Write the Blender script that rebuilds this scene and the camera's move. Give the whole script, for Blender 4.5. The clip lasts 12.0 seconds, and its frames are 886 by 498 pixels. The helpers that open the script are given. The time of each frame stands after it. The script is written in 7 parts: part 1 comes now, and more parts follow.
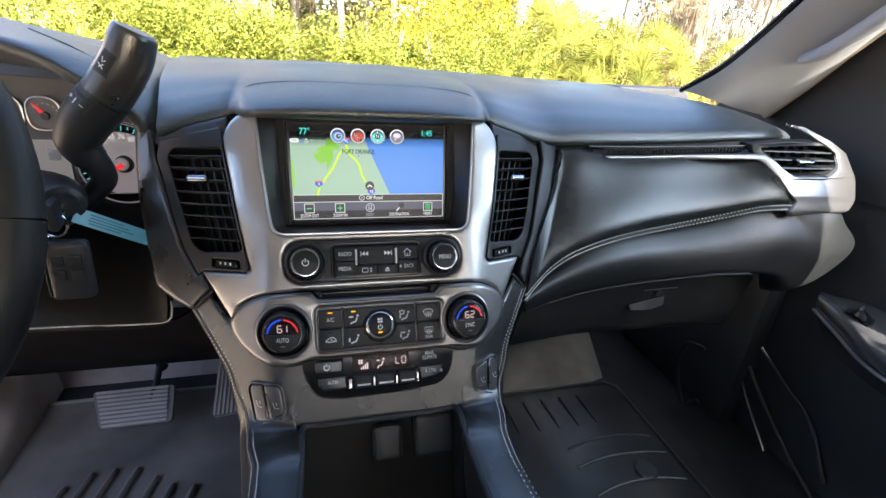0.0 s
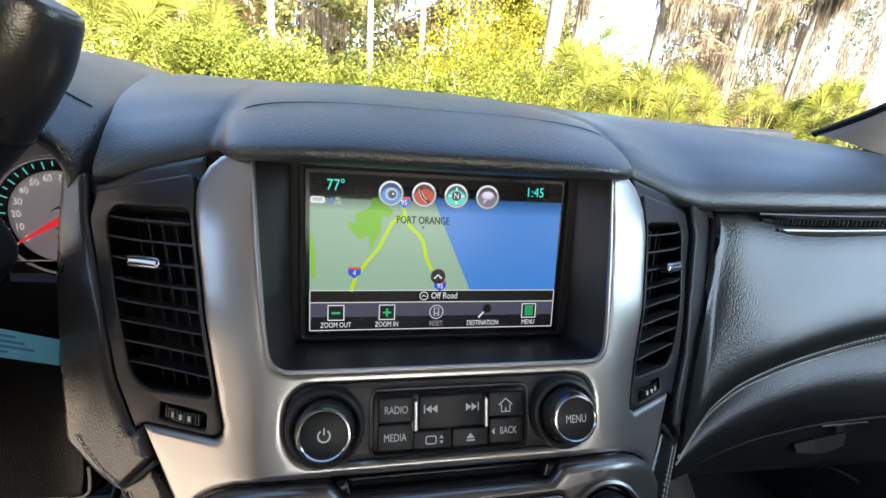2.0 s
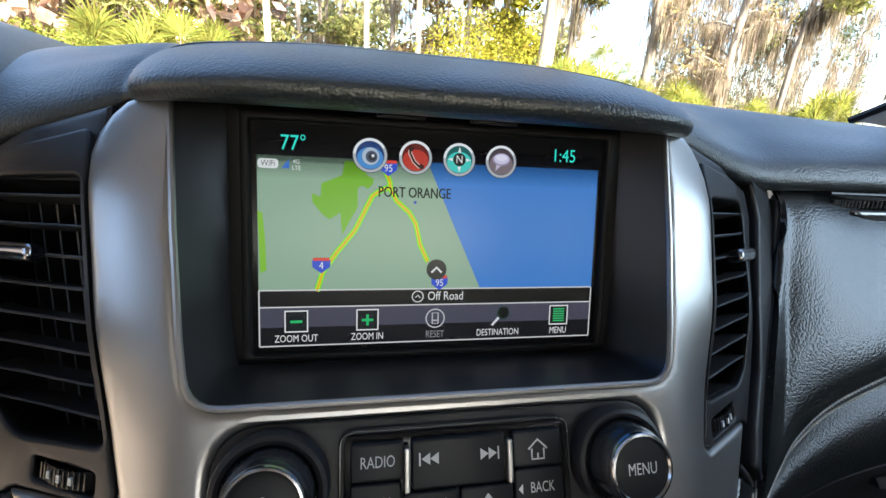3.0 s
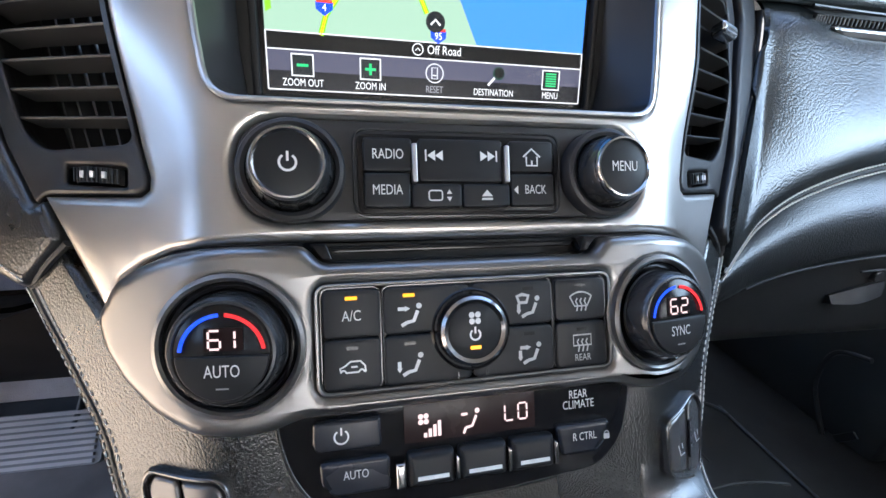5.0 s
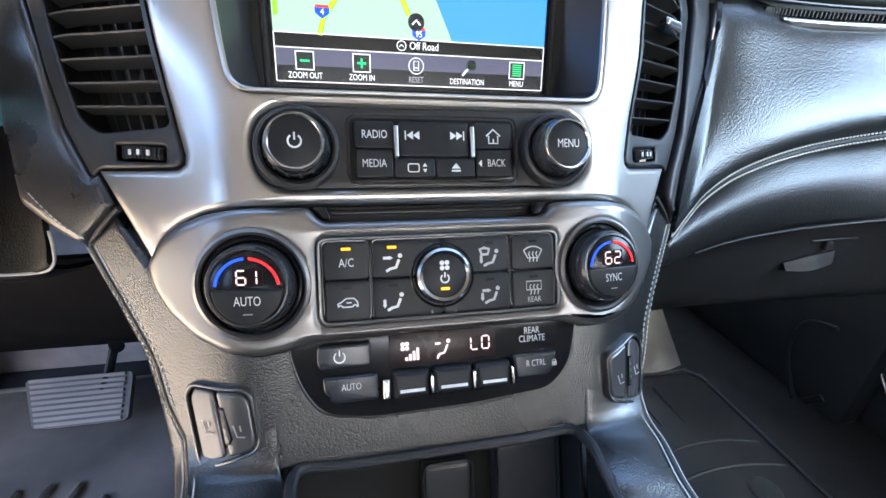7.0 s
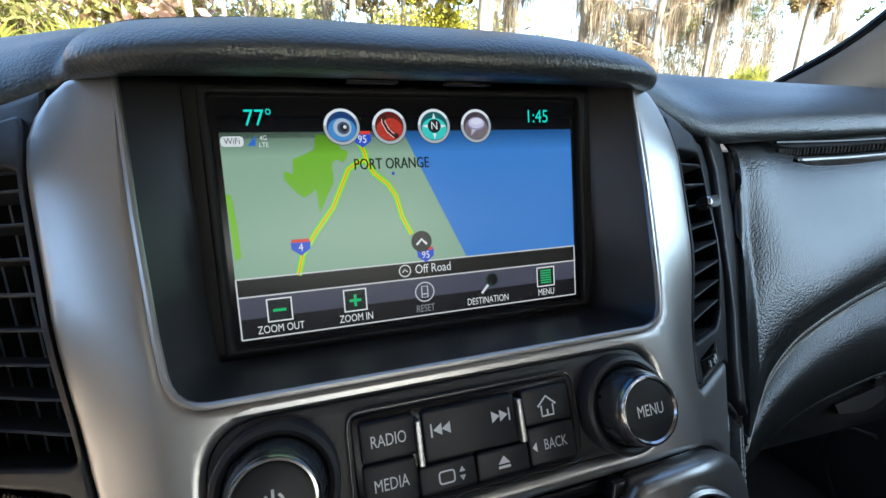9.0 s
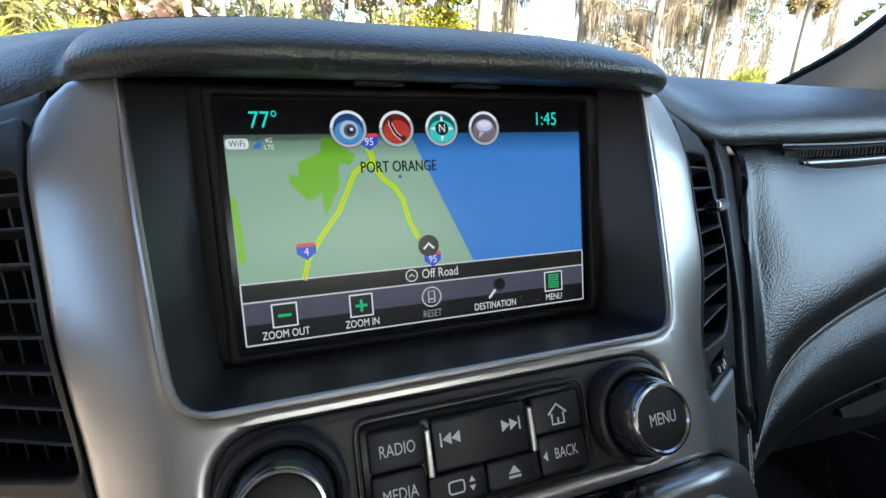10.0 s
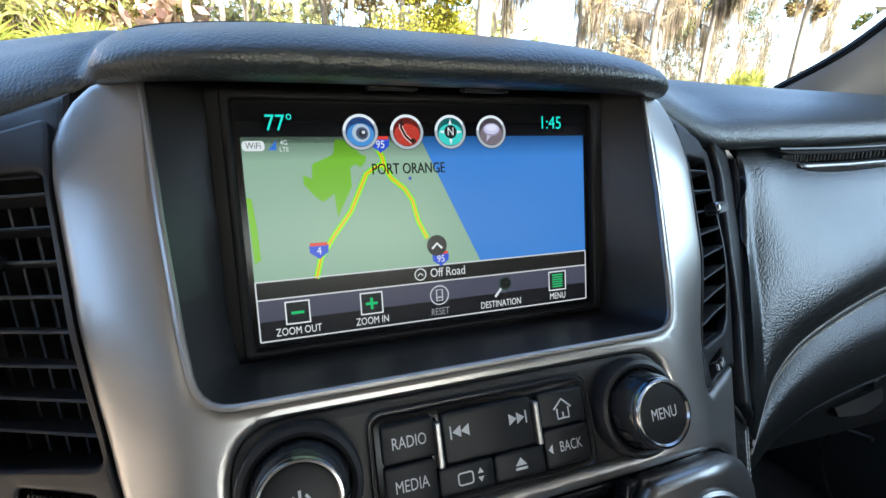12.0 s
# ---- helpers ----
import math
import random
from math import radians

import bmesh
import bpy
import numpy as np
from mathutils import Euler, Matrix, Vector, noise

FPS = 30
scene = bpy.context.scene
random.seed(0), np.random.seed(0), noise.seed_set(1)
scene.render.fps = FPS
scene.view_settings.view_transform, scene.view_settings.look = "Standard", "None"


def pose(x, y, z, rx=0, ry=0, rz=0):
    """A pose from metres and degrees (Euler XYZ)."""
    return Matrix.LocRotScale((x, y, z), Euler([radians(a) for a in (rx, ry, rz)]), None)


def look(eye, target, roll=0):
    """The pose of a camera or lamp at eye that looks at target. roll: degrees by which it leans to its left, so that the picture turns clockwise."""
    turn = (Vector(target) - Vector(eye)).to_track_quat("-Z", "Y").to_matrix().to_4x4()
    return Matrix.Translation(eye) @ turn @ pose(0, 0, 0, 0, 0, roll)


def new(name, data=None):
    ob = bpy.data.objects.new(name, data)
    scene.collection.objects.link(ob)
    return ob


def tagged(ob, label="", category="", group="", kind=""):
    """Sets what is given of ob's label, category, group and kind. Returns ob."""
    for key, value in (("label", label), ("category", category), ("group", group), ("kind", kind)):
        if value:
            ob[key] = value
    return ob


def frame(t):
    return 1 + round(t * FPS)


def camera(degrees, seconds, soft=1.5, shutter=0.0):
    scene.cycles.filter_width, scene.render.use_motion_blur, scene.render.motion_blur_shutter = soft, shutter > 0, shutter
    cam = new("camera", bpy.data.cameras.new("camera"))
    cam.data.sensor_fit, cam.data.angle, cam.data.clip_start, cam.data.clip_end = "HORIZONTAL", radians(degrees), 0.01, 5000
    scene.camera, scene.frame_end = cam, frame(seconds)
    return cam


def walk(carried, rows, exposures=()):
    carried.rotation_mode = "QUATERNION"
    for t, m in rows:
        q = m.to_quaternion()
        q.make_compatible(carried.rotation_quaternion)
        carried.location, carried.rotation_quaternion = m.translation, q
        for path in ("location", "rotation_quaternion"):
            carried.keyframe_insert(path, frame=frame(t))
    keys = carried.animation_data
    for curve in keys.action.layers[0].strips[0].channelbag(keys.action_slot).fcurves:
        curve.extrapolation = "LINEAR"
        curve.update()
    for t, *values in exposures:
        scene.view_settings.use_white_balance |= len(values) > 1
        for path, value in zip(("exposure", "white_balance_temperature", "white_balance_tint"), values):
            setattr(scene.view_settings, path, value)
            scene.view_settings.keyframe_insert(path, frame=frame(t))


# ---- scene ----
EXPOSURES = [(0.0, 3.15, 6350, 11), (1.0, 3.38, 6350, 10), (1.5, 3.35, 6300, 10), (2.0, 2.75, 6300, 8), (2.5, 2.45, 6300, 8), (4.3, 3.0, 6150, 9), (5.0, 3.8, 6100, 10), (6.0, 4.12, 6050, 10), (7.5, 4.06, 6100, 9), (8.4, 2.9, 6050, 7), (9.3, 2.48, 6000, 4), (12.0, 2.72, 6050, 5)]
cam = camera(91.0, 12.0)
PATH = [
    (0, -0.0407, -0.4932, 1.4728, 66.91, -3.28, -13.45),
    (0.5, -0.0588, -0.4440, 1.4485, 66.91, -4.99, -10.47),
    (1, -0.0598, -0.4173, 1.4374, 66.24, -4.46, -8.40),
    (1.5, -0.0627, -0.3733, 1.4472, 67.43, -4.04, -8.53),
    (1.8, -0.0680, -0.3073, 1.4594, 69.24, -4.77, -9.99),
    (2, -0.0590, -0.2673, 1.4532, 71.02, -4.74, -10.70),
    (2.2, -0.0522, -0.2336, 1.4441, 72.52, -5.03, -10.94),
    (2.5, -0.0445, -0.2078, 1.4285, 73.04, -4.17, -10.89),
    (2.7, -0.0422, -0.1986, 1.4208, 73.70, -3.81, -10.94),
    (4.3, -0.0550, -0.2240, 1.3668, 70.26, -4.43, -12.22),
    (4.5, -0.0553, -0.2302, 1.3565, 69.56, -4.35, -12.39),
    (4.6, -0.0581, -0.2372, 1.3457, 69.32, -4.27, -12.82),
    (5, -0.0547, -0.2479, 1.3198, 66.38, -3.70, -13.05),
    (5.5, -0.0555, -0.2503, 1.3054, 64.64, -3.54, -12.93),
    (6, -0.0539, -0.2529, 1.3079, 63.60, -3.53, -12.76),
    (6.5, -0.0543, -0.2665, 1.3121, 63.24, -3.38, -12.53),
    (7, -0.0516, -0.2978, 1.3281, 64.37, -3.27, -12.67),
    (7.5, -0.0571, -0.3146, 1.3489, 66.29, -3.67, -14.03),
    (7.7, -0.0574, -0.3115, 1.3842, 68.40, -3.98, -14.91),
    (9.3, -0.0553, -0.1848, 1.3957, 73.50, 0.59, -18.22),
    (9.5, -0.0591, -0.1872, 1.3964, 73.17, 0.54, -18.02),
    (10, -0.0585, -0.1900, 1.3958, 73.52, -0.04, -18.29),
    (10.5, -0.0632, -0.1937, 1.3979, 73.41, -0.32, -18.20),
    (11, -0.0642, -0.1937, 1.3996, 73.42, -0.35, -18.59),
    (11.5, -0.0648, -0.1956, 1.4009, 73.90, -0.21, -18.64),
    (12, -0.0650, -0.1941, 1.3973, 73.56, -0.38, -18.44),
]
walk(cam, [(t, pose(x, y, z, rx, ry, rz)) for t, x, y, z, rx, ry, rz in PATH], EXPOSURES)

# ---------------- world, sun, exposure ----------------
TO_SUN = Vector((0.22, -0.80, 0.52)).normalized()
world = bpy.data.worlds.new("world")
scene.world = world
world.use_nodes = True
wn = world.node_tree.nodes
wn.clear()
sky = wn.new("ShaderNodeTexSky")
sky.sky_type, sky.sun_disc = "NISHITA", False
sky.sun_elevation = math.asin(TO_SUN.z)
sky.sun_rotation = math.atan2(TO_SUN.x, TO_SUN.y)
sky.air_density, sky.dust_density = 1.0, 1.5
wbg = wn.new("ShaderNodeBackground")
wbg.inputs[1].default_value = 0.145
wout = wn.new("ShaderNodeOutputWorld")
world.node_tree.links.new(sky.outputs[0], wbg.inputs[0])
world.node_tree.links.new(wbg.outputs[0], wout.inputs[0])
sun = new("sun", bpy.data.lights.new("sun", "SUN"))
sun.data.energy, sun.data.angle, sun.data.color = 5.0, radians(0.6), (1.0, 0.925, 0.80)
sun.matrix_world = look(TO_SUN * 30, (0, 0, 0))
# area lamp added in the passenger window's opening to boost the sky light
pane_light = new("passenger_window_fill", bpy.data.lights.new("passenger_window_fill", "AREA"))
pane_light.data.shape, pane_light.data.size, pane_light.data.size_y = "RECTANGLE", 0.50, 0.30
pane_light.data.energy, pane_light.data.color = 0.36, (0.70, 0.90, 1.0)
pane_light.matrix_world = look((0.826, -0.31, 1.63), (0.0, -0.20, 1.30))

# ---------------- materials ----------------
GLOW = 0.5 ** 2.75


def lin(r, g, b):
    """0-255 display values as linear light."""
    return tuple((c / 255 / 12.92 if c < 10 else ((c / 255 + 0.055) / 1.055) ** 2.4) for c in (r, g, b))


def mat(name, color, rough=0.5, metal=0.0, grain=0.0, scale=900.0, vary=0.12, vary_scale=9.0, coat=0.0, kind="noise", spec=0.5, depth=0.0004, stretch=None):
    m = bpy.data.materials.new(name)
    m.use_nodes = True
    n, l = m.node_tree.nodes, m.node_tree.links
    p = n["Principled BSDF"]
    p.inputs["Roughness"].default_value, p.inputs["Metallic"].default_value = rough, metal
    p.inputs["Coat Weight"].default_value = coat
    p.inputs["Coat Roughness"].default_value = 0.08
    p.inputs["Specular IOR Level"].default_value = spec
    tc = n.new("ShaderNodeTexCoord")
    src = tc.outputs["Object"]
    if stretch:
        mp = n.new("ShaderNodeMapping")
        mp.inputs["Scale"].default_value = stretch
        l.new(src, mp.inputs[0])
        src = mp.outputs[0]
    big = n.new("ShaderNodeTexNoise")
    big.inputs["Scale"].default_value, big.inputs["Detail"].default_value = vary_scale, 6
    l.new(src, big.inputs["Vector"])
    ramp = n.new("ShaderNodeMapRange")
    ramp.inputs[1].default_value, ramp.inputs[2].default_value = 0.3, 0.7
    ramp.inputs[3].default_value, ramp.inputs[4].default_value = 1 - vary, 1 + vary
    l.new(big.outputs["Fac"], ramp.inputs[0])
    mix = n.new("ShaderNodeVectorMath")
    mix.operation = "SCALE"
    mix.inputs[0].default_value = color
    l.new(ramp.outputs[0], mix.inputs["Scale"])
    l.new(mix.outputs[0], p.inputs["Base Color"])
    rr = n.new("ShaderNodeMapRange")
    rr.inputs[1].default_value, rr.inputs[2].default_value = 0.3, 0.7
    rr.inputs[3].default_value, rr.inputs[4].default_value = rough * 0.9, min(1, rough * 1.12)
    l.new(big.outputs["Fac"], rr.inputs[0])
    l.new(rr.outputs[0], p.inputs["Roughness"])
    if grain:
        if kind == "hide":
            tex = n.new("ShaderNodeTexVoronoi")
            tex.feature = "F1"
            tex.inputs["Scale"].default_value = scale
            warp = n.new("ShaderNodeTexNoise")
            warp.inputs["Scale"].default_value, warp.inputs["Detail"].default_value = scale * 0.4, 3
            add = n.new("ShaderNodeMixRGB")
            add.inputs[0].default_value = 0.35 / scale
            l.new(src, warp.inputs["Vector"])
            l.new(src, add.inputs[1])
            l.new(warp.outputs["Color"], add.inputs[2])
            l.new(add.outputs[0], tex.inputs["Vector"])
            height = tex.outputs["Distance"]
        else:
            tex = n.new("ShaderNodeTexNoise")
            tex.inputs["Scale"].default_value, tex.inputs["Detail"].default_value = scale, 3
            l.new(src, tex.inputs["Vector"])
            height = tex.outputs["Fac"]
        b = n.new("ShaderNodeBump")
        b.inputs["Strength"].default_value, b.inputs["Distance"].default_value = grain, depth
        b.invert = kind == "hide"
        l.new(height, b.inputs["Height"])
        l.new(b.outputs[0], p.inputs["Normal"])
    return m


def glow(name, rgb, strength=1.0):
    m = bpy.data.materials.new(name)
    m.use_nodes = True
    p = m.node_tree.nodes["Principled BSDF"]
    p.inputs["Base Color"].default_value = (0.01, 0.01, 0.01, 1)
    p.inputs["Roughness"].default_value = 0.25
    p.inputs["Specular IOR Level"].default_value = 0.25
    p.inputs["Emission Color"].default_value = (*lin(*rgb), 1)
    p.inputs["Emission Strength"].default_value = GLOW * strength
    return m


M_HIDE = mat("black_leather", (0.008, 0.0090, 0.0092), 0.27, grain=0.65, scale=950, kind="hide", depth=0.00022, vary=0.15, spec=1.0)
M_WRAP = mat("smooth_leather", (0.024, 0.023, 0.023), 0.28, grain=0.5, scale=800, kind="hide", depth=0.0002, vary=0.15, spec=0.9)
M_TOP = mat("dash_top_vinyl", (0.026, 0.033, 0.037), 0.38, grain=0.6, scale=620, kind="hide", depth=0.0005, vary=0.12, spec=0.9)
M_PANEL = mat("black_grained_leather", (0.011, 0.0132, 0.0136), 0.23, grain=0.7, scale=620, kind="hide", depth=0.00024, vary=0.12, spec=0.46)
M_LOWER = mat("dark_grey_leather", (0.009, 0.0098, 0.0102), 0.32, grain=0.7, scale=700, kind="hide", depth=0.0003, vary=0.12, spec=0.38)
M_BLACK = mat("deep_black_plastic", (0.016, 0.016, 0.016), 0.6, grain=0.3, scale=1200, vary=0.2, spec=0.3)
M_PLASTIC = mat("black_plastic", (0.019, 0.019, 0.021), 0.42, grain=0.25, scale=1600, depth=0.0002, vary=0.15, spec=0.35)
M_SLAT = mat("grey_slat_plastic", (0.042, 0.042, 0.044), 0.4, grain=0.2, scale=1600, depth=0.0002, vary=0.1)
M_DARK = mat("dark_plastic", (0.018, 0.018, 0.019), 0.55, grain=0.3, scale=1200, vary=0.2)
M_GREYP = mat("grey_plastic", (0.015, 0.016, 0.0175), 0.36, grain=0.2, scale=1500, depth=0.0002, spec=0.38)
M_GLOSS = mat("gloss_black", (0.009, 0.009, 0.010), 0.16, vary=0.1, spec=0.22)
M_KEY = mat("button_black", (0.012, 0.013, 0.015), 0.38, grain=0.15, scale=2200, depth=0.0001, spec=0.22)
M_SATIN = mat("satin_blue_black", (0.016, 0.018, 0.024), 0.26, grain=0.1, scale=2200, depth=0.0001, spec=0.5)
M_SILVER = mat("satin_silver", (0.43, 0.42, 0.41), 0.32, metal=0.9, grain=0.05, scale=2500, depth=0.00008, vary=0.04)
# the satin silver again, coloured darker in place of dimmer reflections
M_POD = mat("darkened_silver", (0.22, 0.213, 0.21), 0.33, metal=0.9, grain=0.05, scale=2500, depth=0.00008, vary=0.04)
M_KNOB = mat("dark_gloss_metal", (0.055, 0.056, 0.060), 0.22, metal=0.6, grain=0.1, scale=2500, depth=0.0001, vary=0.1)
M_TABS = mat("satin_chrome", (0.36, 0.36, 0.37), 0.18, metal=1.0, vary=0.04)
M_CHROME = mat("chrome", (0.80, 0.80, 0.82), 0.10, metal=1.0, vary=0.03)
M_RUBBER = mat("ribbed_rubber", (0.30, 0.26, 0.245), 0.5, grain=0.4, scale=900, vary=0.25)
M_MAT = mat("rubber_mat", (0.028, 0.029, 0.030), 0.30, grain=0.4, scale=900, vary=0.35, vary_scale=5, spec=0.4)
# black rubber again, its colour lifted to stand in for doorway light
M_MAT_LIT = mat("daylit_rubber_mat", (0.19, 0.17, 0.163), 0.36, grain=0.4, scale=900, vary=0.4, vary_scale=7)
M_CARPET = mat("dark_carpet", (0.045, 0.045, 0.046), 0.95, grain=0.9, scale=700, depth=0.002, vary=0.3, spec=0.1)
M_LINER = mat("grey_pillar_cloth", (0.34, 0.335, 0.33), 0.85, grain=0.5, scale=1400, vary=0.06)
M_REAR = mat("black_rear_wall", (0.018, 0.019, 0.020), 0.7, grain=0.4, scale=500, vary=0.2)
M_FRAME = mat("matt_black_frame", (0.012, 0.012, 0.013), 0.45, vary=0.1, spec=0.12)
M_DOOR = mat("black_door_vinyl", (0.036, 0.039, 0.041), 0.35, grain=0.4, scale=700, kind="hide", vary=0.2, spec=0.5)
M_RECESS = mat("dark_satin_recess", (0.048, 0.047, 0.050), 0.34, metal=0.5, grain=0.1, scale=1500, depth=0.0002, vary=0.06)
M_CABIN = mat("tan_cabin_trim", (0.34, 0.265, 0.19), 0.8, grain=0.4, scale=500, vary=0.15)
M_WINDOW = mat("digit_window_brown", (0.012, 0.006, 0.006), 0.3, vary=0.05, spec=0.06)
M_THREAD = mat("grey_thread", (0.46, 0.45, 0.43), 0.8, grain=0.3, scale=3000)
M_PRINT = mat("white_print", (0.62, 0.62, 0.62), 0.5, vary=0.05)
M_MID = mat("soft_print", (0.42, 0.42, 0.42), 0.5, vary=0.05)
M_DIM = mat("dim_print", (0.28, 0.28, 0.28), 0.5, vary=0.05)
M_DIGIT = glow("white_digits", (250, 215, 212), 0.75)
M_AMBER = glow("amber_lamp", (255, 165, 20), 1.2)
M_BLUE = glow("blue_arc", (30, 75, 235))
M_RED = glow("red_arc", (225, 35, 40))

# ---------------- helpers ----------------
RW = Matrix.Rotation(radians(-11), 4, "X")
FACE = Matrix.Translation((0, 0, 1.3)) @ RW


def ease(a, b, x):
    t = min(1.0, max(0.0, (x - a) / (b - a)))
    return t * t * (3 - 2 * t)


def sweep(u, v):
    """How far the face falls back towards its sides; the pillars beside the screen stand proud."""
    w = abs(u)
    a = w - 0.112
    proud = 0.010 * ease(0.105, 0.15, w) * (1 - ease(0.19, 0.225, w)) * ease(-0.035, 0.03, v) * (1 - 0.6 * ease(0.07, 0.115, v))
    return 0.25 * (a + math.sqrt(a * a + 0.00012)) - proud + 0.007 * ease(0.08, 0.2, w)


def S(u, v, n):
    """A place on the sloping centre face: u across, v up the face, n out of it."""
    return FACE @ Vector((u, -0.044 + 0.2443 * v - 0.9697 * n + sweep(u, v), 0.9697 * v + 0.2443 * n))


def local(u0, v0):
    """The face as a plane about one place, for round controls."""
    o, e = S(u0, v0, 0), 0.015
    du, dv, dn = (S(u0 + e, v0, 0) - S(u0 - e, v0, 0)) / (2 * e), (S(u0, v0 + e, 0) - S(u0, v0 - e, 0)) / (2 * e), S(u0, v0, 1) - o
    return lambda u, v, n: o + du * (u - u0) + dv * (v - v0) + dn * n


def SC(u, v, n):
    """A place on the screen: u across, v up from its lower edge, n out of it."""
    return FACE @ Vector((u, -n, v))


def thing(name, label, category, at=(0, 0, 0), group="", kind=""):
    ob = new(name)
    ob.location = at
    return tagged(ob, label, category, group, kind)


def finish(ob, sharp=35):
    me = ob.data
    for p in me.polygons:
        p.use_smooth = True
    me.set_sharp_from_angle(angle=radians(sharp))


def part(name, bm, material, parent=None, label="", sharp=35, kind=""):
    me = bpy.data.meshes.new(name)
    bmesh.ops.recalc_face_normals(bm, faces=bm.faces)
    bm.to_mesh(me)
    bm.free()
    ob = new(name, me)
    me.materials.append(material)
    finish(ob, sharp)
    if parent is not None:
        ob.parent = parent
        if parent.type == "EMPTY":
            ob.matrix_parent_inverse = Matrix.Translation(parent.location).inverted()
    return tagged(ob, label, kind=kind)


def mm(pts):
    return [(x / 1000, y / 1000) for x, y in pts]


def mirror(pts):
    """The right half of an outline, from top to bottom, closed by its mirror image."""
    return list(pts) + [(-x, y) for x, y in reversed(pts)]


def soft(pts, r, seg=5):
    """A closed outline with its corners rounded."""
    out, k = [], len(pts)
    for i in range(k):
        a, b, c = Vector(pts[i - 1]), Vector(pts[i]), Vector(pts[(i + 1) % k])
        d1, d2 = (a - b), (c - b)
        q = min(r, d1.length * 0.48, d2.length * 0.48)
        p1, p2 = b + d1.normalized() * q, b + d2.normalized() * q
        for s in range(seg + 1):
            t = s / seg
            out.append(tuple((1 - t) ** 2 * p1 + 2 * t * (1 - t) * b + t * t * p2))
    return out


def box2(u0, u1, v0, v1):
    return [(u0, v0), (u1, v0), (u1, v1), (u0, v1)]


def circle(u, v, r, seg=40):
    return [(u + r * math.cos(a), v + r * math.sin(a)) for a in np.linspace(0, 2 * math.pi, seg, endpoint=False)]


BENDS = [s * b for s in (-1, 1) for b in (0.085, 0.095, 0.1, 0.104, 0.108, 0.112, 0.116, 0.12, 0.124, 0.128, 0.132, 0.136, 0.14, 0.144, 0.149, 0.154, 0.16, 0.17, 0.18, 0.19, 0.2, 0.21, 0.22)]


def curve_mesh(data):
    ob = bpy.data.objects.new("sketch", data)
    me = bpy.data.meshes.new_from_object(ob)
    bm = bmesh.new()
    bm.from_mesh(me)
    bpy.data.objects.remove(ob)
    bpy.data.curves.remove(data)
    bpy.data.meshes.remove(me)
    return bm


def flat(outlines, n0, n1, bevel=0.0, mapf=S, res=2, bend=True):
    """A plate between depths n0 and n1 from closed outlines (the inner ones are holes), with rounded edges."""
    c = bpy.data.curves.new("sketch", "CURVE")
    c.dimensions, c.fill_mode = "2D", "BOTH"
    c.extrude, c.bevel_depth, c.bevel_resolution, c.offset = (n1 - n0) / 2 - bevel, bevel, res, -bevel
    for o in outlines:
        s = c.splines.new("POLY")
        s.points.add(len(o) - 1)
        for p, (x, y) in zip(s.points, o):
            p.co = (x, y, 0, 1)
        s.use_cyclic_u = True
    bm = curve_mesh(c)
    bmesh.ops.remove_doubles(bm, verts=bm.verts, dist=1e-6)
    if mapf is S and bend:
        lo, hi = min(v.co.x for v in bm.verts), max(v.co.x for v in bm.verts)
        for b in BENDS:
            if lo < b < hi:
                bmesh.ops.bisect_plane(bm, geom=bm.verts[:] + bm.edges[:] + bm.faces[:], plane_co=(b, 0, 0), plane_no=(1, 0, 0))
        if max(abs(lo), abs(hi)) > 0.12:
            lo, hi = min(v.co.y for v in bm.verts), max(v.co.y for v in bm.verts)
            for b in (-0.31, -0.28, -0.265, -0.25, -0.235, -0.22, -0.205, -0.19, -0.034, -0.028, -0.022, -0.016, -0.01, -0.004, 0.002, 0.008, 0.014, 0.02, 0.026, 0.032, 0.045, 0.058, 0.068, 0.074, 0.08, 0.086, 0.092, 0.098, 0.104, 0.11, 0.116):
                if lo < b < hi:
                    bmesh.ops.bisect_plane(bm, geom=bm.verts[:] + bm.edges[:] + bm.faces[:], plane_co=(0, b, 0), plane_no=(0, 1, 0))
    mid = (n0 + n1) / 2
    for v in bm.verts:
        v.co = mapf(v.co.x, v.co.y, v.co.z + mid)
    return bm


def sheet(outlines, n, mapf=S):
    """A flat print on a surface."""
    c = bpy.data.curves.new("sketch", "CURVE")
    c.dimensions, c.fill_mode = "2D", "BOTH"
    for o in outlines:
        s = c.splines.new("POLY")
        s.points.add(len(o) - 1)
        for p, (x, y) in zip(s.points, o):
            p.co = (x, y, 0, 1)
        s.use_cyclic_u = True
    bm = curve_mesh(c)
    for v in bm.verts:
        v.co = mapf(v.co.x, v.co.y, n)
    return bm


def words(body, size, u, v, n, mapf=S, squeeze=1.0, align="CENTER", lines=1.0):
    c = bpy.data.curves.new("sketch", "FONT")
    c.body, c.size, c.align_x, c.align_y, c.space_line = body, size, align, "CENTER", lines
    c.resolution_u = 3
    bm = curve_mesh(c)
    for w in bm.verts:
        w.co = mapf(u + w.co.x * squeeze, v + w.co.y, n)
    return bm


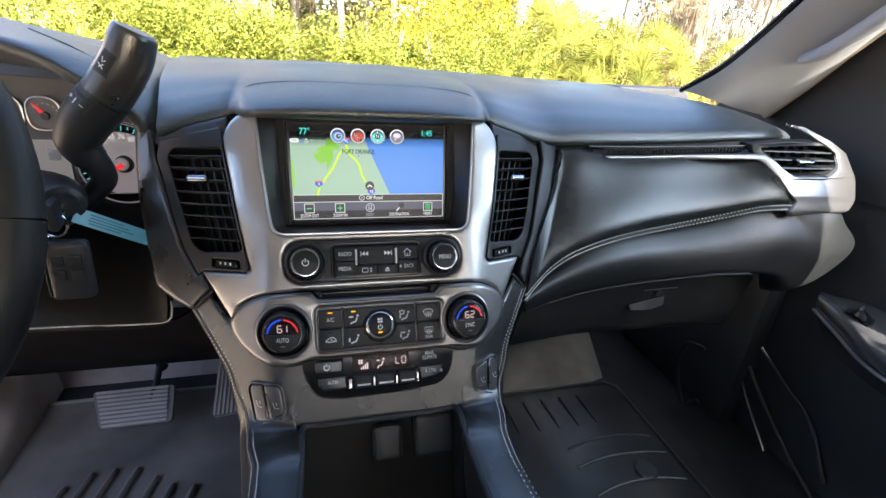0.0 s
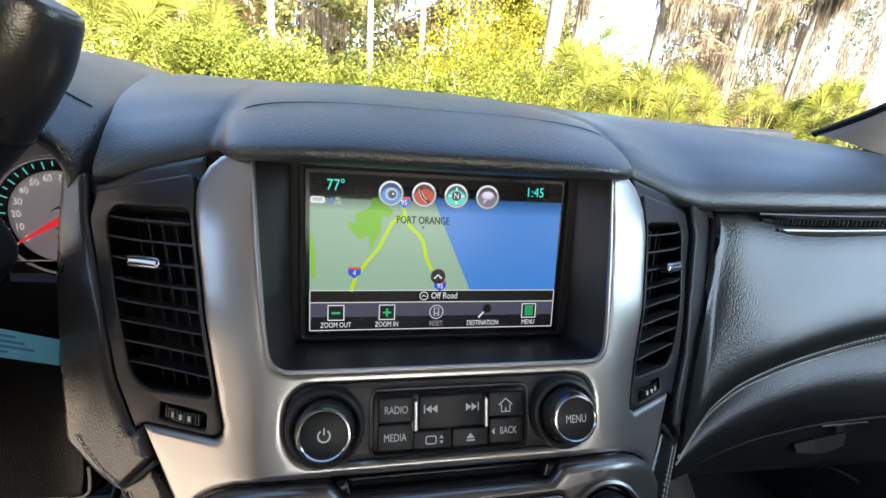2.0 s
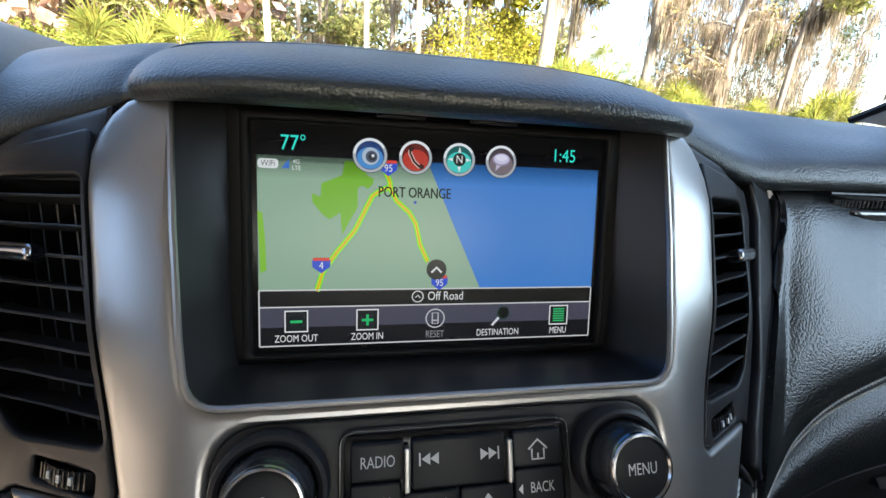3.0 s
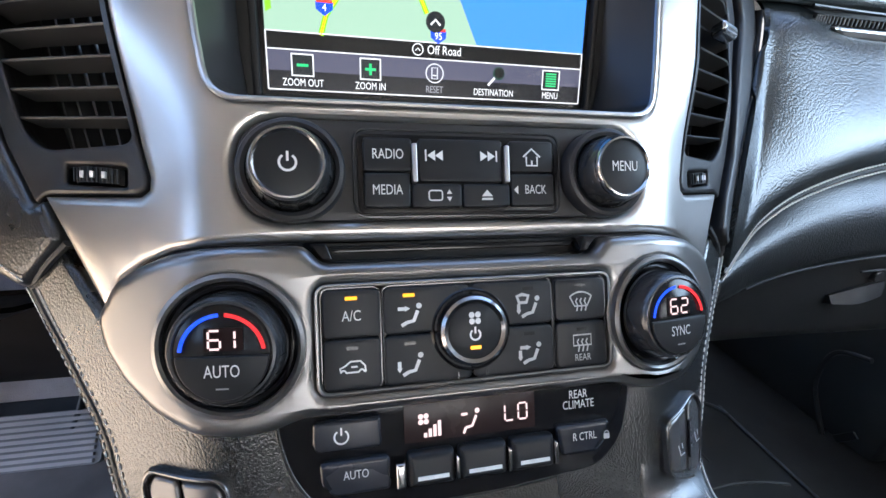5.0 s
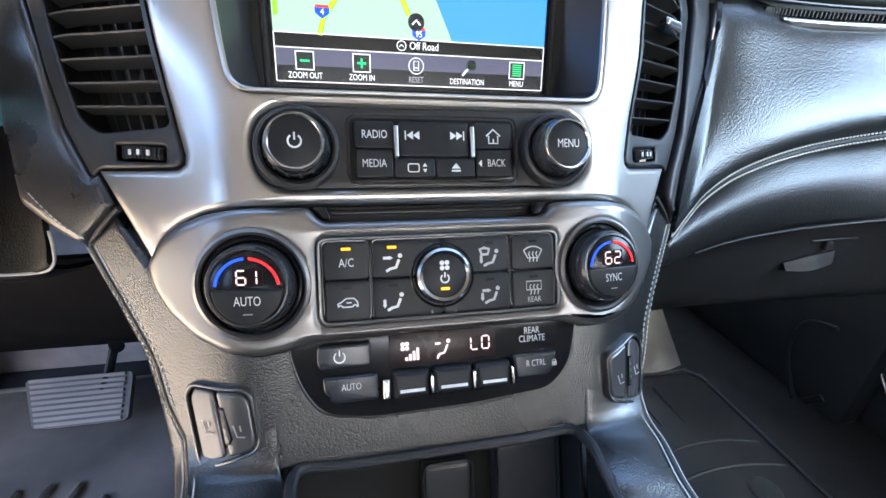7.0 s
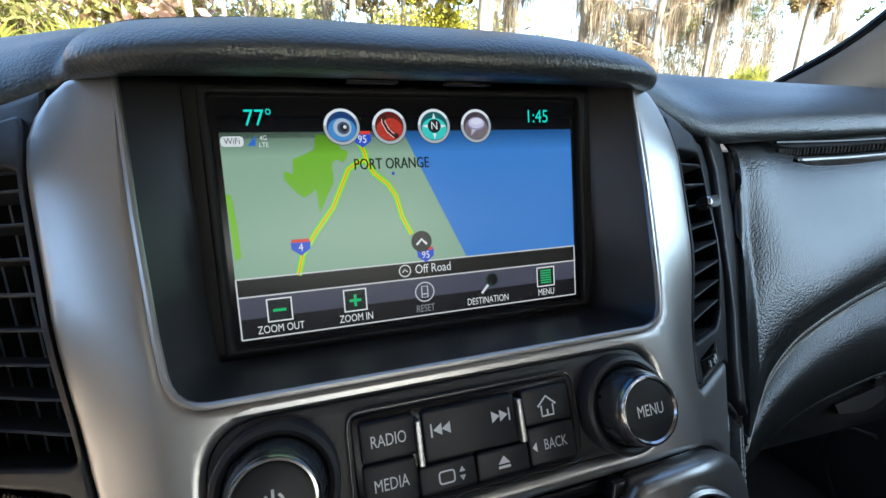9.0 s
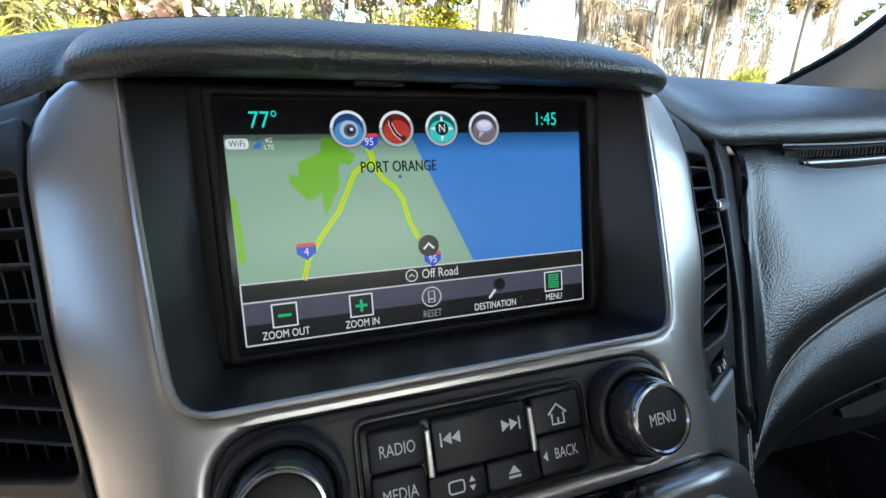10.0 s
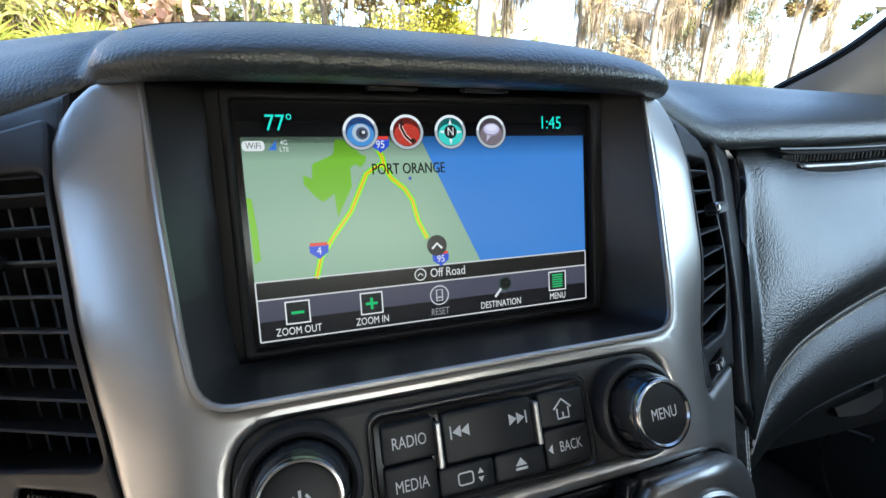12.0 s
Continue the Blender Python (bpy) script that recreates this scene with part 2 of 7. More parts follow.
def strokes(lines, width, n, mapf=S, bm=None):
    """Ribbons along polylines."""
    bm = bm or bmesh.new()
    for pts in lines:
        pts = [Vector(p) for p in pts]
        rows = []
        for i, p in enumerate(pts):
            d = (pts[min(i + 1, len(pts) - 1)] - pts[max(i - 1, 0)])
            if pts[0] == pts[-1] and i in (0, len(pts) - 1):
                d = pts[1] - pts[-2]
            d = d.normalized() if d.length else Vector((1, 0))
            o = Vector((-d.y, d.x)) * width / 2
            rows.append([bm.verts.new(mapf(q.x, q.y, n)) for q in (p + o, p - o)])
        for a, b in zip(rows, rows[1:]):
            bm.faces.new((a[0], a[1], b[1], b[0]))
    return bm


def arc(u, v, r, a0, a1, seg=14):
    return [(u + r * math.cos(radians(a)), v + r * math.sin(radians(a))) for a in np.linspace(a0, a1, seg)]


def lathe(u, v, profile, mapf=S, seg=48, wave=0.0, waves=0, caps=True):
    """A turned part on an axis out of the face; wave ribs its side."""
    bm = bmesh.new()
    rings = []
    for r, n in profile:
        ring = []
        for k in range(seg):
            a = 2 * math.pi * k / seg
            rr = r * (1 + (wave * (0.5 + 0.5 * math.cos(waves * a)) if waves else 0))
            ring.append(bm.verts.new(mapf(u + rr * math.cos(a), v + rr * math.sin(a), n)))
        rings.append(ring)
    for a, b in zip(rings, rings[1:]):
        for k in range(seg):
            bm.faces.new((a[k], a[(k + 1) % seg], b[(k + 1) % seg], b[k]))
    if caps:
        bm.faces.new(rings[0][::-1])
        bm.faces.new(rings[-1])
    return bm


def spline(pts, count):
    """Points along a smooth curve through pts."""
    p = [Vector(q) for q in pts]
    out = []
    for i in range(count):
        t = i / (count - 1) * (len(p) - 1)
        k = min(int(t), len(p) - 2)
        f = t - k
        a, b, c, d = p[max(k - 1, 0)], p[k], p[k + 1], p[min(k + 2, len(p) - 1)]
        out.append(0.5 * (2 * b + (c - a) * f + (2 * a - 5 * b + 4 * c - d) * f * f + (3 * b - a - 3 * c + d) * f**3))
    return out


def skin(rows, nu, nv, thick=0.0, even=0):
    """A smooth surface through rows of places, evened out inside its border, turned into a shell if thick."""
    rows = [spline(r, nv) for r in rows]
    cols = [spline([r[j] for r in rows], nu) for j in range(nv)]
    a = np.array([[tuple(p) for p in c] for c in cols])
    for _ in range(even):
        a[1:-1, 1:-1] = 0.5 * a[1:-1, 1:-1] + 0.125 * (a[:-2, 1:-1] + a[2:, 1:-1] + a[1:-1, :-2] + a[1:-1, 2:])
    bm = bmesh.new()
    grid = [[bm.verts.new(a[j][i]) for j in range(nv)] for i in range(nu)]
    for i in range(nu - 1):
        for j in range(nv - 1):
            bm.faces.new((grid[i][j], grid[i + 1][j], grid[i + 1][j + 1], grid[i][j + 1]))
    if thick:
        bmesh.ops.recalc_face_normals(bm, faces=bm.faces)
        bmesh.ops.solidify(bm, geom=bm.faces[:], thickness=thick)
    return bm


def tube(pts, radius, count=40, seg=12, flatten=1.0, closed=False):
    """A round bar along a smooth curve; radius may be a list along it."""
    p = spline(pts, count)
    radii = np.interp(np.linspace(0, 1, count), np.linspace(0, 1, len(radius)), radius) if isinstance(radius, (list, tuple)) else [radius] * count
    bm = bmesh.new()
    rings, side = [], None
    for i, c in enumerate(p):
        t = (p[min(i + 1, count - 1)] - p[max(i - 1, 0)]).normalized()
        if side is None:
            side = t.orthogonal().normalized()
        side = (side - t * side.dot(t)).normalized()
        up = t.cross(side)
        rings.append([bm.verts.new(c + (side * math.cos(a) + up * math.sin(a) * flatten) * radii[i]) for a in np.linspace(0, 2 * math.pi, seg, endpoint=False)])
    for a, b in zip(rings, rings[1:]):
        for k in range(seg):
            bm.faces.new((a[k], a[(k + 1) % seg], b[(k + 1) % seg], b[k]))
    bm.faces.new(rings[0][::-1])
    bm.faces.new(rings[-1])
    return bm


def dense(pts, step=0.003):
    """Points set closely along straight pieces, so that a smooth curve through them keeps their corners."""
    out = [Vector(pts[0])]
    for a, b in zip(pts, pts[1:]):
        a, b = Vector(a), Vector(b)
        k = max(1, int((b - a).length / step))
        out += [a.lerp(b, (i + 1) / k) for i in range(k)]
    return out


def block(m, size, bevel=0.0, seg=2):
    """A box at the pose m with rounded edges."""
    bm = bmesh.new()
    bmesh.ops.create_cube(bm, size=1)
    bmesh.ops.scale(bm, vec=size, verts=bm.verts)
    if bevel:
        bmesh.ops.bevel(bm, geom=bm.edges[:], offset=bevel, segments=seg, affect="EDGES", profile=0.5)
    bmesh.ops.transform(bm, matrix=m, verts=bm.verts)
    return bm


def join(*parts):
    """Several meshes as one."""
    out = bmesh.new()
    for bm in parts:
        me = bpy.data.meshes.new("join")
        bm.to_mesh(me)
        bm.free()
        out.from_mesh(me)
        bpy.data.meshes.remove(me)
    return out


def stitches(pts, count, length=0.0042, width=0.0011):
    """A row of thread stitches along a smooth curve."""
    p = spline(pts, count * 4)
    bm = bmesh.new()
    for i in range(count):
        c = p[i * 4 + 1]
        t = (p[i * 4 + 2] - p[i * 4]).normalized()
        s = t.orthogonal().normalized()
        o = t.cross(s)
        q = [bm.verts.new(c + t * a * length / 2 + (s * math.cos(b) + o * math.sin(b)) * width * k) for a, k in ((-1, 0.5), (0, 1.0), (1, 0.5)) for b in (0, 1.57, 3.14, 4.71)]
        for r in (0, 4):
            for k in range(4):
                bm.faces.new((q[r + k], q[r + (k + 1) % 4], q[r + 4 + (k + 1) % 4], q[r + 4 + k]))
    return bm


SEGS = {"a": ((-1, 2), (1, 2)), "b": ((1, 2), (1, 0)), "c": ((1, 0), (1, -2)), "d": ((-1, -2), (1, -2)), "e": ((-1, 0), (-1, -2)), "f": ((-1, 2), (-1, 0)), "g": ((-1, 0), (1, 0))}
DIGITS = {"6": "acdefg", "1": "bc", "2": "abged", "L": "fed", "O": "abcdef"}


def segments(text, u, v, w, h, n, width, mapf=S):
    """Seven-segment characters."""
    lines = []
    for i, ch in enumerate(text):
        c = u + (i - (len(text) - 1) / 2) * w * 1.55 - (0.3 * w if ch == "1" else 0)
        for k in DIGITS[ch]:
            (x0, y0), (x1, y1) = SEGS[k]
            p, q = Vector((c + x0 * w / 2, v + y0 * h / 4)), Vector((c + x1 * w / 2, v + y1 * h / 4))
            g = (q - p).normalized() * width * 0.45
            lines.append([tuple(p + g), tuple(q - g)])
    return strokes(lines, width, n, mapf)

# ---------------- centre face: silver trim ----------------
fascia = thing("fascia_trim", "satin silver plastic trim framing the screen and radio", "dashboard trim", S(0, -0.065, -0.01))
half = mm([(119.5, 119), (130, 118.6), (139, 115.5), (146, 109.5), (151, 101.5), (153.3, 92), (152, 79), (145, 38), (138.5, -6), (134, -30), (130.5, -43), (131, -48), (135, -51), (184, -53.5), (152, -102.5)])
seam = mm([(144, -86.5), (133, -78.5), (121, -73), (108, -70), (96, -69)])
outer = half + seam + [(-x, y) for x, y in reversed(half + seam)]
inner = [(-x, y) for x, y in mm([(119, 119), (113.5, 60), (108.5, 16)])] + soft(mm([(-108.5, 16), (-104.5, -9.5), (104.5, -9.5), (108.5, 16)]), 0.013)[6:-6] + mm([(108.5, 16), (113.5, 60), (119, 119)])
outline = outer + inner[:]
radio_hole = soft(mm(box2(-95.5, 95.5, -60.5, -16.5)), 0.0215, 10)
part("plate", flat([outline[:-1], radio_hole], -0.012, 0.0, 0.0040, res=3), M_SILVER, fascia, sharp=50)
edge_line = dense([S(u, v, 0.0) for u, v in inner])
part("screen_edge_trim", tube(edge_line, 0.0014, len(edge_line), 8), M_SILVER, fascia, "thin bright silver edge")

# ---------------- infotainment screen ----------------
screen = thing("infotainment_screen", "wide dashboard touchscreen showing a navigation map", "touchscreen", SC(0, -0.01, -0.02))
rim = [S(u, v, -0.001) for u, v in [inner[0]] + inner[1:-1] + [inner[-1]]]
bm = bmesh.new()
W2, Z1, Z2 = 0.0985, -0.0085, 0.114


def onto_rect(p):
    """The matching place on the frame round the glass."""
    x, z = max(-W2, min(W2, p[0] * 0.9)), p[1]
    if p[1] > 0.006:
        return (math.copysign(W2, p[0]), p[1] if p[1] < 0.1 else Z2)
    return (x, Z1)


lo = [bm.verts.new(S(u, v, -0.001)) for u, v in inner]
mid = [bm.verts.new(S(u, v, -0.001).lerp(SC(*onto_rect((u, v)), 0.0), 0.5) + Vector((0, 0.002, 0))) for u, v in inner]
hi = [bm.verts.new(SC(*onto_rect((u, v)), 0.0)) for u, v in inner]
for a, b in ((lo, mid), (mid, hi)):
    for i in range(len(a) - 1):
        bm.faces.new((a[i], a[i + 1], b[i + 1], b[i]))
bmesh.ops.remove_doubles(bm, verts=bm.verts, dist=1e-6)
part("surround", bm, M_RECESS, screen, "dark grey recessed surround", sharp=50)
part("top_shelf", block(Matrix.Translation((0, 0.080, 1.419)), (0.25, 0.10, 0.024), 0.004), M_PLASTIC, screen)
part("bezel_band", flat([soft(box2(-0.0992, 0.0992, -0.0092, 0.1145), 0.004), soft(box2(-0.0915, 0.0915, -0.0045, 0.1095), 0.003)], -0.006, 0.0006, 0.0005, SC), M_FRAME, screen, "flat band round the glass frame")
part("frame", flat([soft(box2(-0.0935, 0.0935, -0.0062, 0.1112), 0.003), soft(box2(-0.0895, 0.0895, -0.003, 0.107), 0.002)], -0.004, 0.004, 0.0012, SC), M_FRAME, screen, "black frame round the glass")
part("glass", flat([box2(-0.09, 0.09, -0.0035, 0.1075)], -0.003, 0.0002, 0.0, SC), M_GLOSS, screen)


def px(pts):
    """Places on the 800 x 480 picture as metres on the glass."""
    return [((x - 400) / 800 * 0.1735, (480 - y) / 480 * 0.1045) for x, y in pts]


def paint(name, pts, rgb, layer, strength=1.0):
    return part(name, sheet([px(pts)], 0.0004 + layer * 0.00012, SC), glow(name, rgb, strength), screen)


def pline(name, lines, width, rgb, layer):
    colour = glow(name, rgb)
    for l in lines:
        part(name, strokes([px(l)], width * 0.1735 / 800, 0.0004 + layer * 0.00012, SC), colour, screen)


def plabel(name, body, size, x, y, rgb, layer=8, squeeze=0.86):
    (u, v), = px([(x, y)])
    return part(name, words(body, size * 0.1735 / 800 * 1.35, u, v, 0.0004 + layer * 0.00012, SC, squeeze), glow(name, rgb), screen)


def pdisc(name, x, y, r, rgb, layer):
    return paint(name, circle(x, y, r, 28), rgb, layer)


paint("map_land", box2(0, 800, 60, 353), (146, 176, 152), 0)
paint("map_sea", [(369, 60), (437, 209), (504, 353), (800, 353), (800, 60)], (62, 128, 208), 1)
paint("map_park", [(133, 116), (177, 97), (183, 65), (223, 69), (231, 95), (247, 102), (244, 114), (234, 125), (222, 118), (211, 125), (212, 165), (193, 200), (178, 230), (175, 199), (174, 179), (150, 195), (136, 185), (113, 157), (113, 138), (131, 146)], (120, 182, 38), 1)
paint("map_field", [(0, 179), (10, 183), (15, 239), (17, 308), (4, 315)], (128, 190, 40), 1)
ROAD_A = [(123, 356), (136, 312), (167, 267), (206, 218), (244, 140), (263, 127), (281, 120)]
ROAD_B = [(273, 85), (282, 105), (285, 125), (299, 150), (328, 175), (344, 201), (355, 249), (374, 289)]
pline("road_casing", [ROAD_A, ROAD_B], 13, (120, 228, 25), 2)
pline("road", [ROAD_A, ROAD_B], 7, (212, 225, 20), 3)
pline("road_line", [ROAD_A, ROAD_B], 2.0, (235, 130, 30), 4)
M_FADE = bpy.data.materials.new("status_fade")
M_FADE.use_nodes = True
fn, fl = M_FADE.node_tree.nodes, M_FADE.node_tree.links
fp = fn["Principled BSDF"]
fp.inputs["Base Color"].default_value = (0.004, 0.004, 0.006, 1)
fp.inputs["Roughness"].default_value = 0.3
fp.inputs["Specular IOR Level"].default_value = 0.06
ft = fn.new("ShaderNodeTexCoord")
fx = fn.new("ShaderNodeSeparateXYZ")
fr = fn.new("ShaderNodeMapRange")
fr.inputs[1].default_value, fr.inputs[2].default_value = 0.0, 0.75
fl.new(ft.outputs["Generated"], fx.inputs[0])
fl.new(fx.outputs["Z"], fr.inputs[0])
fl.new(fr.outputs[0], fp.inputs["Alpha"])
part("status_fade", sheet([px(box2(0, 800, 0, 108))], 0.0009, SC), M_FADE, screen)
paint("status_bar", box2(0, 800, 0, 72), (16, 20, 26), 0)
plabel("temperature", "77°", 34, 75, 34, (60, 235, 215))
plabel("clock", "1:45", 32, 704, 31, (60, 235, 215))
paint("wifi_badge", soft(box2(2, 44, 68, 88), 8), (225, 228, 228), 6)
plabel("wifi_word", "WiFi", 13, 23, 78, (40, 40, 40), 8)
paint("signal_mark", [(50, 87), (66, 87), (66, 67)], (50, 110, 200), 6)
plabel("network_word", "4G\nLTE", 10, 81, 79, (225, 228, 228), 8)
for x, deep, core, mark in ((238, (25, 60, 115), (70, 140, 205), "speaker"), (340, (95, 18, 14), (185, 50, 38), "phone"), (442, (20, 95, 95), (70, 205, 195), "compass"), (544, (70, 62, 70), (120, 108, 116), "chat")):
    pdisc("icon_shadow", x, 51, 39, (28, 32, 36), 6)
    pdisc("icon_rim", x, 51, 37.5, (176, 182, 188), 7)
    paint("icon_shine", arc(x, 51, 37.5, 185, 330, 20) + arc(x, 51, 32, 330, 185, 20), (236, 240, 244), 8)
    pdisc("icon_face", x, 51, 31.5, deep, 8)
    paint("icon_glow", [(x + 29 * math.cos(a), 57 + 24 * math.sin(a)) for a in np.linspace(0, 6.28, 26, endpoint=False)], core, 9)
    if mark == "speaker":
        pdisc("icon_mark", x + 1, 53, 19, (178, 192, 210), 10)
        pdisc("icon_mark", x + 3, 54, 13, (70, 82, 104), 11)
        pdisc("icon_mark", x + 4, 54, 8, (22, 26, 36), 12)
        pdisc("icon_mark", x + 6, 52, 3.5, (225, 230, 238), 13)
    elif mark == "phone":
        handset = [[(x - 12, 30), (x - 13, 42), (x - 4, 60), (x + 8, 71), (x + 15, 72)]]
        pline("icon_mark", handset, 9, (225, 205, 200), 10)
        pline("icon_mark", handset, 5.5, (62, 14, 12), 11)
        for q in ((x - 11, 32), (x + 13, 71)):
            pdisc("icon_mark", *q, 6, (48, 12, 10), 12)
    elif mark == "compass":
        pdisc("icon_mark", x, 51, 15, (22, 28, 30), 10)
        plabel("compass_letter", "N", 19, x, 51, (240, 240, 240), 11)
        for q in ([(x - 28, 51), (x - 16, 47), (x - 16, 55)], [(x + 28, 51), (x + 16, 47), (x + 16, 55)], [(x, 80), (x - 4, 67), (x + 4, 67)], [(x, 22), (x - 4, 35), (x + 4, 35)]):
            paint("icon_mark", q, (235, 242, 242), 10)
    else:
        bubble = lambda rx, ry, dy: [(x + rx * math.cos(a), 46 + dy + ry * math.sin(a)) for a in np.linspace(0, 6.28, 26, endpoint=False)]
        paint("icon_mark", bubble(22, 15, 0), (150, 140, 165), 10)
        paint("icon_mark", bubble(19, 12, -1), (206, 202, 232), 11)
        paint("icon_mark", bubble(14, 7, -4), (228, 226, 244), 12)
        paint("icon_mark", [(x - 12, 57), (x, 60), (x - 14, 73)], (190, 182, 206), 10)
plabel("city_word", "PORT ORANGE", 25, 340, 131, (14, 16, 16), 8, 0.72)
plabel("city_word_shade", "PORT ORANGE", 25, 341.2, 131.4, (14, 16, 16), 8, 0.72)
pdisc("city_dot", 341, 152, 3.5, (40, 70, 190), 6)
for x, y, n in ((133, 297, "4"), (403, 338, "95"), (279, 77, "95")):
    paint("route_shield", [(x - 20, y - 12), (x + 20, y - 12), (x + 19, y + 4), (x, y + 18), (x - 19, y + 4)], (35, 75, 200), 5)
    paint("route_shield_top", box2(x - 18, x + 18, y - 17, y - 10), (215, 60, 50), 6)
    plabel("route_number", n, 17, x, y + 1, (240, 240, 240), 8)
pdisc("position_disc", 395, 307, 24, (28, 30, 32), 8)
pline("position_arrow", [[(383, 314), (395, 302), (407, 314)]], 5, (240, 240, 240), 9)
paint("title_strip", box2(0, 800, 353, 391), (6, 6, 8), 1)
paint("menu_strip", box2(0, 800, 391, 480), (16, 16, 22), 1)
paint("menu_strip_shine", box2(0, 800, 391, 437), (72, 72, 88), 2)
for line in ([(1, 353), (799, 353)], [(1, 391), (799, 391)], [(1, 479), (799, 479)], [(1, 353), (1, 479)], [(799, 353), (799, 479)]):
    pline("menu_line", [line], 3, (215, 215, 215), 3)
pline("heading_ring", [[(352 + 13 * math.cos(a), 371 + 13 * math.sin(a)) for a in np.linspace(0, 2 * math.pi, 25)], [(346, 374), (352, 368), (358, 374)]], 2.4, (230, 230, 230), 4)
plabel("heading_word", "Off Road", 22, 419, 371, (235, 235, 235), 5, 0.80)
for x, mark, word in ((79, "minus", "ZOOM OUT"), (236, "plus", "ZOOM IN"), (395, "car", "RESET"), (553, "lens", "DESTINATION"), (713, "list", "MENU")):
    grey = (150, 150, 155) if mark == "car" else (235, 235, 235)
    if mark in ("minus", "plus", "list"):
        paint("menu_icon", box2(x - 24, x + 24, 400, 447), (25, 30, 32), 3)
        pline("menu_icon", [[(x - 24, 400), (x + 24, 400), (x + 24, 447), (x - 24, 447), (x - 24, 400)]], 4, (235, 235, 235), 4)
    if mark in ("minus", "plus"):
        pline("menu_icon", [[(x - 13, 424), (x + 13, 424)]] + ([[(x, 411), (x, 437)]] if mark == "plus" else []), 6, (45, 190, 110), 5)
    elif mark == "list":
        pline("menu_icon", [[(x - 15, y), (x + 15, y)] for y in (408, 414, 420, 426, 432, 438)], 3.6, (60, 185, 110), 5)
    elif mark == "car":
        pline("menu_icon", [circle(x, 424, 22, 24) + [(x + 22, 424)], [(x - 7, 411), (x + 7, 411), (x + 7, 437), (x - 7, 437), (x - 7, 411)], [(x - 5, 429), (x + 5, 429)]], 3, (200, 200, 205), 5)
    else:
        pdisc("menu_icon", x + 12, 415, 16, (30, 60, 50), 5)
        pdisc("menu_icon", x + 13, 414, 13, (8, 10, 10), 6)
        pline("menu_icon", [[(x - 16, 445), (x + 1, 426)]], 6, (225, 225, 230), 6)
    plabel("menu_word", word, 17.5, x, 463, grey, 5, 0.72)

# ---------------- radio controls ----------------
radio = thing("radio_control_panel", "black radio panel with two chrome-ringed knobs and buttons", "radio controls", S(0, -0.06, -0.012))
part("panel", flat([soft(mm(box2(-95.5, 95.5, -60.5, -16.5)), 0.0215, 10)], -0.012, -0.0015, 0.001), M_PLASTIC, radio)
for u, is_menu in ((-0.0725, False), (0.0725, True)):
    v = -0.0395
    L = local(u, v)
    part("knob_base", lathe(u, v, [(0.0216, -0.004), (0.0215, 0.0050), (0.0208, 0.0064), (0.0192, 0.0070), (0.0176, 0.0060), (0.0170, -0.002)], L, 64), M_PLASTIC, radio, "matt black ring")
    part("base_line", lathe(u, v, [(0.0177, 0.0060), (0.0175, 0.0068), (0.0170, 0.0062)], L, 64, caps=False), M_GLOSS, radio)
    knob = part("knob", lathe(u, v, [(0.0164, -0.002), (0.0164, 0.0060), (0.0158, 0.0120), (0.0150, 0.0156), (0.0140, 0.0172)], L, 180), M_KNOB, radio)
    for k in range(15):
        a = 2 * math.pi * (k + 0.5) / 15
        w = 0.055
        part("grip_rib", skin([[L(u + r * math.cos(a + d), v + r * math.sin(a + d), n) for d in (-w, -w * 0.6, w * 0.6, w)] for r, n in ((0.0164, 0.0062), (0.0165, 0.0085), (0.0160, 0.0118), (0.0153, 0.0145))], 5, 6, 0.0004), M_KNOB, knob)
    part("knob_ring", lathe(u, v, [(0.0144, 0.0160), (0.0143, 0.0182), (0.0136, 0.0192), (0.0128, 0.0193), (0.0121, 0.0185), (0.0120, 0.016)], L, 64, caps=False), M_TABS, knob, "bright satin metal ring")
    part("knob_cap", lathe(u, v, [(0.0122, 0.0165), (0.0122, 0.0181), (0.0110, 0.0184)], L), M_KEY, knob)
    if is_menu:
        part("knob_word", words("MENU", 0.0066, u, v, 0.0187, L, squeeze=0.74), M_PRINT, knob)
    else:
        part("knob_mark", strokes([arc(u, v, 0.0031, -235, 55), [(u, v + 0.0005), (u, v + 0.0042)]], 0.0009, 0.0187, L), M_PRINT, knob)
part("button_well", flat([soft(mm(box2(-46, 47.5, -57.5, -22.5)), 0.004)], -0.004, 0.0, 0.0006), M_GLOSS, radio)
rim = soft(mm(box2(-47.5, 49, -59, -21)), 0.006)
rim_line = dense([S(x, y, 0.0008) for x, y in rim + rim[:1]])
part("button_rim", tube(rim_line, 0.0006, len(rim_line), 6), M_KNOB, radio, "thin gloss rim")


def key(owner, name, box, n0, n1, material=None, r=0.0018, bevel=0.0008, label=""):
    return part(name, flat([soft(mm(box), r)], n0, n1, bevel), material or M_KEY, owner, label)


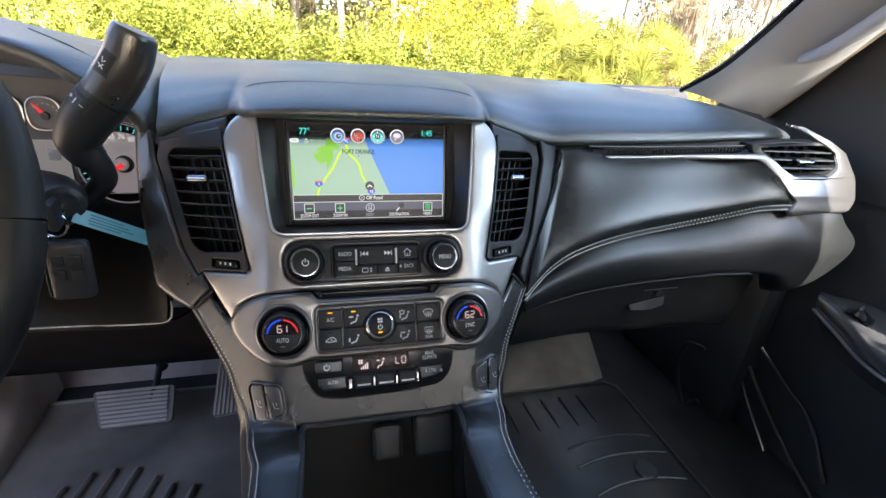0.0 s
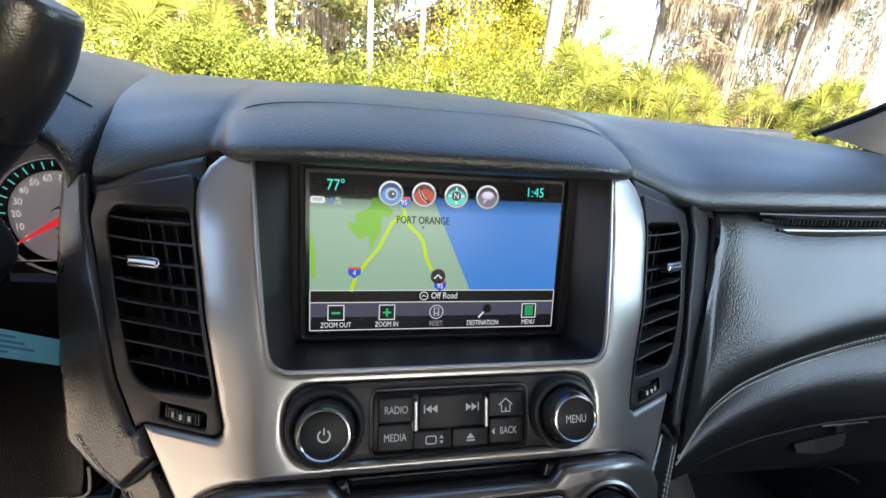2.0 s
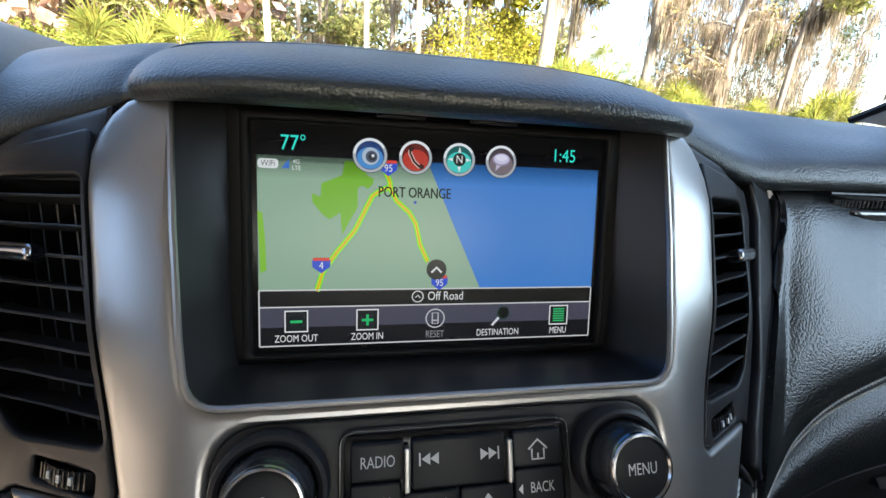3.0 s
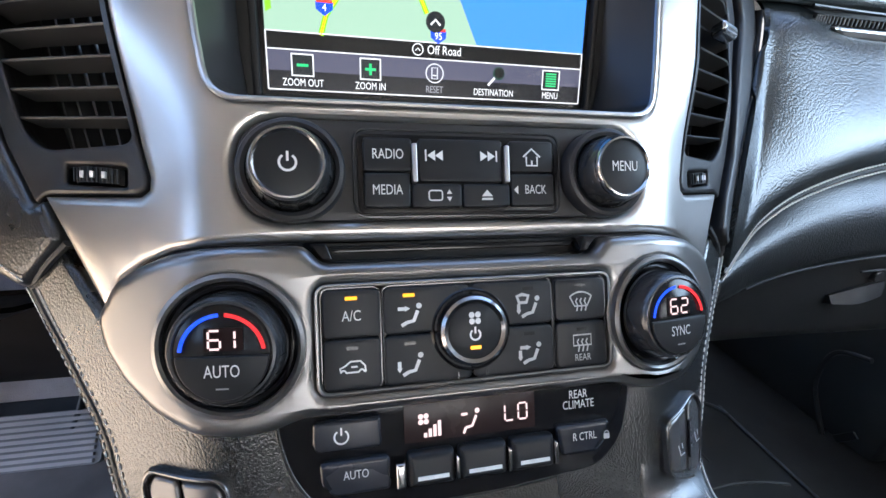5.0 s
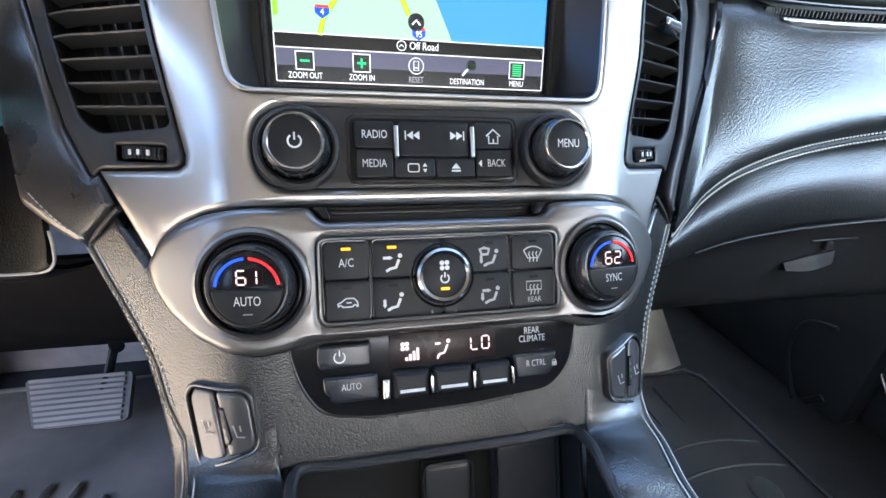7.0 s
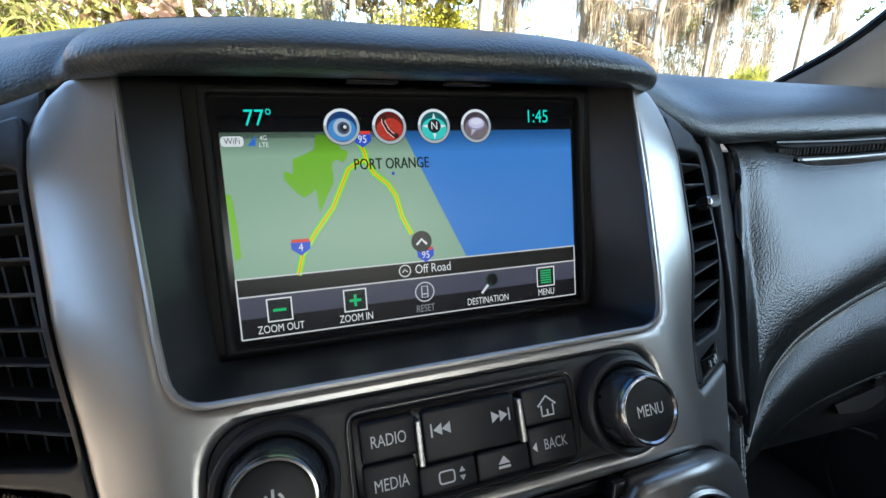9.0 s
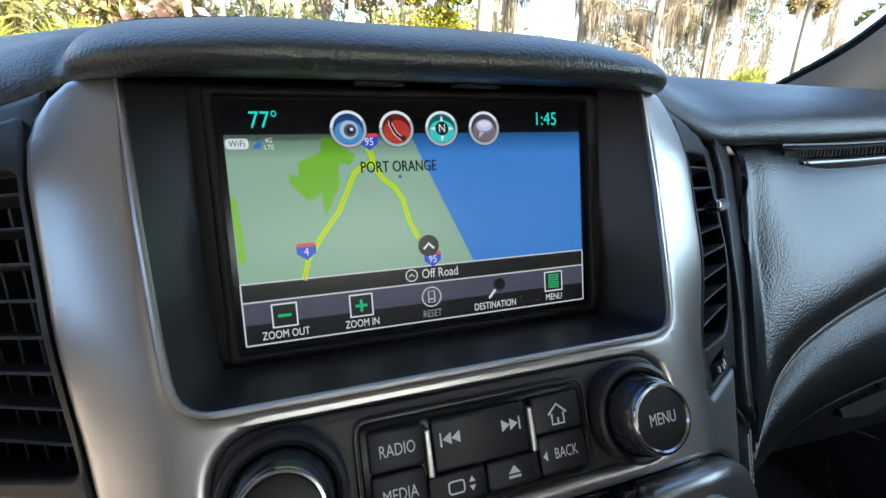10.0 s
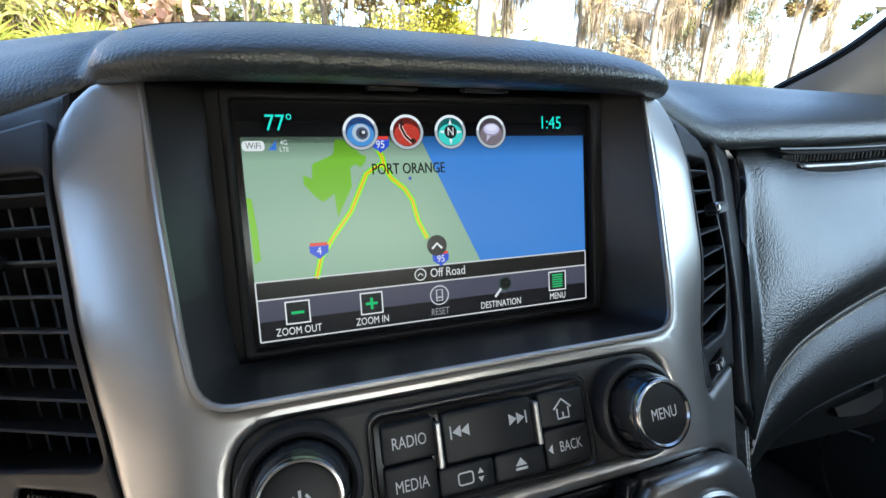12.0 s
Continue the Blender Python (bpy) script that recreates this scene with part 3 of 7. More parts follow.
for box, word in ((box2(-43.5, -22.5, -39.6, -25), "RADIO"), (box2(-43.5, -23.6, -55.3, -40.2), "MEDIA"), (box2(-19.6, 19.4, -44.2, -25), "seek"), (box2(-22.9, -0.4, -55.5, -45), "toggle"), (box2(0.3, 22.5, -55.5, -45), "eject"), (box2(23, 44.6, -39.6, -25), "home"), (box2(23.4, 44.6, -55.3, -40.2), "BACK")):
    k = key(radio, "button", box, -0.003, 0.0035)
    cu, cv = (box[0][0] + box[1][0]) / 2000, (box[0][1] + box[2][1]) / 2000
    top = 0.0038
    if word in ("RADIO", "MEDIA"):
        part("button_word", words(word, 0.0062, cu, cv, top, squeeze=0.72), M_PRINT, k)
    elif word == "BACK":
        part("button_word", words(word, 0.0060, cu + 0.0012, cv, top, squeeze=0.70), M_PRINT, k)
        part("button_mark", sheet([[(cu - 0.0095, cv), (cu - 0.0075, cv + 0.002), (cu - 0.0075, cv - 0.002)]], top), M_PRINT, k)
    elif word == "seek":
        for s in (-1, 1):
            c = s * 0.0122
            part("button_mark", join(*[sheet([[(c + s * (o + 0.0035), -0.0325), (c + s * o, -0.0302), (c + s * o, -0.0348)]], top) for o in (-0.0035, 0.0)], strokes([[(c + s * 0.0042, -0.030), (c + s * 0.0042, -0.035)]], 0.0007, top)), M_PRINT, k)
    elif word == "toggle":
        o = soft(mm(box2(-15.5, -9.5, -52.3, -48)), 0.0012)
        part("button_mark", join(strokes([o + [o[0]]], 0.0006, top), sheet([[(-0.0075, -0.0495), (-0.005, -0.0495), (-0.00625, -0.0475)]], top), sheet([[(-0.0075, -0.0508), (-0.005, -0.0508), (-0.00625, -0.0528)]], top)), M_PRINT, k)
    elif word == "eject":
        part("button_mark", join(sheet([[(cu - 0.0026, cv - 0.0004), (cu + 0.0026, cv - 0.0004), (cu, cv + 0.0026)]], top), sheet([box2(cu - 0.0026, cu + 0.0026, cv - 0.0021, cv - 0.0011)], top)), M_PRINT, k)
    else:
        part("button_mark", join(strokes([[(cu - 0.0042, cv - 0.0002), (cu, cv + 0.0036), (cu + 0.0042, cv - 0.0002)], [(cu - 0.0027, cv), (cu - 0.0027, cv - 0.0042), (cu + 0.0027, cv - 0.0042), (cu + 0.0027, cv)], [(cu, cv - 0.0042), (cu, cv - 0.0018)]], 0.0008, top)), M_PRINT, k)
for u in (-0.0215, 0.0212):
    part("trim_bar", flat([soft(box2(u - 0.0011, u + 0.0011, -0.0445, -0.0275), 0.0006)], 0.0, 0.0052, 0.0006), M_SILVER, radio, "slim silver bar")

# disc slot between radio and climate panel
slot = thing("disc_slot", "narrow black disc slot in the silver trim", "disc slot", S(0, -0.077, -0.02))
part("slot_frame", flat([soft(mm([(-68, -69.5), (68, -69.5), (62, -77.5), (-62, -77.5)]), 0.002)], -0.024, -0.009, 0.0005), M_BLACK, slot)
part("slot_lip", flat([soft(mm([(-60, -71.2), (60, -71.2), (57, -74), (-57, -74)]), 0.001)], -0.016, -0.006, 0.0005), M_GLOSS, slot)
for s in (-1, 1):
    part("slot_stop", flat([soft([(s * 0.060, -0.0700), (s * 0.0665, -0.0700), (s * 0.0615, -0.0768), (s * 0.0575, -0.0768)], 0.0008)], -0.01, 0.003, 0.0008), M_GLOSS, slot)

# ---------------- climate panel ----------------
climate = thing("climate_control_panel", "silver climate panel with two temperature dials and black buttons", "climate controls", S(0, -0.14, -0.01))
up = mm([(96, -70.5), (108, -71.5), (121, -74.5), (133, -80), (144.5, -88), (153, -103)])
low = mm([(150, -115), (141, -127), (128, -137), (112, -143.5), (95, -145.5), (82, -144), (71, -140.5), (40, -140)])
pod = mm([(62, -78.5), (69, -70.6)]) + up + low
pod = pod + [(-x, y) for x, y in reversed(pod)]
well = soft(mm(box2(-64.5, 68.5, -131.5, -87.5)), 0.005)
part("plate", flat([soft(pod, 0.003, 2), well, circle(-0.0967, -0.1088, 0.0252), circle(0.0967, -0.1088, 0.0252)], -0.012, 0.0085, 0.0048, res=3), M_POD, climate, sharp=60)
part("shadow_gap", flat([soft([(x * 1.012, y + (0.001 if y > -0.1 else -0.0022)) for x, y in pod], 0.003, 2)], -0.014, -0.0025, 0.0005), M_GLOSS, climate)
for u, digits, word in ((-0.0967, "61", "AUTO"), (0.0967, "62", "SYNC")):
    v = -0.1088
    L = local(u, v)
    part("dial_rim", lathe(u, v, [(0.0285, 0.006), (0.0280, 0.0094), (0.0264, 0.0103), (0.0252, 0.0094), (0.0248, 0.004)], L, 64, caps=False), M_POD, climate)
    part("dial_well", lathe(u, v, [(0.0253, -0.004), (0.0251, 0.0066), (0.0236, 0.0076), (0.0222, 0.0066), (0.0214, 0.002)], L, 64), M_GLOSS, climate)
    dial = part("dial", lathe(u, v, [(0.0208, 0.002), (0.0209, 0.0085), (0.0202, 0.0160), (0.0196, 0.0186), (0.0184, 0.0202), (0.0174, 0.0203), (0.0168, 0.0196)], L, 180), M_KNOB, climate)
    for k in range(18):
        a = 2 * math.pi * (k + 0.5) / 18
        w = 0.050
        part("grip_rib", skin([[L(u + r * math.cos(a + d), v + r * math.sin(a + d), n) for d in (-w, -w * 0.6, w * 0.6, w)] for r, n in ((0.0209, 0.0090), (0.0207, 0.0120), (0.0203, 0.0158), (0.0197, 0.0182))], 5, 6, 0.0004), M_KNOB, dial)
    part("dial_ring", lathe(u, v, [(0.0213, 0.003), (0.0215, 0.0075), (0.0208, 0.0086)], L, 64, caps=False), M_TABS, dial, "thin metal ring")
    cap = part("dial_cap", lathe(u, v, [(0.0169, 0.017), (0.0169, 0.0196), (0.0163, 0.0200)], L), M_GLOSS, dial)
    lower = [(u + x, v + y) for x, y in [(0.0160, 0.0)] + arc(0, 0, 0.0160, 0, -180, 24)]
    part("dial_key", flat([soft([(x, y - 0.0013) for x, y in lower], 0.0008, 2)], 0.0196, 0.0212, 0.0005, L), M_KEY, dial)
    part("dial_word", words(word, 0.0063, u, v - 0.0068, 0.0215, L, squeeze=0.70), M_PRINT, dial)
    part("dial_lamp", strokes([[(u - 0.0022, v - 0.0128), (u + 0.0022, v - 0.0128)]], 0.0006, 0.0215, L), M_DIM, dial)
    part("digit_window", flat([soft(box2(u - 0.0062, u + 0.0072, v + 0.0005, v + 0.0088), 0.0006)], 0.0199, 0.0203, 0.0, L), M_WINDOW, dial, "dark red-brown digit window")
    part("digits", segments(digits, u + 0.0005, v + 0.0045, 0.0040, 0.0066, 0.0206, 0.0008, L), M_DIGIT, dial)
    part("cold_arc", strokes([arc(u, v - 0.001, 0.0144, 174, 94, 24)], 0.0014, 0.0205, L), M_BLUE, dial, "blue cold scale")
    part("warm_arc", strokes([arc(u, v - 0.001, 0.0144, 86, 8, 24)], 0.0014, 0.0205, L), M_RED, dial, "red warm scale")
part("button_well", flat([well], -0.004, 0.0045, 0.0008), M_GLOSS, climate)
well_line = dense([S(x, y, 0.0078) for x, y in well + well[:1]])
part("well_rim", tube(well_line, 0.0009, len(well_line), 8), M_POD, climate, "thin silver rim")


def person_seat(u, v, arrow):
    """A seated figure with an air arrow, as line work."""
    lines = [[(u - 0.001, v - 0.0035), (u + 0.0018, v - 0.003), (u + 0.0036, v + 0.0012)], [(u - 0.001, v - 0.0035), (u - 0.0034, v - 0.0048)]]
    marks = [sheet([circle(u + 0.0042, v + 0.0032, 0.0012, 12)], 0.0092)]
    if "up" in arrow:
        lines += [[(u - 0.0048, v + 0.0022), (u - 0.0016, v + 0.0022)]]
        marks.append(sheet([[(u - 0.0018, v + 0.0034), (u - 0.0018, v + 0.001), (u + 0.0004, v + 0.0022)]], 0.0092))
    if "down" in arrow:
        lines += [[(u - 0.0048, v + 0.001), (u - 0.0048, v - 0.002)]]
        marks.append(sheet([[(u - 0.006, v - 0.0018), (u - 0.0036, v - 0.0018), (u - 0.0048, v - 0.0036)]], 0.0092))
    if "glass" in arrow:
        lines += [[(u - 0.0055, v + 0.0045), (u - 0.003, v + 0.0052), (u, v + 0.0045), (u - 0.001, v + 0.0016), (u - 0.0045, v + 0.0016), (u - 0.0055, v + 0.0045)]]
    return join(strokes(lines, 0.0015, 0.0092), *marks)


def glass_mark(u, v, rear):
    """A window outline with rising heat lines."""
    o = [(u - 0.0045, v + 0.0032), (u + 0.0045, v + 0.0032), (u + 0.0045, v - 0.0016), (u - 0.0045, v - 0.0016), (u - 0.0045, v + 0.0032)] if rear else [(u - 0.0055, v + 0.0022)] + arc(u, v - 0.004, 0.0083, 130, 50, 8) + [(u + 0.0055, v + 0.0022), (u + 0.0032, v - 0.0022), (u - 0.0032, v - 0.0022), (u - 0.0055, v + 0.0022)]
    heat = [[(u + k * 0.0022, v - 0.0045), (u + k * 0.0022 + 0.0006, v - 0.002), (u + k * 0.0022 - 0.0004, v), (u + k * 0.0022 + 0.0004, v + 0.0014)] for k in (-1, 0, 1)]
    return strokes([o] + heat, 0.0007, 0.0092)


for box, mark in ((box2(-62.2, -39.2, -108.9, -89.3), "ac"), (box2(-62.2, -39.2, -130, -109.5), "recirc"), (box2(-37.6, -0.4, -108.9, -89.3), "face"), (box2(-37.6, -0.4, -130, -109.5), "feet"), (box2(0.4, 38.4, -108.9, -89.3), "glass"), (box2(0.4, 38.4, -130, -109.5), "both"), (box2(40.2, 65.6, -108.9, -89.3), "front"), (box2(40.2, 65.6, -130, -109.5), "rear")):
    k = key(climate, "button", box, 0.002, 0.0088, r=0.003)
    u, v = (box[0][0] + box[1][0]) / 2000, (box[0][1] + box[2][1]) / 2000
    lamp_v = box[2][1] / 1000 - 0.0035
    if mark in ("face", "feet"):
        u -= 0.008
    if mark in ("glass", "both"):
        u += 0.0075
    part("button_lamp", flat([box2(u - 0.0024, u + 0.0024, lamp_v - 0.0007, lamp_v + 0.0007)], 0.0086, 0.0091), M_AMBER if mark in ("ac", "face") else M_GLOSS, k, "lit amber lamp" if mark in ("ac", "face") else "")
    if mark == "ac":
        part("button_word", words("A/C", 0.0062, u, v - 0.001, 0.0092, squeeze=0.76), M_PRINT, k)
    elif mark == "recirc":
        part("button_mark", strokes([[(u - 0.0030, v - 0.0030), (u + 0.0024, v - 0.0030)], [(u - 0.0048, v - 0.0030), (u - 0.0052, v - 0.0012), (u - 0.0034, v - 0.0004), (u - 0.0010, v + 0.0014), (u + 0.0030, v + 0.0014), (u + 0.0048, v - 0.0006), (u + 0.0050, v - 0.0030), (u + 0.0044, v - 0.0030)], [(u - 0.0008, v - 0.0008), (u + 0.0018, v - 0.0008)], arc(u - 0.0039, v - 0.003, 0.0010, 0, 180, 8), arc(u + 0.0034, v - 0.003, 0.0010, 0, 180, 8)], 0.0007, 0.0092), M_PRINT, k)
    elif mark in ("face", "feet", "glass", "both"):
        part("button_mark", person_seat(u, v - 0.0015, {"face": "up", "feet": "down", "glass": "glass down", "both": "up down"}[mark]), M_PRINT if mark in ("face", "feet") else M_MID, k)
    elif mark == "front":
        part("button_mark", glass_mark(u, v - 0.001, False), M_MID, k)
    else:
        part("button_mark", glass_mark(u, v + 0.001, True), M_MID, k)
        part("button_word", words("REAR", 0.0044, u, v - 0.0062, 0.0092, squeeze=0.8), M_MID, k)
for a, b in ((-63.0, -38.9), (-38.0, 39.0), (39.9, 66.3)):
    rim = soft(mm(box2(a, b, -130.7, -88.5)), 0.004)
    rim_line = dense([S(x, y, 0.0072) for x, y in rim + rim[:1]])
    part("group_rim", tube(rim_line, 0.0005, len(rim_line), 6), M_KNOB, climate, "thin gloss line round a key group")
part("key_split", strokes([[(u, v), (u, v - 0.0030)] for u in (-0.0065, 0.0065) for v in (-0.0893, -0.1270)], 0.0005, 0.0090), M_KNOB, climate)
part("fan_knob_base", lathe(0, -0.109, [(0.0182, 0.003), (0.0182, 0.0084), (0.0172, 0.0094), (0.0162, 0.0086), (0.016, 0.005)]), M_GLOSS, climate)
fan = part("fan_knob", lathe(0, -0.109, [(0.0157, 0.005), (0.0155, 0.0085), (0.0148, 0.0118), (0.0140, 0.0134)], wave=0.012, waves=36, seg=144), M_GLOSS, climate)
part("fan_ring", lathe(0, -0.109, [(0.0149, 0.0118), (0.0147, 0.0136), (0.0134, 0.0146), (0.0118, 0.0140), (0.0114, 0.012)], caps=False), M_TABS, fan, "satin metal ring")
part("fan_cap", lathe(0, -0.109, [(0.0116, 0.012), (0.0116, 0.0136), (0.0106, 0.0140)]), M_KEY, fan)
part("fan_mark", join(*[sheet([circle(0.0019 * math.cos(a), -0.1035 + 0.0019 * math.sin(a), 0.0013, 10)], 0.0143) for a in (0.8, 2.37, 3.94, 5.5)], strokes([arc(0, -0.1105, 0.0022, -235, 55), [(0, -0.110), (0, -0.1072)]], 0.0008, 0.0143)), M_PRINT, fan)
part("fan_lamp", flat([box2(-0.0023, 0.0023, -0.1166, -0.1152)], 0.0138, 0.0145), M_AMBER, fan, "lit amber lamp")

# ---------------- rear climate panel ----------------
rear = thing("rear_climate_panel", "gloss black rear climate strip with display and toggle bars", "climate controls", S(0, -0.18, -0.01))
outline = soft(mm([(-82, -138), (83, -138), (81, -152), (77, -168), (64, -180.5), (16, -184), (-41, -184.5), (-66, -180), (-76, -166), (-81, -150)]), 0.008)
part("plate", flat([outline], -0.012, 0.0016, 0.001), M_GLOSS, rear)
part("rim", tube([S(x, y, 0.0005) for x, y in outline[6:] + outline[:1]], 0.0012, 120, 8), M_HIDE, rear)
for pts, word in ((mm([(-67.5, -142.8), (-40, -142.8), (-40, -155.5), (-66, -155.5), (-68, -152)]), "power"), (mm([(-65.5, -159.5), (-36.8, -159.5), (-36.8, -173.5), (-60, -173.5), (-65, -168)]), "AUTO"), (mm([(40, -157.5), (67.5, -157.5), (66, -166), (60, -171.5), (42, -171.5)]), "RCTRL")):
    k = part("button", flat([soft(pts, 0.002)], 0.0, 0.0062, 0.0016), M_SATIN, rear)
    u, v = sum(p[0] for p in pts) / len(pts), sum(p[1] for p in pts) / len(pts) + 0.0005
    if word == "power":
        part("button_mark", strokes([arc(u, v, 0.0028, -235, 55), [(u, v + 0.0006), (u, v + 0.0038)]], 0.0007, 0.0065), M_PRINT, k)
    elif word == "AUTO":
        part("button_word", words("AUTO", 0.0050, u + 0.002, v + 0.001, 0.0065, squeeze=0.74), M_PRINT, k)
    else:
        part("button_word", words("R CTRL", 0.0052, u - 0.0015, v + 0.001, 0.0065, squeeze=0.72), M_MID, k)
        part("lock_mark", join(sheet([box2(u + 0.0085, u + 0.0115, v - 0.0015, v + 0.001)], 0.0065), strokes([arc(u + 0.01, v + 0.001, 0.0011, 0, 180, 8)], 0.0005, 0.0065)), M_DIM, k)
for u0, u1 in ((-29.5, -9), (-7, 15), (17, 38)):
    t = part("toggle_bar", flat([soft(mm(box2(u0, u1, -174.5, -160)), 0.002)], 0.0, 0.0075, 0.003, res=3), M_KEY, rear)
    part("toggle_line", flat([mm(box2(u0 + 4, u1 - 3, -171.2, -169.6))], 0.006, 0.0079), M_PRINT, t)
for u in (-0.0325, -0.008, 0.016, 0.0385):
    w = 0.0022 if u < -0.03 else 0.0007
    part("toggle_end", flat([soft(box2(u - w, u + w, -0.1738, -0.1630), 0.0008)], 0.0, 0.0080, 0.0014, res=3), M_TABS, rear, "bright metal toggle end")
display = part("display", flat([mm(box2(-30, 31, -157.5, -140.5))], 0.001, 0.0021, 0.0002), mat("display_glass", (0.02, 0.012, 0.012), 0.25, spec=0.2), rear)
part("display_digits", segments("LO", 0.0215, -0.1492, 0.0042, 0.0072, 0.0026, 0.0008), M_DIGIT, display)
for i in range(4):
    part("display_bar", sheet([box2(-0.0215 + i * 0.0021, -0.0200 + i * 0.0021, -0.1555, -0.1535 + i * 0.0016)], 0.0026), M_DIGIT, display)
part("display_fan", join(*[sheet([circle(-0.0215 + 0.0017 * math.cos(a), -0.1475 + 0.0017 * math.sin(a), 0.0012, 10)], 0.0026) for a in (0.8, 2.37, 3.94, 5.5)]), M_DIGIT, display)
part("display_figure", join(strokes([[(-0.0025, -0.1535), (0.0005, -0.153), (0.0025, -0.1485)], [(-0.0025, -0.1535), (-0.0035, -0.156)], [(-0.0045, -0.1475), (-0.0015, -0.1475)]], 0.0012, 0.0026), sheet([circle(0.003, -0.1465, 0.0012, 10)], 0.0026)), M_DIGIT, display)
part("panel_words", words("REAR\nCLIMATE", 0.0056, 0.0535, -0.1475, 0.0022, squeeze=0.74, lines=0.85), M_PRINT, rear)

# ---------------- air vents ----------------


def air_vent(s):
    vent = thing("air_vent", "tall black slatted air vent with a chrome tab", "air vent", S(s * 0.16, -0.055, -0.02), "centre vents")
    shell = mm([(157, 104), (155, 98), (153, 79), (146, 38), (139.5, -6), (135, -30), (131.5, -43), (132, -47.5), (136, -50), (183, -52.5), (188, -58), (204, -30), (233, 70), (229, 90)])
    side = lambda pts: [(s * x, y) for x, y in pts]
    hole = mm([(155.5, 82), (212, 81), (220, 71), (204, 18), (193.5, -25), (183, -32.5), (137.5, -28.5), (146, 29)])
    part("housing", flat([soft(side(shell), 0.004), soft(side(hole), 0.006), soft(side(mm(box2(141, 172, -47.5, -38.5))), 0.002)], -0.012, -0.001, 0.0018), M_PLASTIC, vent, sharp=50)
    part("back_box", flat([soft(side(shell), 0.004)], -0.05, -0.038), M_BLACK, vent)
    part("back_wall", flat([soft(side([(x * 1.02, y) for x, y in hole]), 0.004), soft(side(hole), 0.006)], -0.04, -0.006), M_BLACK, vent)
    inner_u = lambda v: np.interp(v, (-0.028, 0.029, 0.081), (0.1375, 0.146, 0.1555))
    outer_u = lambda v: np.interp(v, (-0.0325, -0.025, 0.018, 0.071, 0.081), (0.183, 0.1935, 0.204, 0.220, 0.212))
    for i in range(8):
        v = 0.0725 - i * 0.0129
        a, b = inner_u(v), outer_u(v)
        rows = []
        bm = bmesh.new()
        for u in np.linspace(a, b, 9):
            rows.append([bm.verts.new(S(s * u, v + dv, n)) for n, dv in ((-0.003, -0.0002), (-0.0022, 0.0004), (-0.003, 0.0011), (-0.02, 0.0022), (-0.02, 0.0006))])
        for p, q in zip(rows, rows[1:]):
            for k in range(5):
                bm.faces.new((p[k], p[(k + 1) % 5], q[(k + 1) % 5], q[k]))
        bm.faces.new(rows[0])
        bm.faces.new(rows[-1][::-1])
        slat = part("slat", bm, M_SLAT, vent)
        if i == 2:
            c = (a + b) / 2 + 0.0005
            tab = flat([soft([(s * c - 0.0118, v - 0.0035), (s * c + 0.0118, v - 0.0035), (s * c + 0.0118, v + 0.004), (s * c - 0.0118, v + 0.004)], 0.003)], -0.004, 0.008, 0.0034, res=5)
            part("tab", tab, M_TABS, slat, "chrome slider tab")
    for i in range(5):
        f = (i + 0.8) / 5.6
        top_v, bot_v = 0.078, -0.030
        bm = bmesh.new()
        ring = []
        for v in (top_v, bot_v):
            u = inner_u(v) + f * (outer_u(v) - inner_u(v))
            ring.append([bm.verts.new(S(s * u + du, v, n)) for du, n in ((-0.0006, -0.021), (0.0006, -0.021), (0.0006, -0.037), (-0.0006, -0.037))])
        for k in range(4):
            bm.faces.new((ring[0][k], ring[0][(k + 1) % 4], ring[1][(k + 1) % 4], ring[1][k]))
        part("vane", bm, M_SLAT, vent)
    w = s * 0.1565
    bm = bmesh.new()
    rows = []
    for a in np.linspace(-70, 70, 15):
        x = w + 0.0125 * math.sin(radians(a)) / math.sin(radians(70))
        rows.append([bm.verts.new(S(x, -0.043 + dv, -0.0085 + 0.0095 * math.cos(radians(a)))) for dv in (-0.0034, 0.0034)])
    for p, q in zip(rows, rows[1:]):
        bm.faces.new((p[0], p[1], q[1], q[0]))
    bmesh.ops.solidify(bm, geom=bm.faces[:], thickness=0.001)
    wheel = part("thumb_wheel", bm, M_DARK, vent, "ribbed black thumb wheel")
    for k in range(-5, 6):
        part("rib", flat([box2(w + k * 0.0022 - 0.00035, w + k * 0.0022 + 0.00035, -0.046, -0.040)], -0.002, 0.0008 - abs(k) * 0.0006 + 0.0012), M_GREYP, wheel)
    for k in (-1, 0, 1):
        part("wheel_mark", flat([box2(w + k * 0.0055 - 0.0009, w + k * 0.0055 + 0.0009, -0.0444, -0.0416)], 0.0, 0.0022 - abs(k) * 0.0008), M_PRINT, wheel)
    return vent


air_vent(-1)
air_vent(1)

# ---------------- centre console ----------------
console = thing("centre_console", "black leather centre console with stitched edges and storage bin", "console", (0, 0.05, 0.762))
edge = mm([(178, -76), (200, -97), (192, -110), (179, -130), (164, -155), (156.5, -178), (152.5, -195), (150, -211)])
front = mm([(60, -96), (146, -96), (153, -104)]) + edge
front = front + [(-x, y) for x, y in reversed(front)]
part("leather_body", flat([soft(front, 0.002, 3)], -0.13, -0.0035, 0.006, res=3), M_HIDE, console, sharp=60)


def R(u, v, n):
    """Millimetres across, along and out of the centre face, without its fall to the sides."""
    return FACE @ (Vector((u, -42 + 0.2443 * v - 0.9697 * n, 0.9697 * v + 0.2443 * n)) / 1000)


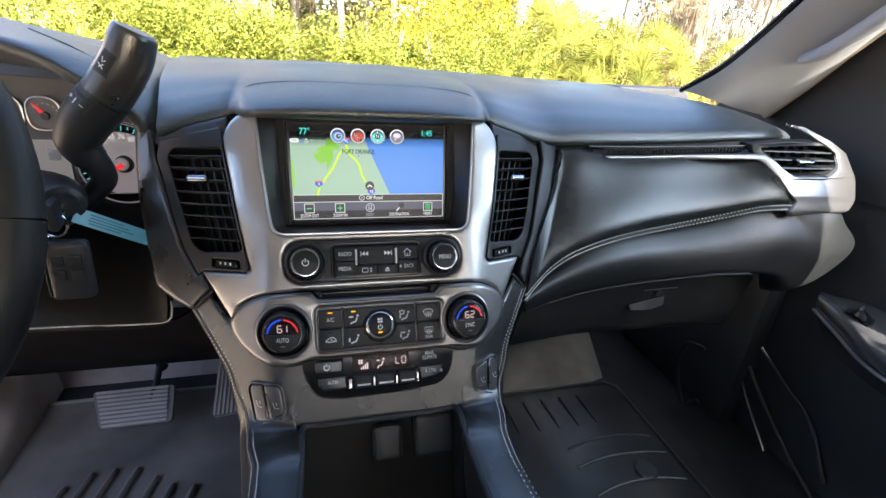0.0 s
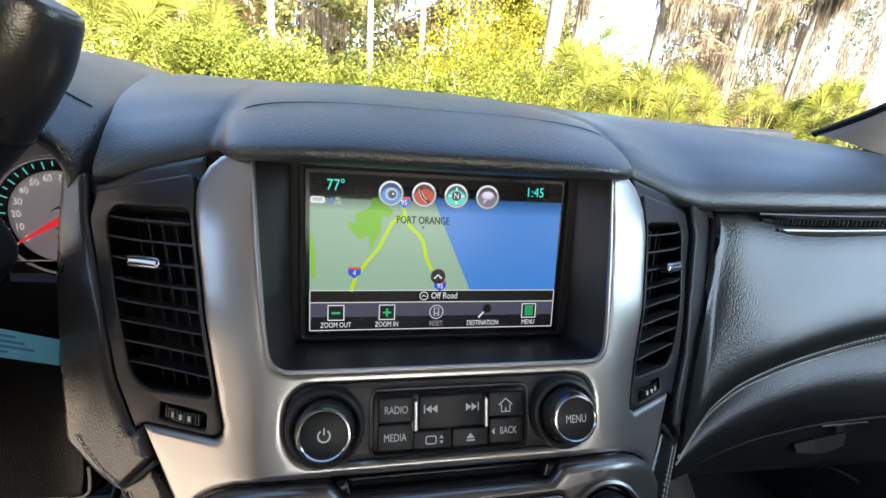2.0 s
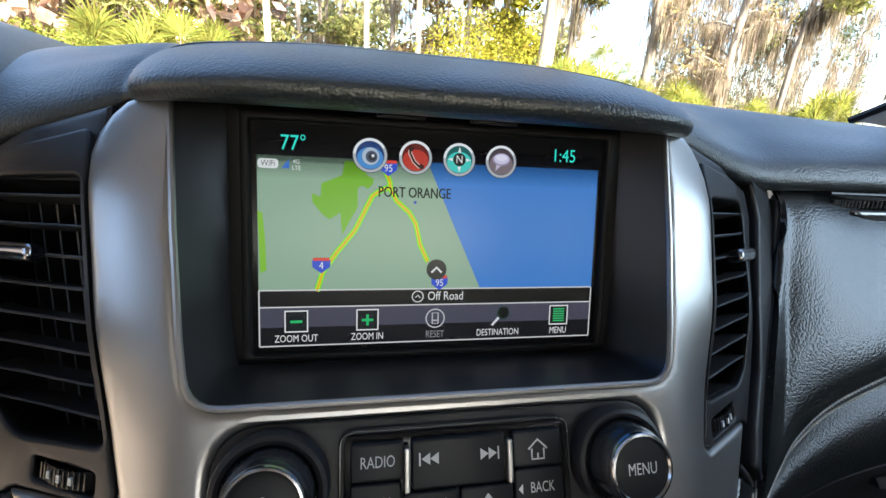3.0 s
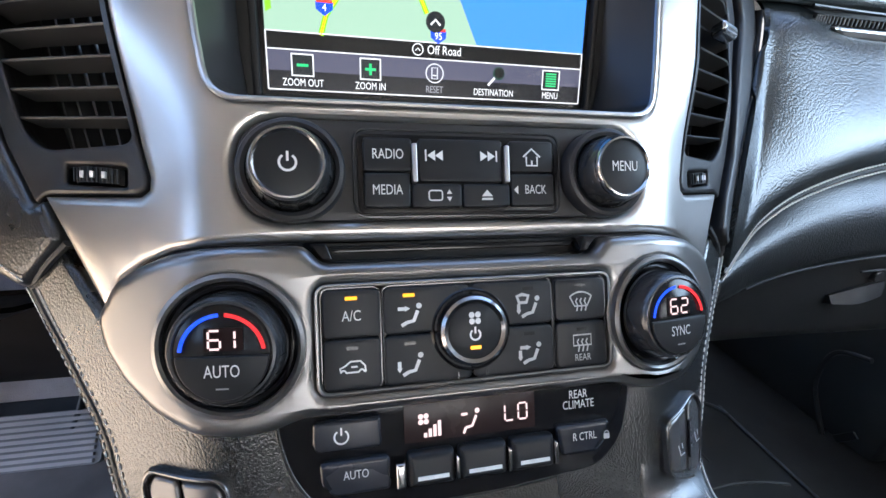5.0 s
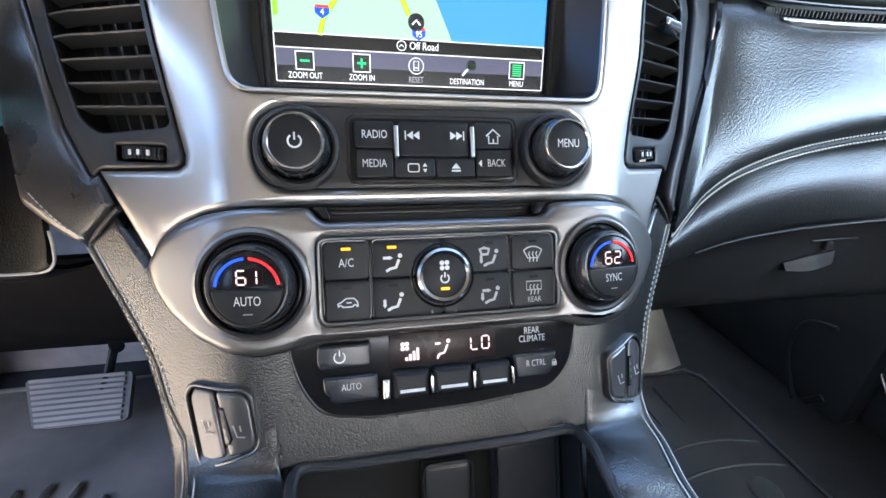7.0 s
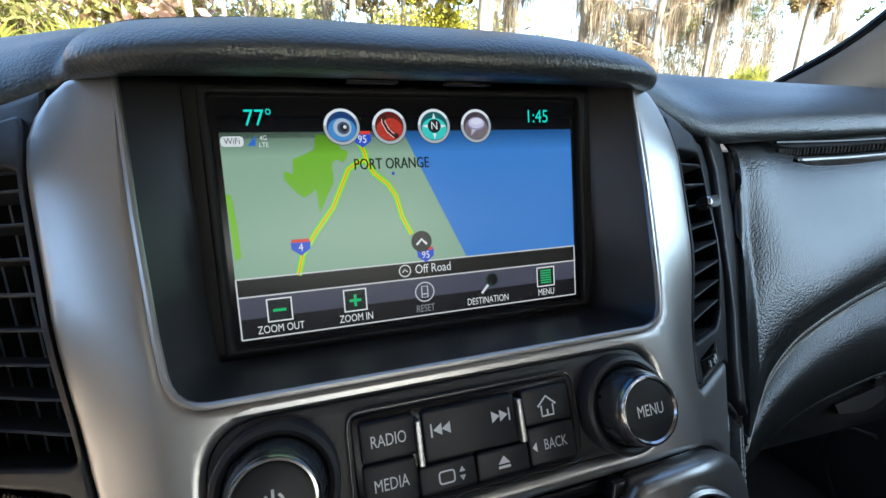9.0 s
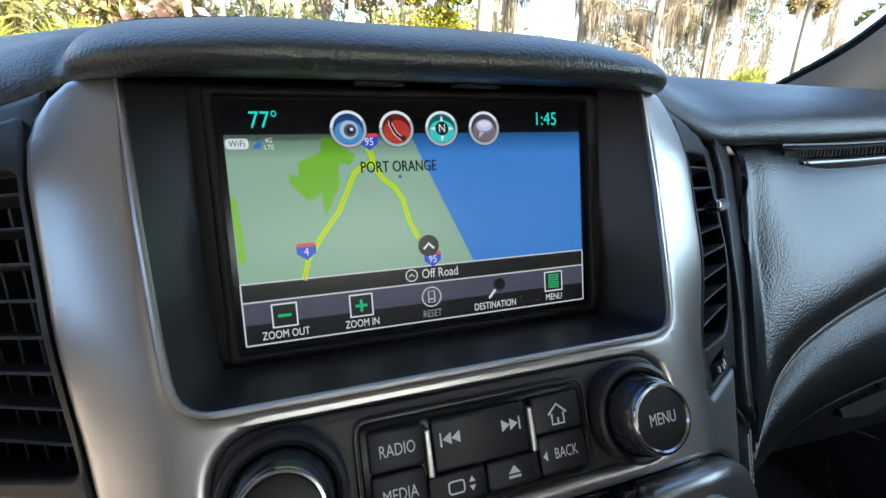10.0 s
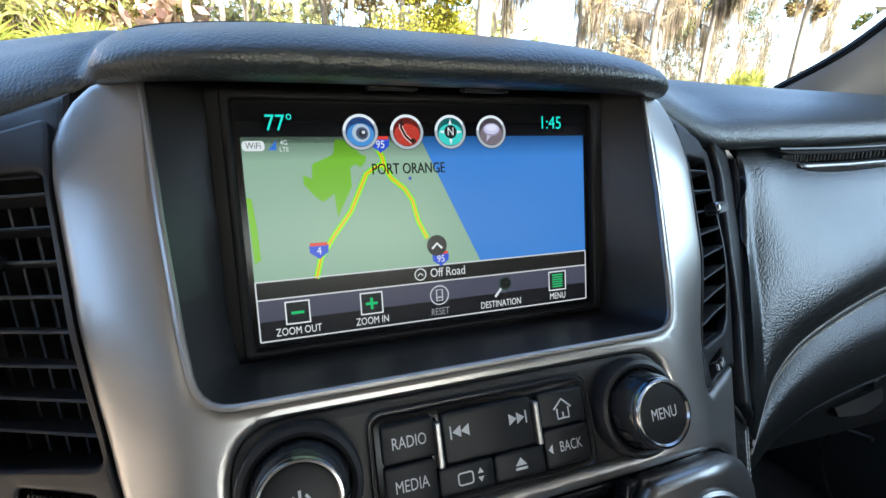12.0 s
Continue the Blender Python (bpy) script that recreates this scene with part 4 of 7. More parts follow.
# the arms beside the bin bend back towards the seats out of the sloping face: outer edge, then inner edge
level = lambda u: -1.56 - 970 * sweep(u / 1000, -0.2)
BEND = [(145, 90, -186, -186, -0.6, -0.6), (144, 90, -193, -193, 0.5, 0.3), (143, 90, -199, -199, 2.0, 0.6), (141.5, 89.5, -205, -205, 5.3, 1.2), (139.5, 88, -210.5, -209.5, 10.5, 3.5), (138, 86, -214.5, -212.5, 17.5, 8.5)]
ARM = [((uo, vo, level(uo) + do), (ui, vi, level(ui) + di)) for uo, ui, vo, vi, do, di in BEND]
ARM += [((136, -218.5, 11), (85, -214.5, 13)), ((132, -223.5, 24), (83, -217, 26)), ((128, -228, 36), (82, -222, 38)), ((127, -234, 47), (82, -229, 47)), ((126, -241, 62), (82, -236, 62)), ((126, -249, 82), (82, -244, 82)), ((127, -262, 120), (82, -257, 120))]
for s in (-1, 1):
    rows = []
    for k, ((uo, vo, no), (ui, vi, ni)) in enumerate(ARM):
        h = min(1.0, k / 6)
        um, crown, shoulder = (ui + uo) / 2, (ni + no) / 2 + 2, no + 2
        if k < len(BEND):
            crown, shoulder = level(um) + (BEND[k][4] + BEND[k][5]) / 2, level(uo - 9) + BEND[k][4]
        rows.append([R(s * u, v, n) for u, v, n in ((ui, vi - 130, ni), (ui, vi - 30, ni), (ui, vi - 4, ni), (ui + 5, vi, ni + h), (um, (vi + vo) / 2 + 2 * h, crown), (uo - 9, vo + 2 * h, shoulder), (uo - 1, vo - 2, no), (uo + 3, vo - 30, no - 2), (uo + 4, vo - 110, no - 2))])
    part("leather_arm", skin(rows, 60, 60), M_HIDE, console, sharp=80)
    part("bin_side", skin([[R(s * 88, -195, -48), R(s * 88, -345, -48)], [R(s * 88, -195, -4), R(s * 88, -345, -4)]], 6, 8, 0.002), M_BLACK, console)
rim_line = [R(82, v - 3, n) for v, n in ((-257, 120), (-244, 82), (-229, 47), (-215, 26))] + [R(83, -212, 12), R(78, -210, -2), S(0.05, -0.211, -0.004), S(0, -0.211, -0.004)]
rim_line = rim_line + [Vector((-p.x, p.y, p.z)) for p in reversed(rim_line[:-1])]
part("bin_rim", tube(rim_line, 0.0032, 160, 10), M_PLASTIC, console, "smooth black bin rim")
part("bin_back", flat([mm(box2(-88, 99, -344, -205))], -0.05, -0.042), M_BLACK, console)
for u0, u1, v0, v1 in ((-10, 23, -270, -230), (38, 84, -271, -223)):
    cover = part("socket_cover", flat([soft(mm(box2(u0, u1, v0, v1)), 0.006)], -0.043, -0.028, 0.005, res=3), mat("satin_cover", (0.040, 0.041, 0.044), 0.32, grain=0.2, scale=1500, depth=0.0002, spec=0.7), console, "black hinged socket cover")
    rim_o = soft(mm(box2(u0 + 1, u1 - 1, v0 + 1, v1 - 1)), 0.006)
    part("cover_rim", tube(dense([S(x, y, -0.0285) for x, y in rim_o + rim_o[:1]]), 0.0012, 120, 6), M_GREYP, cover, "raised grey edge")
    part("finger_lip", flat([soft(mm(box2(u0 + 6, u1 - 6, v0 + 3, v0 + 10)), 0.002)], -0.031, -0.0285, 0.001), M_PLASTIC, cover)
for s in (-1, 1):
    for inset in (0.0045, 0.0105):
        run = [S(s * (u - inset), v, -0.0034) for u, v in edge[1:-2]] + [R(s * (uo - 1.5 - (inset - 0.0045) * 1000), vo + (0.2 if inset < 0.006 else 2.2), no + (1.0 if inset < 0.006 else 2.4)) for (uo, vo, no), _ in ARM[1:]]
        part("stitching", stitches(run, 110, 0.0028, 0.00055), M_THREAD, console, "row of grey thread stitches")
    run = [S(s * (u - 0.0075), v, -0.0042) for u, v in edge[1:-2]] + [R(s * (uo - 4.5), vo + 1.0, no + 1.2) for (uo, vo, no), _ in ARM[1:]]
    part("piping", tube(run, 0.0014, 90, 8), M_DARK, console)
    part("seam_groove", tube([S(s * 0.173, -0.074, -0.003), S(s * 0.185, -0.086, -0.003), S(s * 0.1965, -0.0975, -0.008)], 0.0018, 20, 8), M_DARK, console)
part("base", block(pose(0, 0.11, 0.875), (0.20, 0.32, 0.23), 0.02), M_CARPET, console)


M_SWITCH = mat("switch_grey", (0.11, 0.11, 0.115), 0.20, metal=0.5, grain=0.1, scale=2400, depth=0.0001)


def clip2(pts, a, b):
    """The part of an outline on the left of the line from a to b."""
    out = []
    side = lambda p: (b[0] - a[0]) * (p[1] - a[1]) - (b[1] - a[1]) * (p[0] - a[0])
    for p, q in zip(pts, pts[1:] + pts[:1]):
        sp, sq = side(p), side(q)
        if sp >= 0:
            out.append(p)
        if sp * sq < 0:
            f = sp / (sp - sq)
            out.append((p[0] + (q[0] - p[0]) * f, p[1] + (q[1] - p[1]) * f))
    return out


def seat_switch(s):
    sw = thing("seat_heater_switch", "paired seat heating rocker switch in a dark metal rim", "switch", S(s * 0.12, -0.207, -0.008), "seat heater switches")
    o = mm([(137, -171), (133.5, -164.5), (106, -164.5), (102, -168), (98.5, -191), (101, -196), (127, -206.5), (131, -204)])
    if s > 0:
        o = mm([(106, -168), (131, -161.5), (137, -164), (142, -171), (139, -203), (135, -206.5), (110, -196), (107, -192)])
    else:
        o = [(-x, y) for x, y in reversed(o)]
    area = sum(p[0] * q[1] - q[0] * p[1] for p, q in zip(o, o[1:] + o[:1]))
    o = o if area > 0 else o[::-1]
    cx, cy = sum(p[0] for p in o) / len(o), sum(p[1] for p in o) / len(o)
    grow = lambda k: soft([(cx + (x - cx) * k, cy + (y - cy) * k) for x, y in o], 0.005 * k)
    part("rim", flat([grow(1.07), grow(0.97)], -0.010, 0.0004, 0.0012, res=3), mat("switch_rim", (0.16, 0.16, 0.165), 0.25, metal=0.8), sw)
    part("base", flat([grow(0.99)], -0.012, -0.004, 0.0005), M_GLOSS, sw)
    lean = 0.17 if s < 0 else -0.06
    gap = 0.0007
    body = [(cx + (x - cx) * 0.92, cy + (y - cy) * 0.92) for x, y in o]
    at = lambda dy, dx: (cx - 0.0012 - lean * dy + dx, cy + dy)
    for k in (-1, 1):
        a, b = at(-0.03, k * gap), at(0.03, k * gap)
        half = clip2(body, a, b) if k < 0 else clip2(body, b, a)
        rock = part("rocker", flat([soft(half, 0.0028)], -0.006, -0.0006 + 0.0004 * k, 0.0018, res=3), M_SWITCH, sw)
        mx, my = cx + k * 0.0085, cy - 0.002
        part("rocker_mark", strokes([[(mx - 0.003, my + 0.003), (mx - 0.001, my - 0.003), (mx + 0.003, my - 0.003)], [(mx + 0.0005, my + 0.003), (mx + 0.001, my)]], 0.0008, 0.0001 + 0.0004 * k), M_DIM, rock)
    quad = [at(0.0095, 0.0008), at(0.0095, 0.0034), at(-0.0065, 0.0052), at(-0.0095, 0.0030), at(-0.0095, 0.0008)]
    if s > 0:
        quad = [at(0.0095, 0.0008), at(0.0095, 0.0036), at(-0.0095, 0.0036), at(-0.0095, 0.0008)]
    lamps = part("lamp_strip", flat([quad], -0.003, 0.0004, 0.0002), M_GLOSS, sw)
    grown = sum(p[0] for p in quad) / len(quad), sum(p[1] for p in quad) / len(quad)
    part("lamp_plate", flat([[(grown[0] + (x - grown[0]) * 0.72, grown[1] + (y - grown[1]) * 0.90) for x, y in quad]], 0.0, 0.0006, 0.0001), M_SWITCH, lamps)
    for i in range(3):
        lx, ly = at(0.0045 - i * 0.0042, 0.0022 + 0.0003 * i)
        part("lamp", flat([box2(lx - 0.0007, lx + 0.0007, ly - 0.0008, ly + 0.0008)], 0.0004, 0.0008), M_PLASTIC, lamps)


seat_switch(-1)
seat_switch(1)

# ---------------- dashboard ----------------
dash = thing("dashboard", "black padded dashboard with stitched leather passenger panel", "dashboard", (0, 0.3, 1.0))
C0 = [(0.05, 1.4155), (0.0, 1.4115), (-0.013, 1.4145), (-0.0125, 1.4235), (0.006, 1.4320), (0.05, 1.4420), (0.12, 1.4520), (0.30, 1.4605), (0.56, 1.461)]
C1 = [(0.05, 1.4155), (0.004, 1.4110), (-0.008, 1.4145), (-0.007, 1.4215), (0.012, 1.4300), (0.05, 1.4390), (0.12, 1.4495), (0.30, 1.4590), (0.56, 1.46)]
C2 = [(0.055, 1.4145), (0.016, 1.4100), (0.006, 1.4130), (0.008, 1.4195), (0.024, 1.4275), (0.055, 1.4360), (0.12, 1.4470), (0.30, 1.4575), (0.56, 1.459)]
C3 = [(0.07, 1.4130), (0.043, 1.4095), (0.038, 1.4120), (0.041, 1.4175), (0.052, 1.4245), (0.075, 1.4335), (0.13, 1.4455), (0.30, 1.4565), (0.56, 1.458)]
C4 = [(0.075, 1.4060), (0.050, 1.4010), (0.044, 1.4045), (0.047, 1.4135), (0.058, 1.4235), (0.080, 1.4330), (0.14, 1.4465), (0.30, 1.4565), (0.56, 1.457)]
C5 = [(0.092, 1.3840), (0.070, 1.3785), (0.062, 1.3820), (0.063, 1.3920), (0.074, 1.4040), (0.100, 1.4190), (0.16, 1.4380), (0.30, 1.4530), (0.56, 1.455)]
C6 = [(0.095, 1.3830), (0.073, 1.3775), (0.064, 1.3810), (0.065, 1.3905), (0.076, 1.4030), (0.104, 1.4185), (0.17, 1.4370), (0.30, 1.4500), (0.56, 1.453)]
C7 = [(0.102, 1.3850), (0.080, 1.3805), (0.070, 1.3840), (0.071, 1.3920), (0.081, 1.4030), (0.112, 1.4175), (0.17, 1.4330), (0.30, 1.4450), (0.56, 1.448)]
C8 = [(0.090, 1.3970), (0.068, 1.3920), (0.062, 1.3950), (0.064, 1.4015), (0.078, 1.4100), (0.112, 1.4190), (0.17, 1.4290), (0.30, 1.4390), (0.56, 1.442)]
C9 = [(0.13, 1.385), (0.12, 1.385), (0.115, 1.388), (0.118, 1.392), (0.13, 1.398), (0.16, 1.405), (0.20, 1.413), (0.30, 1.425), (0.56, 1.430)]
stations = [(0.0, C0), (0.06, C0), (0.105, C1), (0.130, C2), (0.146, C3), (0.165, C4), (0.236, C5), (0.30, C6), (0.45, C7), (0.62, C8), (0.73, C9)]


def slant(x, y):
    """The pad's left border runs outwards as it goes forward."""
    return x + (0.006 - 0.21 * max(0.0, y - 0.08)) * min(1, max(0, (-x - 0.15) / 0.06)) if x < -0.15 else x


left = [(-x, c) for x, c in reversed(stations[1:7])]
rows = [[(slant(x, y), y, z) for y, z in c] for x, c in left + stations]
bm = skin(rows, 260, 60)
part("top_pad", bm, M_TOP, dash, "black grained soft vinyl pad", sharp=80)
brow = [(-0.139, 0.050, 1.4263), (-0.130, 0.060, 1.4370), (-0.105, 0.066, 1.4421), (-0.06, 0.066, 1.4447), (0.0, 0.066, 1.4447), (0.06, 0.066, 1.4447), (0.105, 0.066, 1.4421), (0.130, 0.060, 1.4370), (0.139, 0.050, 1.4263)]
part("pad_seam", tube([(x_, y_, z_ - 0.0004) for x_, y_, z_ in brow], 0.0010, 80, 6), M_DARK, dash)
part("vent_notch", block(pose(-0.022, 0.006, 1.4108), (0.022, 0.008, 0.002), 0.0008), M_GREYP, dash)
part("vent_notch", block(pose(0.022, 0.006, 1.4108), (0.022, 0.008, 0.002), 0.0008), M_GREYP, dash)

# padded column beside the driver's vent
pad = mm([(-238, 102), (-234, 70), (-205, -30), (-189, -58), (-184, -54.5), (-175, -73), (-197, -97), (-214, -90), (-238, -75), (-249, -22), (-257, 30), (-259, 70), (-259, 102)])
part("side_pad", flat([soft(pad, 0.004)], -0.12, 0.001, 0.006, res=3), M_WRAP, dash, "black leather column", sharp=60)
part("stitching", stitches([S(-0.1945, -0.0925, 0.0018), S(-0.212, -0.083, 0.0018), S(-0.229, -0.069, 0.0018)], 13, 0.0030, 0.0005), M_THREAD, dash)

for s in (-1, 1):
    part("vent_crown", flat([[(s * x, y) for x, y in mm([(150, 118), (250, 98), (258, 84), (150, 84)])]], -0.06, -0.006, 0.005), M_PLASTIC, dash)

# passenger panel: the seam along its lower edge, then the surface above and the one below
SEAM = [(0.1945, -0.0359, 1.2041), (0.203, -0.0309, 1.2098), (0.215, -0.0238, 1.2177), (0.235, -0.0137, 1.2299), (0.265, -0.0054, 1.2443), (0.30, -0.0004, 1.2556), (0.34, 0.0048, 1.2640), (0.39, 0.0118, 1.2702), (0.45, 0.0180, 1.2762), (0.52, 0.0160, 1.2882), (0.58, 0.0061, 1.3032), (0.627, -0.0040, 1.3110)]
CREST = [(0.268, 0.0645), (0.274, 0.065), (0.281, 0.066), (0.290, 0.0665), (0.308, 0.067), (0.345, 0.068), (0.385, 0.0685), (0.43, 0.067), (0.48, 0.0645), (0.523, 0.060), (0.558, 0.052), (0.578, 0.042)]
SWELL = [(0, 0, 0), (-0.005, -0.0005, 0.0), (-0.003, 0.0015, 0.002), (-0.0007, 0.0035, 0.004), (0.0005, 0.005, 0.0055)] + [(0.0015, 0.0060, 0.0070)] * 7
BOW = [0.008, 0.007, 0.006, 0.004] + [0.0] * 8
ROWS_P = []
for (x, y), low_, swell, bow in zip(CREST, SEAM, SWELL, BOW):
    zt = float(np.interp(x, (0.24, 0.30, 0.34, 0.40, 0.52, 0.58), (1.366, 1.370, 1.3615, 1.3575, 1.3615, 1.3670)))
    crest, low_ = Vector((x, y, zt)), Vector(low_)
    between = [crest.lerp(low_, f) + Vector((bow * 4 * f * (1 - f), -g, 0.3 * g)) for f, g in zip((0.30, 0.62, 0.86), swell)]
    ROWS_P.append([Vector((x - 0.004, 0.100, zt + 0.022)), crest] + between + [low_])
ROWS_P[0] = [S(0.267, 0.100, -0.006), S(0.267, 0.081, 0.010), S(0.254, 0.028, 0.005), S(0.2245, -0.022, 0.004), S(0.205, -0.062, 0.002), Vector(SEAM[0])]
ROWS_P[-1] = [Vector(p) for p in ((0.570, 0.085, 1.392), (0.581, 0.040, 1.368), (0.600, 0.014, 1.346), (0.614, 0.002, 1.330), (0.622, -0.002, 1.318), SEAM[-1])]
part("passenger_panel", skin(ROWS_P, 90, 40, -0.004, 40), M_PANEL, dash, "black grained leather panel", sharp=80)
part("panel_edge", skin([[p + Vector((-0.0015, 0.03, 0)) for p in ROWS_P[0][1:]], [p + Vector((-0.0015, 0.004, 0)) for p in ROWS_P[0][1:]], [p + Vector((0, 0.0005, 0)) for p in ROWS_P[0][1:]]], 8, 40), M_PLASTIC, dash, "black turned edge", sharp=80)
lift = lambda pts, dy, dz: [(p[0], p[1] + dy, p[2] + dz) for p in pts]
RUN = SEAM[:-1] + [(0.622, -0.0050, 1.3080)]
part("seam_roll", skin([lift(RUN, 0.004, 0.0012), lift(RUN, -0.0022, 0.0006), lift(RUN, -0.0032, -0.0020), lift(RUN, -0.0026, -0.0040), lift(RUN, -0.0034, -0.0060), lift(RUN, -0.0022, -0.0086), lift(RUN, 0.006, -0.0100)], 40, 110), M_PANEL, dash, "rolled leather seam", sharp=80)
part("seam_groove", tube(lift(RUN, -0.0030, -0.0040), 0.0011, 110, 6), M_BLACK, dash)
for dz in (-0.0008, -0.0074):
    part("stitching", stitches(lift(RUN, -0.0038, dz), 130, 0.0036, 0.0011), M_THREAD, dash)
LIP = [(0.200, -0.033, 1.1735), (0.207, -0.0315, 1.1745), (0.220, -0.0275, 1.1755), (0.238, -0.0215, 1.1775), (0.268, -0.0140, 1.1800), (0.302, -0.0080, 1.1825), (0.342, -0.0045, 1.1855), (0.392, -0.0015, 1.1880), (0.452, -0.0030, 1.1920), (0.522, -0.0100, 1.1990), (0.582, -0.0160, 1.2000), (0.630, -0.0180, 1.1930)]
LOW = []
for a, b in zip(SEAM, LIP):
    a, b = Vector(a), Vector(b)
    d = min(1.0, (a.z - b.z) / 0.06)
    LOW.append([a + Vector((0, 0.007 * d, -0.006 * d)), a + Vector((0, 0.009 * d, -0.013 * d)), a.lerp(b, 0.46) + Vector((0, -0.005 * d, 0.002)), a.lerp(b, 0.78) + Vector((0, -0.007 * d, 0)), b, b + Vector((0, 0.03, -0.004))])
LOW += [
    [(0.662, -0.004, 1.296), (0.668, -0.010, 1.276), (0.690, -0.021, 1.243), (0.684, -0.024, 1.212), (0.664, -0.014, 1.166), (0.658, 0.016, 1.150)],
    [(0.712, -0.008, 1.293), (0.722, -0.014, 1.276), (0.742, -0.020, 1.243), (0.736, -0.021, 1.216), (0.700, -0.014, 1.168), (0.690, 0.016, 1.152)],
    [(0.738, -0.004, 1.290), (0.752, -0.006, 1.274), (0.786, -0.010, 1.240), (0.774, -0.010, 1.206), (0.728, -0.006, 1.170), (0.712, 0.022, 1.156)],
    [(0.752, 0.020, 1.288), (0.772, 0.022, 1.272), (0.806, 0.018, 1.238), (0.796, 0.020, 1.200), (0.750, 0.022, 1.168), (0.740, 0.05, 1.156)],
]
part("lower_panel", skin(LOW, 90, 40), M_LOWER, dash, sharp=80)
part("edge_strip", tube(lift(LIP[3:-1], -0.0012, 0.0), 0.0014, 60, 8), M_GREYP, dash, "thin pale lower lip")

part("vent_band", flat([soft(mm([(232, 99), (236, 70), (207, -29), (190, -58), (183, -77), (191, -90), (203, -62), (223, -22), (251, 22), (268, 60), (264, 94)]), 0.003)], -0.03, 0.004, 0.004, res=3), M_PLASTIC, dash, "black rounded band beside the vent")

# slotted speaker strip and chrome line under the lip
strip = [(0.322, 0.0690, 1.3685), (0.40, 0.0705, 1.3690), (0.50, 0.0665, 1.3725), (0.590, 0.0520, 1.3790)]
part("grille_recess", skin([[(0.306, 0.0720, 1.3690), (0.308, 0.0760, 1.3830)], [(0.345, 0.0735, 1.3610), (0.345, 0.0790, 1.3830)], [(0.40, 0.0745, 1.3600), (0.40, 0.0790, 1.3840)], [(0.50, 0.0700, 1.3640), (0.50, 0.0760, 1.3870)], [(0.592, 0.0545, 1.3700), (0.592, 0.0640, 1.3910)]], 24, 5, 0.004), M_BLACK, dash, "dark slotted speaker recess")
for i, c in enumerate(spline(strip, 58)):
    part("grille_tooth", block(Matrix.Translation(c), (0.0022, 0.004, 0.0062), 0.0006, 1), M_DARK, dash)
part("strip_ledge", tube([(0.312, 0.0655, 1.3765), (0.40, 0.0680, 1.3765), (0.50, 0.0645, 1.3795), (0.60, 0.0500, 1.3850)], 0.0016, 50, 8), M_GREYP, dash, "thin pale line under the pad")


def XZ(u, v, n):
    """The passenger end trim: u along the dash, v height."""
    y = np.interp(v, (1.27, 1.303, 1.322, 1.345, 1.373, 1.41), (-0.004, -0.004, 0.0, 0.012, 0.034, 0.050))
    y = 0.066 + (y - 0.006 - 0.066) * ease(0.5, 0.62, u)
    return Vector((u, y + 0.45 * max(0.0, u - 0.735) - n, v))


end_trim = thing("passenger_end_trim", "satin silver swoosh trim around the outer dash vent", "dashboard trim", (0.7, 0.05, 1.27))
o = soft(mm([(334, 1364), (345, 1359), (351, 1355.5), (400, 1355.5), (466, 1358.5), (579, 1366), (585.5, 1362), (598.5, 1346.5), (615, 1322), (627, 1312), (617, 1297.5), (626, 1290.5), (681, 1295), (730, 1295), (755, 1309), (761, 1342), (758, 1376), (709, 1397.5), (658, 1415.5), (626, 1418), (667, 1404.5), (700, 1390), (722, 1378), (719, 1359), (695, 1348), (627, 1347.5), (612, 1356.5), (600, 1369), (587, 1375.5), (466, 1366.5), (400, 1364.5)]), 0.006, 4)
bm = flat([o], -0.006, 0.004, 0.0025, XZ)
part("trim_plate", bm, M_POD, end_trim, sharp=60)
far_vent = thing("air_vent", "wide black slatted passenger vent with a chrome tab", "air vent", (0.68, 0.06, 1.335))
vent_o = mm([(584, 1384), (634, 1388), (700, 1389), (721, 1378), (718, 1360), (694, 1349), (627, 1348.5), (612.5, 1357.5), (601, 1370), (588, 1377)])
part("back_box", flat([vent_o], -0.05, -0.03, 0.0, XZ), M_DARK, far_vent)
part("housing", flat([soft(mm([(572, 1388), (634, 1394), (704, 1393), (727, 1380), (724, 1357), (697, 1343), (623, 1342.5), (606, 1352), (595, 1364), (575, 1376)]), 0.003), soft(vent_o, 0.004)], -0.03, 0.001, 0.001, XZ), M_PLASTIC, far_vent)
for v, a, b in ((1.3790, 0.590, 0.719), (1.3682, 0.601, 0.722), (1.3578, 0.613, 0.718)):
    slat = part("slat", flat([[(a, v - 0.001), (b, v - 0.002), (b, v), (a, v + 0.001)]], -0.02, -0.001, 0.0004, XZ), M_GREYP, far_vent)
    if v == 1.3682:
        part("tab", flat([soft(box2(0.640, 0.671, v - 0.003, v + 0.003), 0.002)], -0.003, 0.007, 0.0026, XZ), M_TABS, slat, "chrome slider tab")
for u in (0.625, 0.645, 0.665, 0.685, 0.705):
    part("vane", flat([box2(u - 0.0006, u + 0.0006, 1.344, 1.386)], -0.03, -0.021, 0.0, XZ), M_GREYP, far_vent)

